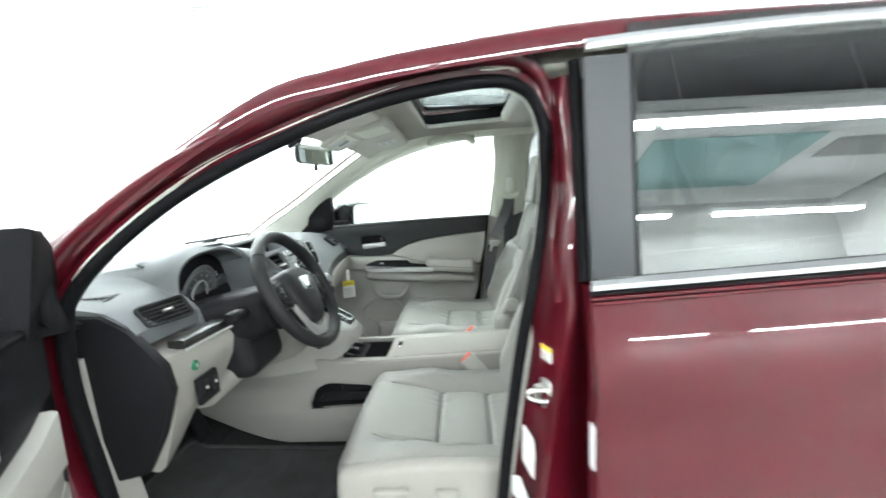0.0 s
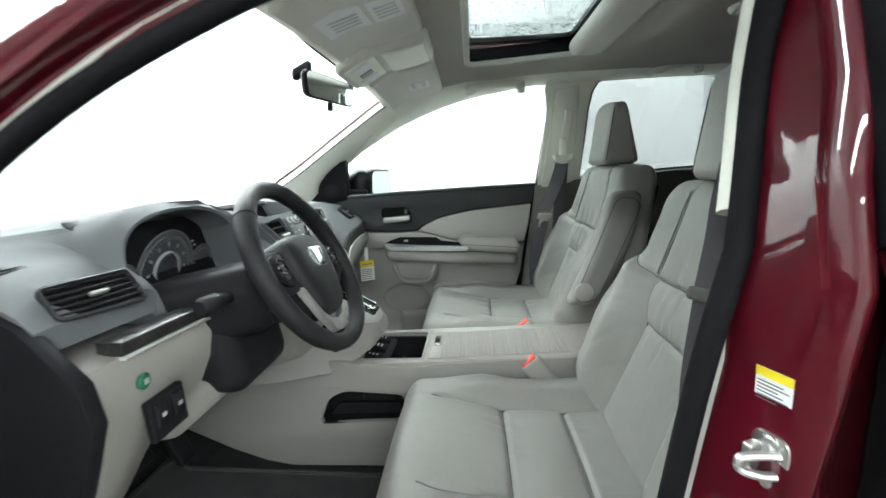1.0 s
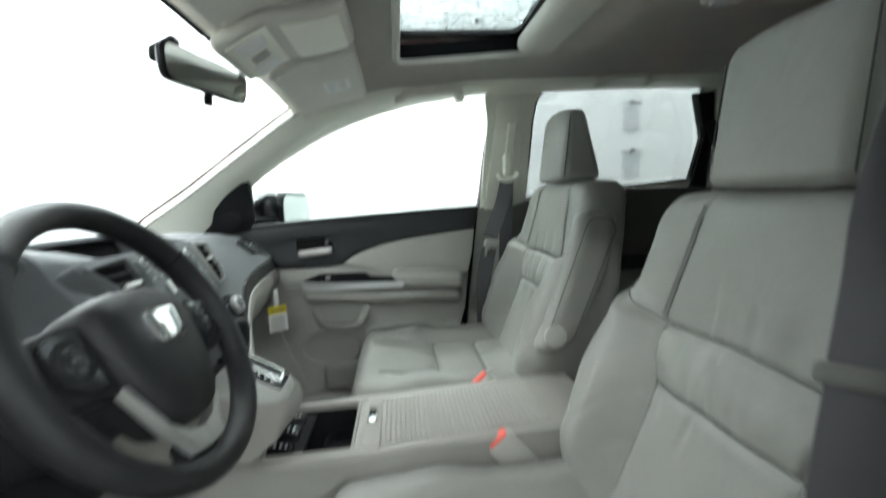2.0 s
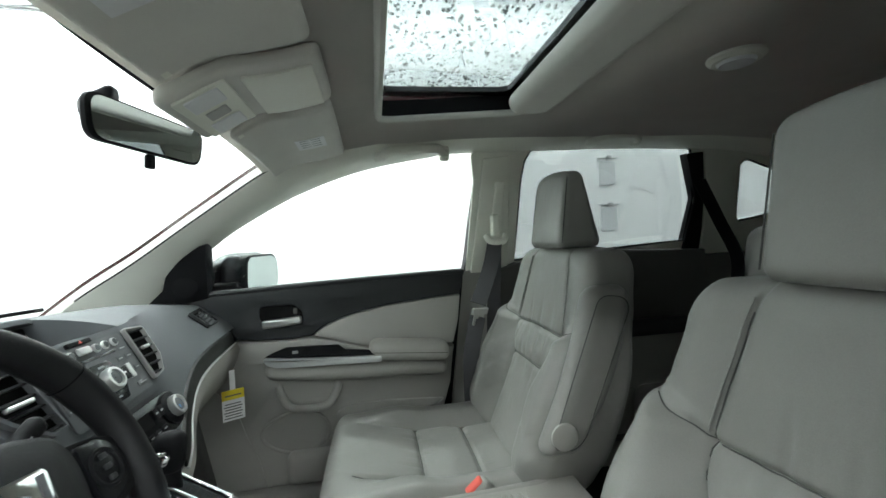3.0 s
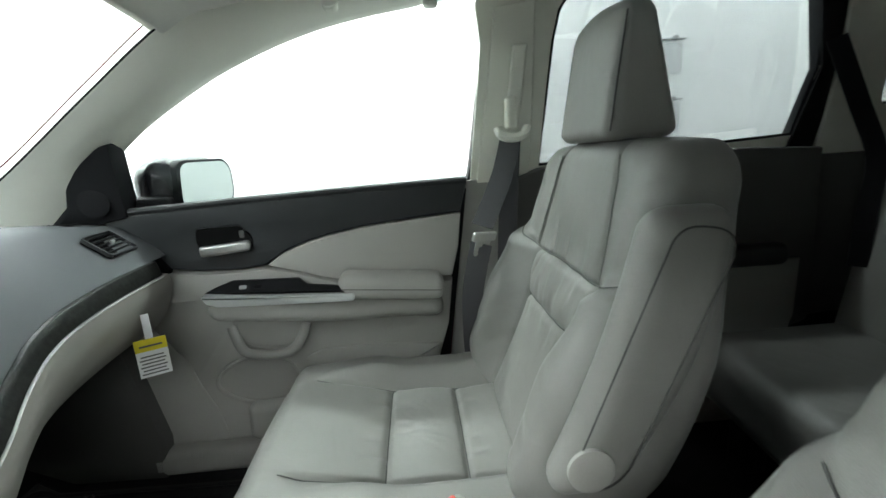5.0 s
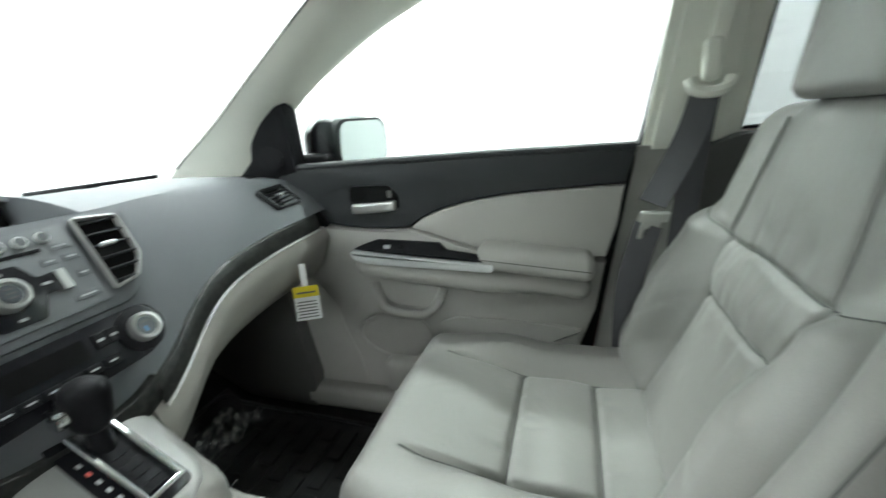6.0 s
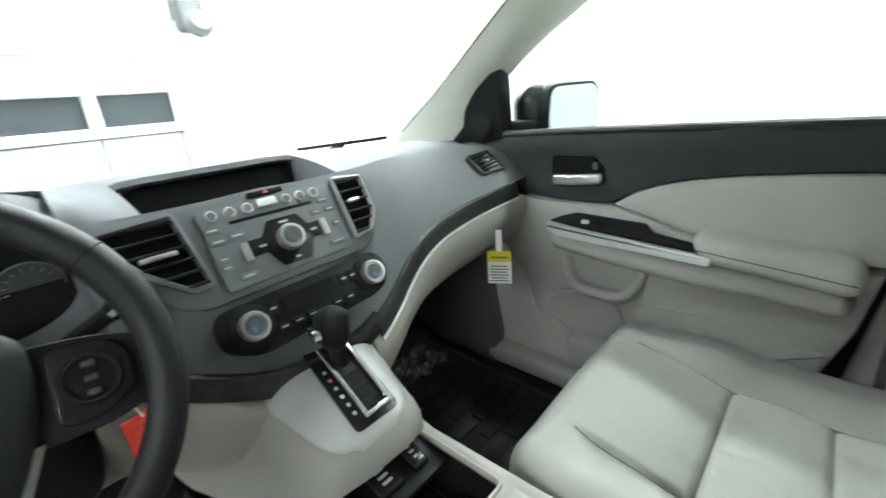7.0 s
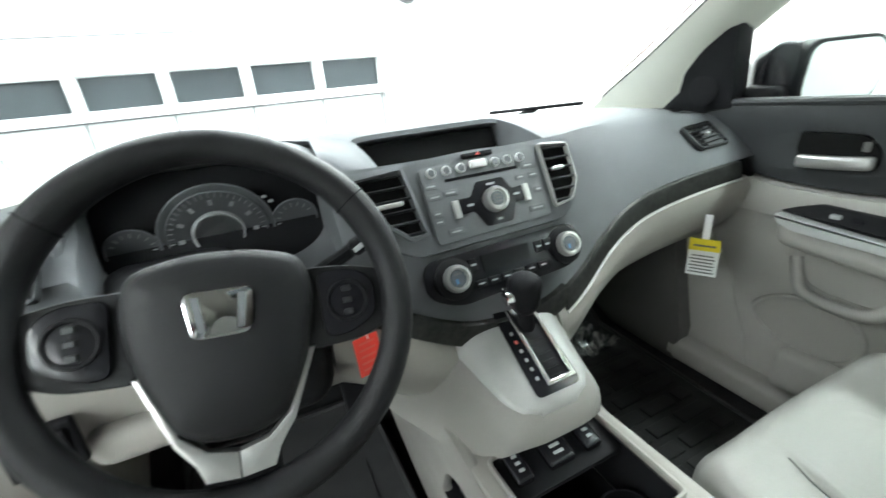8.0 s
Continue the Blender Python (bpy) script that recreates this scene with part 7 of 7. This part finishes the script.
# ==== gear lever pedestal ====
def pedestal():
    d = thing("gear_pedestal", "silver and pale grey gear selector pedestal", "gear selector")

    def top(x):
        return spline([(-0.30, 0.888), (-0.20, 0.886), (-0.12, 0.880), (-0.085, 0.868), (-0.03, 0.836), (0.022, 0.806), (0.034, 0.798), (0.042, 0.789), (0.049, 0.776), (0.052, 0.764)], x)

    def wide(x):
        return spline([(-0.30, 0.185), (-0.20, 0.168), (-0.14, 0.142), (-0.08, 0.106), (0.0, 0.089), (0.024, 0.084), (0.037, 0.074), (0.045, 0.060), (0.050, 0.044), (0.052, 0.030)], x)

    def base(x):
        return spline([(-0.30, 0.19), (-0.20, 0.178), (-0.10, 0.138), (-0.02, 0.106), (0.024, 0.088), (0.037, 0.076), (0.045, 0.062), (0.050, 0.045), (0.052, 0.030)], x), lerp([(-0.06, 0.690), (-0.02, 0.708), (0.02, 0.734), (0.052, 0.758)], x)

    def skin(x, a, out=0.0):
        """A point of the rounded body; a from 0 to pi over the top."""
        w, t, (lw, zb) = wide(x), top(x), base(x)
        ca, sa = math.cos(a), max(0.0, math.sin(a))
        lift = sa ** 0.42
        half_wide = (lw + (w - lw) * lift + out) * abs(ca) ** 0.62
        return Vector((x, -0.010 - math.copysign(half_wide, ca), zb + (t + out - zb) * lift))
    xs = [-0.30, -0.24, -0.20, -0.16, -0.12, -0.10, -0.085, -0.06, -0.03, 0.0, 0.014, 0.026, 0.033, 0.038, 0.042, 0.0455, 0.048, 0.050, 0.0512, 0.052]
    part("pedestal_body", loft([[skin(x, math.pi * k / 36) for k in range(37)] for x in xs]), CONSOLE, d, "pale grey pedestal body", 60)
    # silver top: a shield that narrows towards the console
    rings = []
    for k in range(25):
        x = -0.175 + 0.213 * k / 24
        w = spline([(-0.175, 0.150), (-0.14, 0.128), (-0.08, 0.092), (-0.02, 0.075), (0.010, 0.066), (0.026, 0.055), (0.034, 0.044), (0.038, 0.030)], x)
        row = []
        for j in range(17):
            y = w * (j / 8 - 1)
            c = min(0.999, abs(y) / wide(x)) ** (1 / 0.62)
            lw, zb = base(x)
            row.append(Vector((x, -0.010 + y, zb + (top(x) - zb) * math.sqrt(1 - c * c) ** 0.42 + 0.0065)))
        row = [row[0] + Vector((0, -0.001, -0.010))] + row + [row[-1] + Vector((0, 0.001, -0.010))]
        rings.append(row)
    rings.append([p + Vector((0.002, 0, -0.010)) for p in rings[-1]])
    part("pedestal_top", loft(rings, closed=False), SATIN, d, "satin silver pedestal top", 60)
    sl = math.atan2(0.868 - 0.803, 0.107)
    G = Matrix.Translation((-0.034, -0.001, 0.8495)) @ Matrix.Rotation(sl, 4, "Y")
    plate = rounded([(-0.076, -0.034), (0.074, -0.036), (0.074, 0.036), (-0.076, 0.032)], 0.010)
    bm = slab(plate, 0.0, -0.004, 0.001)
    FL = G @ Matrix.Rotation(radians(90), 4, "X")
    gate = part("gate_plate", moved(bm, FL), GLOSS, d, "gloss black gate plate")
    for y, x0, x1 in ((-0.014, -0.056, 0.062), (0.026, -0.056, 0.062)):
        part("gate_rail", moved(rbox((x1 - x0, 0.0065, 0.006), 0.002, (1, 1, 1), at=((x0 + x1) / 2, y, 0.006)), G), CHROME, gate, "chrome gate rail")
    part("gate_rail", moved(rbox((0.0065, 0.0465, 0.006), 0.002, (1, 1, 1), at=(0.062, 0.006, 0.006)), G), CHROME, gate, "chrome gate rail")
    part("gate_slot", moved(rbox((0.10, 0.026, 0.001), 0.0, (1, 1, 1), at=(0.005, 0.005, 0.0046)), G), BLACK, gate, smooth=0)
    for k in range(6):
        part("gate_step", moved(rbox((0.004, 0.020, 0.0014), 0.0, (1, 1, 1), at=(-0.002 + 0.011 * k, 0.005, 0.0055)), G), BLACK, gate, smooth=0)
        part("gate_mark", moved(rbox((0.005, 0.004, 0.0006), 0.0, (1, 1, 1), at=(-0.020 + 0.014 * k, -0.025, 0.0044)), G), BUCKLERED if k == 1 else PALE, gate, smooth=0)
    lever = part("lever", rod(smooth_path([(-0.052, 0.004, 0.850), (-0.056, 0.004, 0.885), (-0.058, 0.004, 0.905)], 3), 0.012, 12), BLACK, d, "black gear lever")
    def kn(p):
        h = (p.z + 0.034) / 0.068
        return Vector((-0.058 + p.x * (0.78 + 0.3 * h), 0.004 + p.y * (0.74 + 0.36 * h), 0.915 + p.z + 0.10 * p.x))
    part("gear_knob", rbox((0.052, 0.046, 0.068), 0.022, (4, 4, 5), kn), BLACK, lever, "black leather gear knob")
    part("lock_button", moved(merge(lathe([(0.010, 0.0), (0.010, 0.008), (0.007, 0.010), (0.0, 0.010)], 16), moved(rbox((0.022, 0.020, 0.006), 0.002, (1, 1, 1)), pose(-0.006, 0, 0.002))), pose(-0.056, -0.021, 0.918, 90, 0, 0)), CHROME, lever, "chrome lock button")


pedestal()


# ==== pedals ====
def pedals():
    p = thing("pedals", "black pedals in the driver's footwell", "pedals")
    for y, z, w in ((-0.33, 0.58, 0.11), (-0.20, 0.55, 0.055)):
        part("pedal", rbox((0.02, w, 0.07 if w > 0.1 else 0.14), 0.006, (1, 2, 2), lambda q: Vector((q.x + (q.z - 0.56) * -0.4, q.y, q.z)), (-0.48, y, z)), BLACK, p)
        part("arm", rod([(-0.49, y, z + 0.02), (-0.60, y, 0.72), (-0.78, y, 0.80)], 0.008, 6), STEEL, p)


pedals()


# ==== mirror, visors and overhead console ====
def inside_mirror():
    m = thing("inside_mirror", "black inside mirror on the windscreen", "mirror")
    out = rounded([(-0.118, 0.030), (0.118, 0.030), (0.110, -0.032), (-0.110, -0.032)], 0.022, 5)
    F = Matrix.Translation((-0.050, -0.005, 1.412)) @ Matrix.Rotation(radians(90 - 14), 4, "Z") @ Matrix.Rotation(radians(5), 4, "X")
    rings = [[Vector((x * s, y, z * s)) for x, z in out] for s, y in ((1.0, -0.001), (1.0, 0.006), (0.94, 0.014), (0.6, 0.026), (0.3, 0.030))]
    part("housing", moved(loft(rings), F), BLACK, m, "black mirror housing")
    part("mirror_glass", moved(slab([(x * 0.94, z * 0.90) for x, z in out], -0.0035, -0.0012, 0.0), F), MIRROR, m, "mirror glass", 0)
    part("tab", moved(rbox((0.016, 0.010, 0.022), 0.004, (1, 1, 1), at=(0, 0.004, -0.043)), F), BLACK, m, "dipping tab")
    part("stem", rod(smooth_path([(-0.085, -0.005, 1.418), (-0.110, -0.003, 1.440), (-0.115, 0, 1.465)], 4), 0.010, 8), BLACK, m, "black stem")
    part("foot", rbox((0.05, 0.03, 0.03), 0.010, (2, 1, 1), lambda p: Vector((p.x, p.y, p.z + (p.x + 0.12) * 0.45)), (-0.125, 0, 1.465)), BLACK, m, "black foot")


inside_mirror()


def visor(s):
    v = thing("sun_visor", "pale grey folded sun visor with a white label", "sun visor", "sun visors")
    def lie(p):
        return Vector((p.x, s * p.y, roof_z(p.x, p.y) - 0.020 + p.z + (p.x - 0.1) * 0.06))
    part("panel", rbox((0.190, 0.36, 0.022), 0.010, (8, 10, 2), lie, (0.112, 0.315, 0)), LINER, v, "pale grey visor panel")
    for x, y, w, h in ((0.140, 0.335, 0.066, 0.074),) if s > 0 else ((0.085, 0.330, 0.080, 0.104), (0.163, 0.330, 0.056, 0.104)):
        part("label", rbox((w, h, 0.0012), 0.0, (2, 2, 1), lie, (x, y, -0.0118)), WHITE, v, "white label", 0)
        for k in range(4):
            part("text_bar", rbox((w * 0.7, 0.004, 0.001), 0.0, (1, 1, 1), lie, (x, y - 0.030 + 0.016 * k, -0.0126)), PALE, v, smooth=0)
    part("clip", rbox((0.016, 0.020, 0.014), 0.004, (1, 1, 1), lie, (0.035, 0.150, -0.004)), PILLAR, v)


visor(1)
visor(-1)


def overhead_console():
    o = thing("overhead_console", "pale grey overhead console with map lights", "overhead console")
    def lie(p):
        return Vector((p.x, p.y, roof_z(p.x, p.y) - 0.018 + p.z + (p.x - 0.1) * 0.04))
    part("body", rbox((0.225, 0.185, 0.030), 0.012, (8, 6, 2), lie, (0.100, 0.0, 0)), LINER, o, "pale grey console body")
    part("lid", rbox((0.100, 0.160, 0.006), 0.002, (4, 4, 1), lie, (0.150, 0.0, -0.0165)), PILLAR, o, "pale lid")
    lt = part("light_plate", rbox((0.072, 0.165, 0.006), 0.002, (3, 4, 1), lie, (0.045, 0.0, -0.0165)), PILLAR, o, "pale map light plate")
    for y in (-0.052, 0.052):
        part("lens", rbox((0.046, 0.046, 0.005), 0.002, (1, 1, 1), lie, (0.045, y, -0.0195)), WHITE, lt, "clear map light lens")
    part("switch", rbox((0.030, 0.030, 0.006), 0.002, (1, 1, 1), lie, (0.045, 0.0, -0.0195)), DOORGREY, lt)


overhead_console()


def grab_handle(x0, x1, s, z=1.500):
    g = thing("grab_handle", "pale grey grab handle above the door", "grab handle", "grab handles")
    
    pts = [(x0, 0.560, z - 0.012), (x0 + 0.010, 0.540, z - 0.014), (x0 + 0.035, 0.528, z - 0.004), (x1 - 0.035, 0.528, z + 0.002), (x1 - 0.010, 0.540, z - 0.008), (x1, 0.560, z - 0.004)]
    part("bar", sweep(smooth_path([(x, s * y, zz) for x, y, zz in pts], 4), circle(0.017, 10, 0.011), (0, -s, 0.5)), PILLAR, g)
    for x in (x0, x1):
        part("foot", rbox((0.030, 0.030, 0.044), 0.009, (1, 1, 2), at=(x, s * 0.566, z - 0.006)), PILLAR, g)


grab_handle(0.305, 0.500, 1)
grab_handle(0.98, 1.14, 1, 1.536)
grab_handle(0.98, 1.14, -1, 1.536)


def dome_light():
    d = thing("dome_light", "small pale dome light in the headliner", "lamp")
    part("base", moved(lathe([(0.05, 0.0), (0.05, -0.006), (0.042, -0.012), (0.0, -0.012)], 28), pose(0.98, 0.0, 1.5525)), PILLAR, d)
    part("lens", moved(lathe([(0.034, 0.0), (0.030, -0.005), (0.0, -0.006)], 24), pose(0.98, 0.0, 1.5402)), WHITE, d)


dome_light()


# ==== wiper outside the windscreen ====
def wiper():
    w = thing("wiper", "black wiper at the foot of the windscreen", "wiper")
    pts = [Vector((-0.89, 0.47, 1.072)), Vector((-0.78, 0.59, 1.080)), Vector((-0.68, 0.68, 1.088))]
    part("blade", rod(smooth_path(pts, 5), 0.006, 6), RUBBER, w)
    part("arm", rod([pts[0] + Vector((-0.03, 0.1, -0.03)), pts[1] + Vector((-0.02, 0, -0.006))], 0.008, 6), BLACK, w)


wiper()
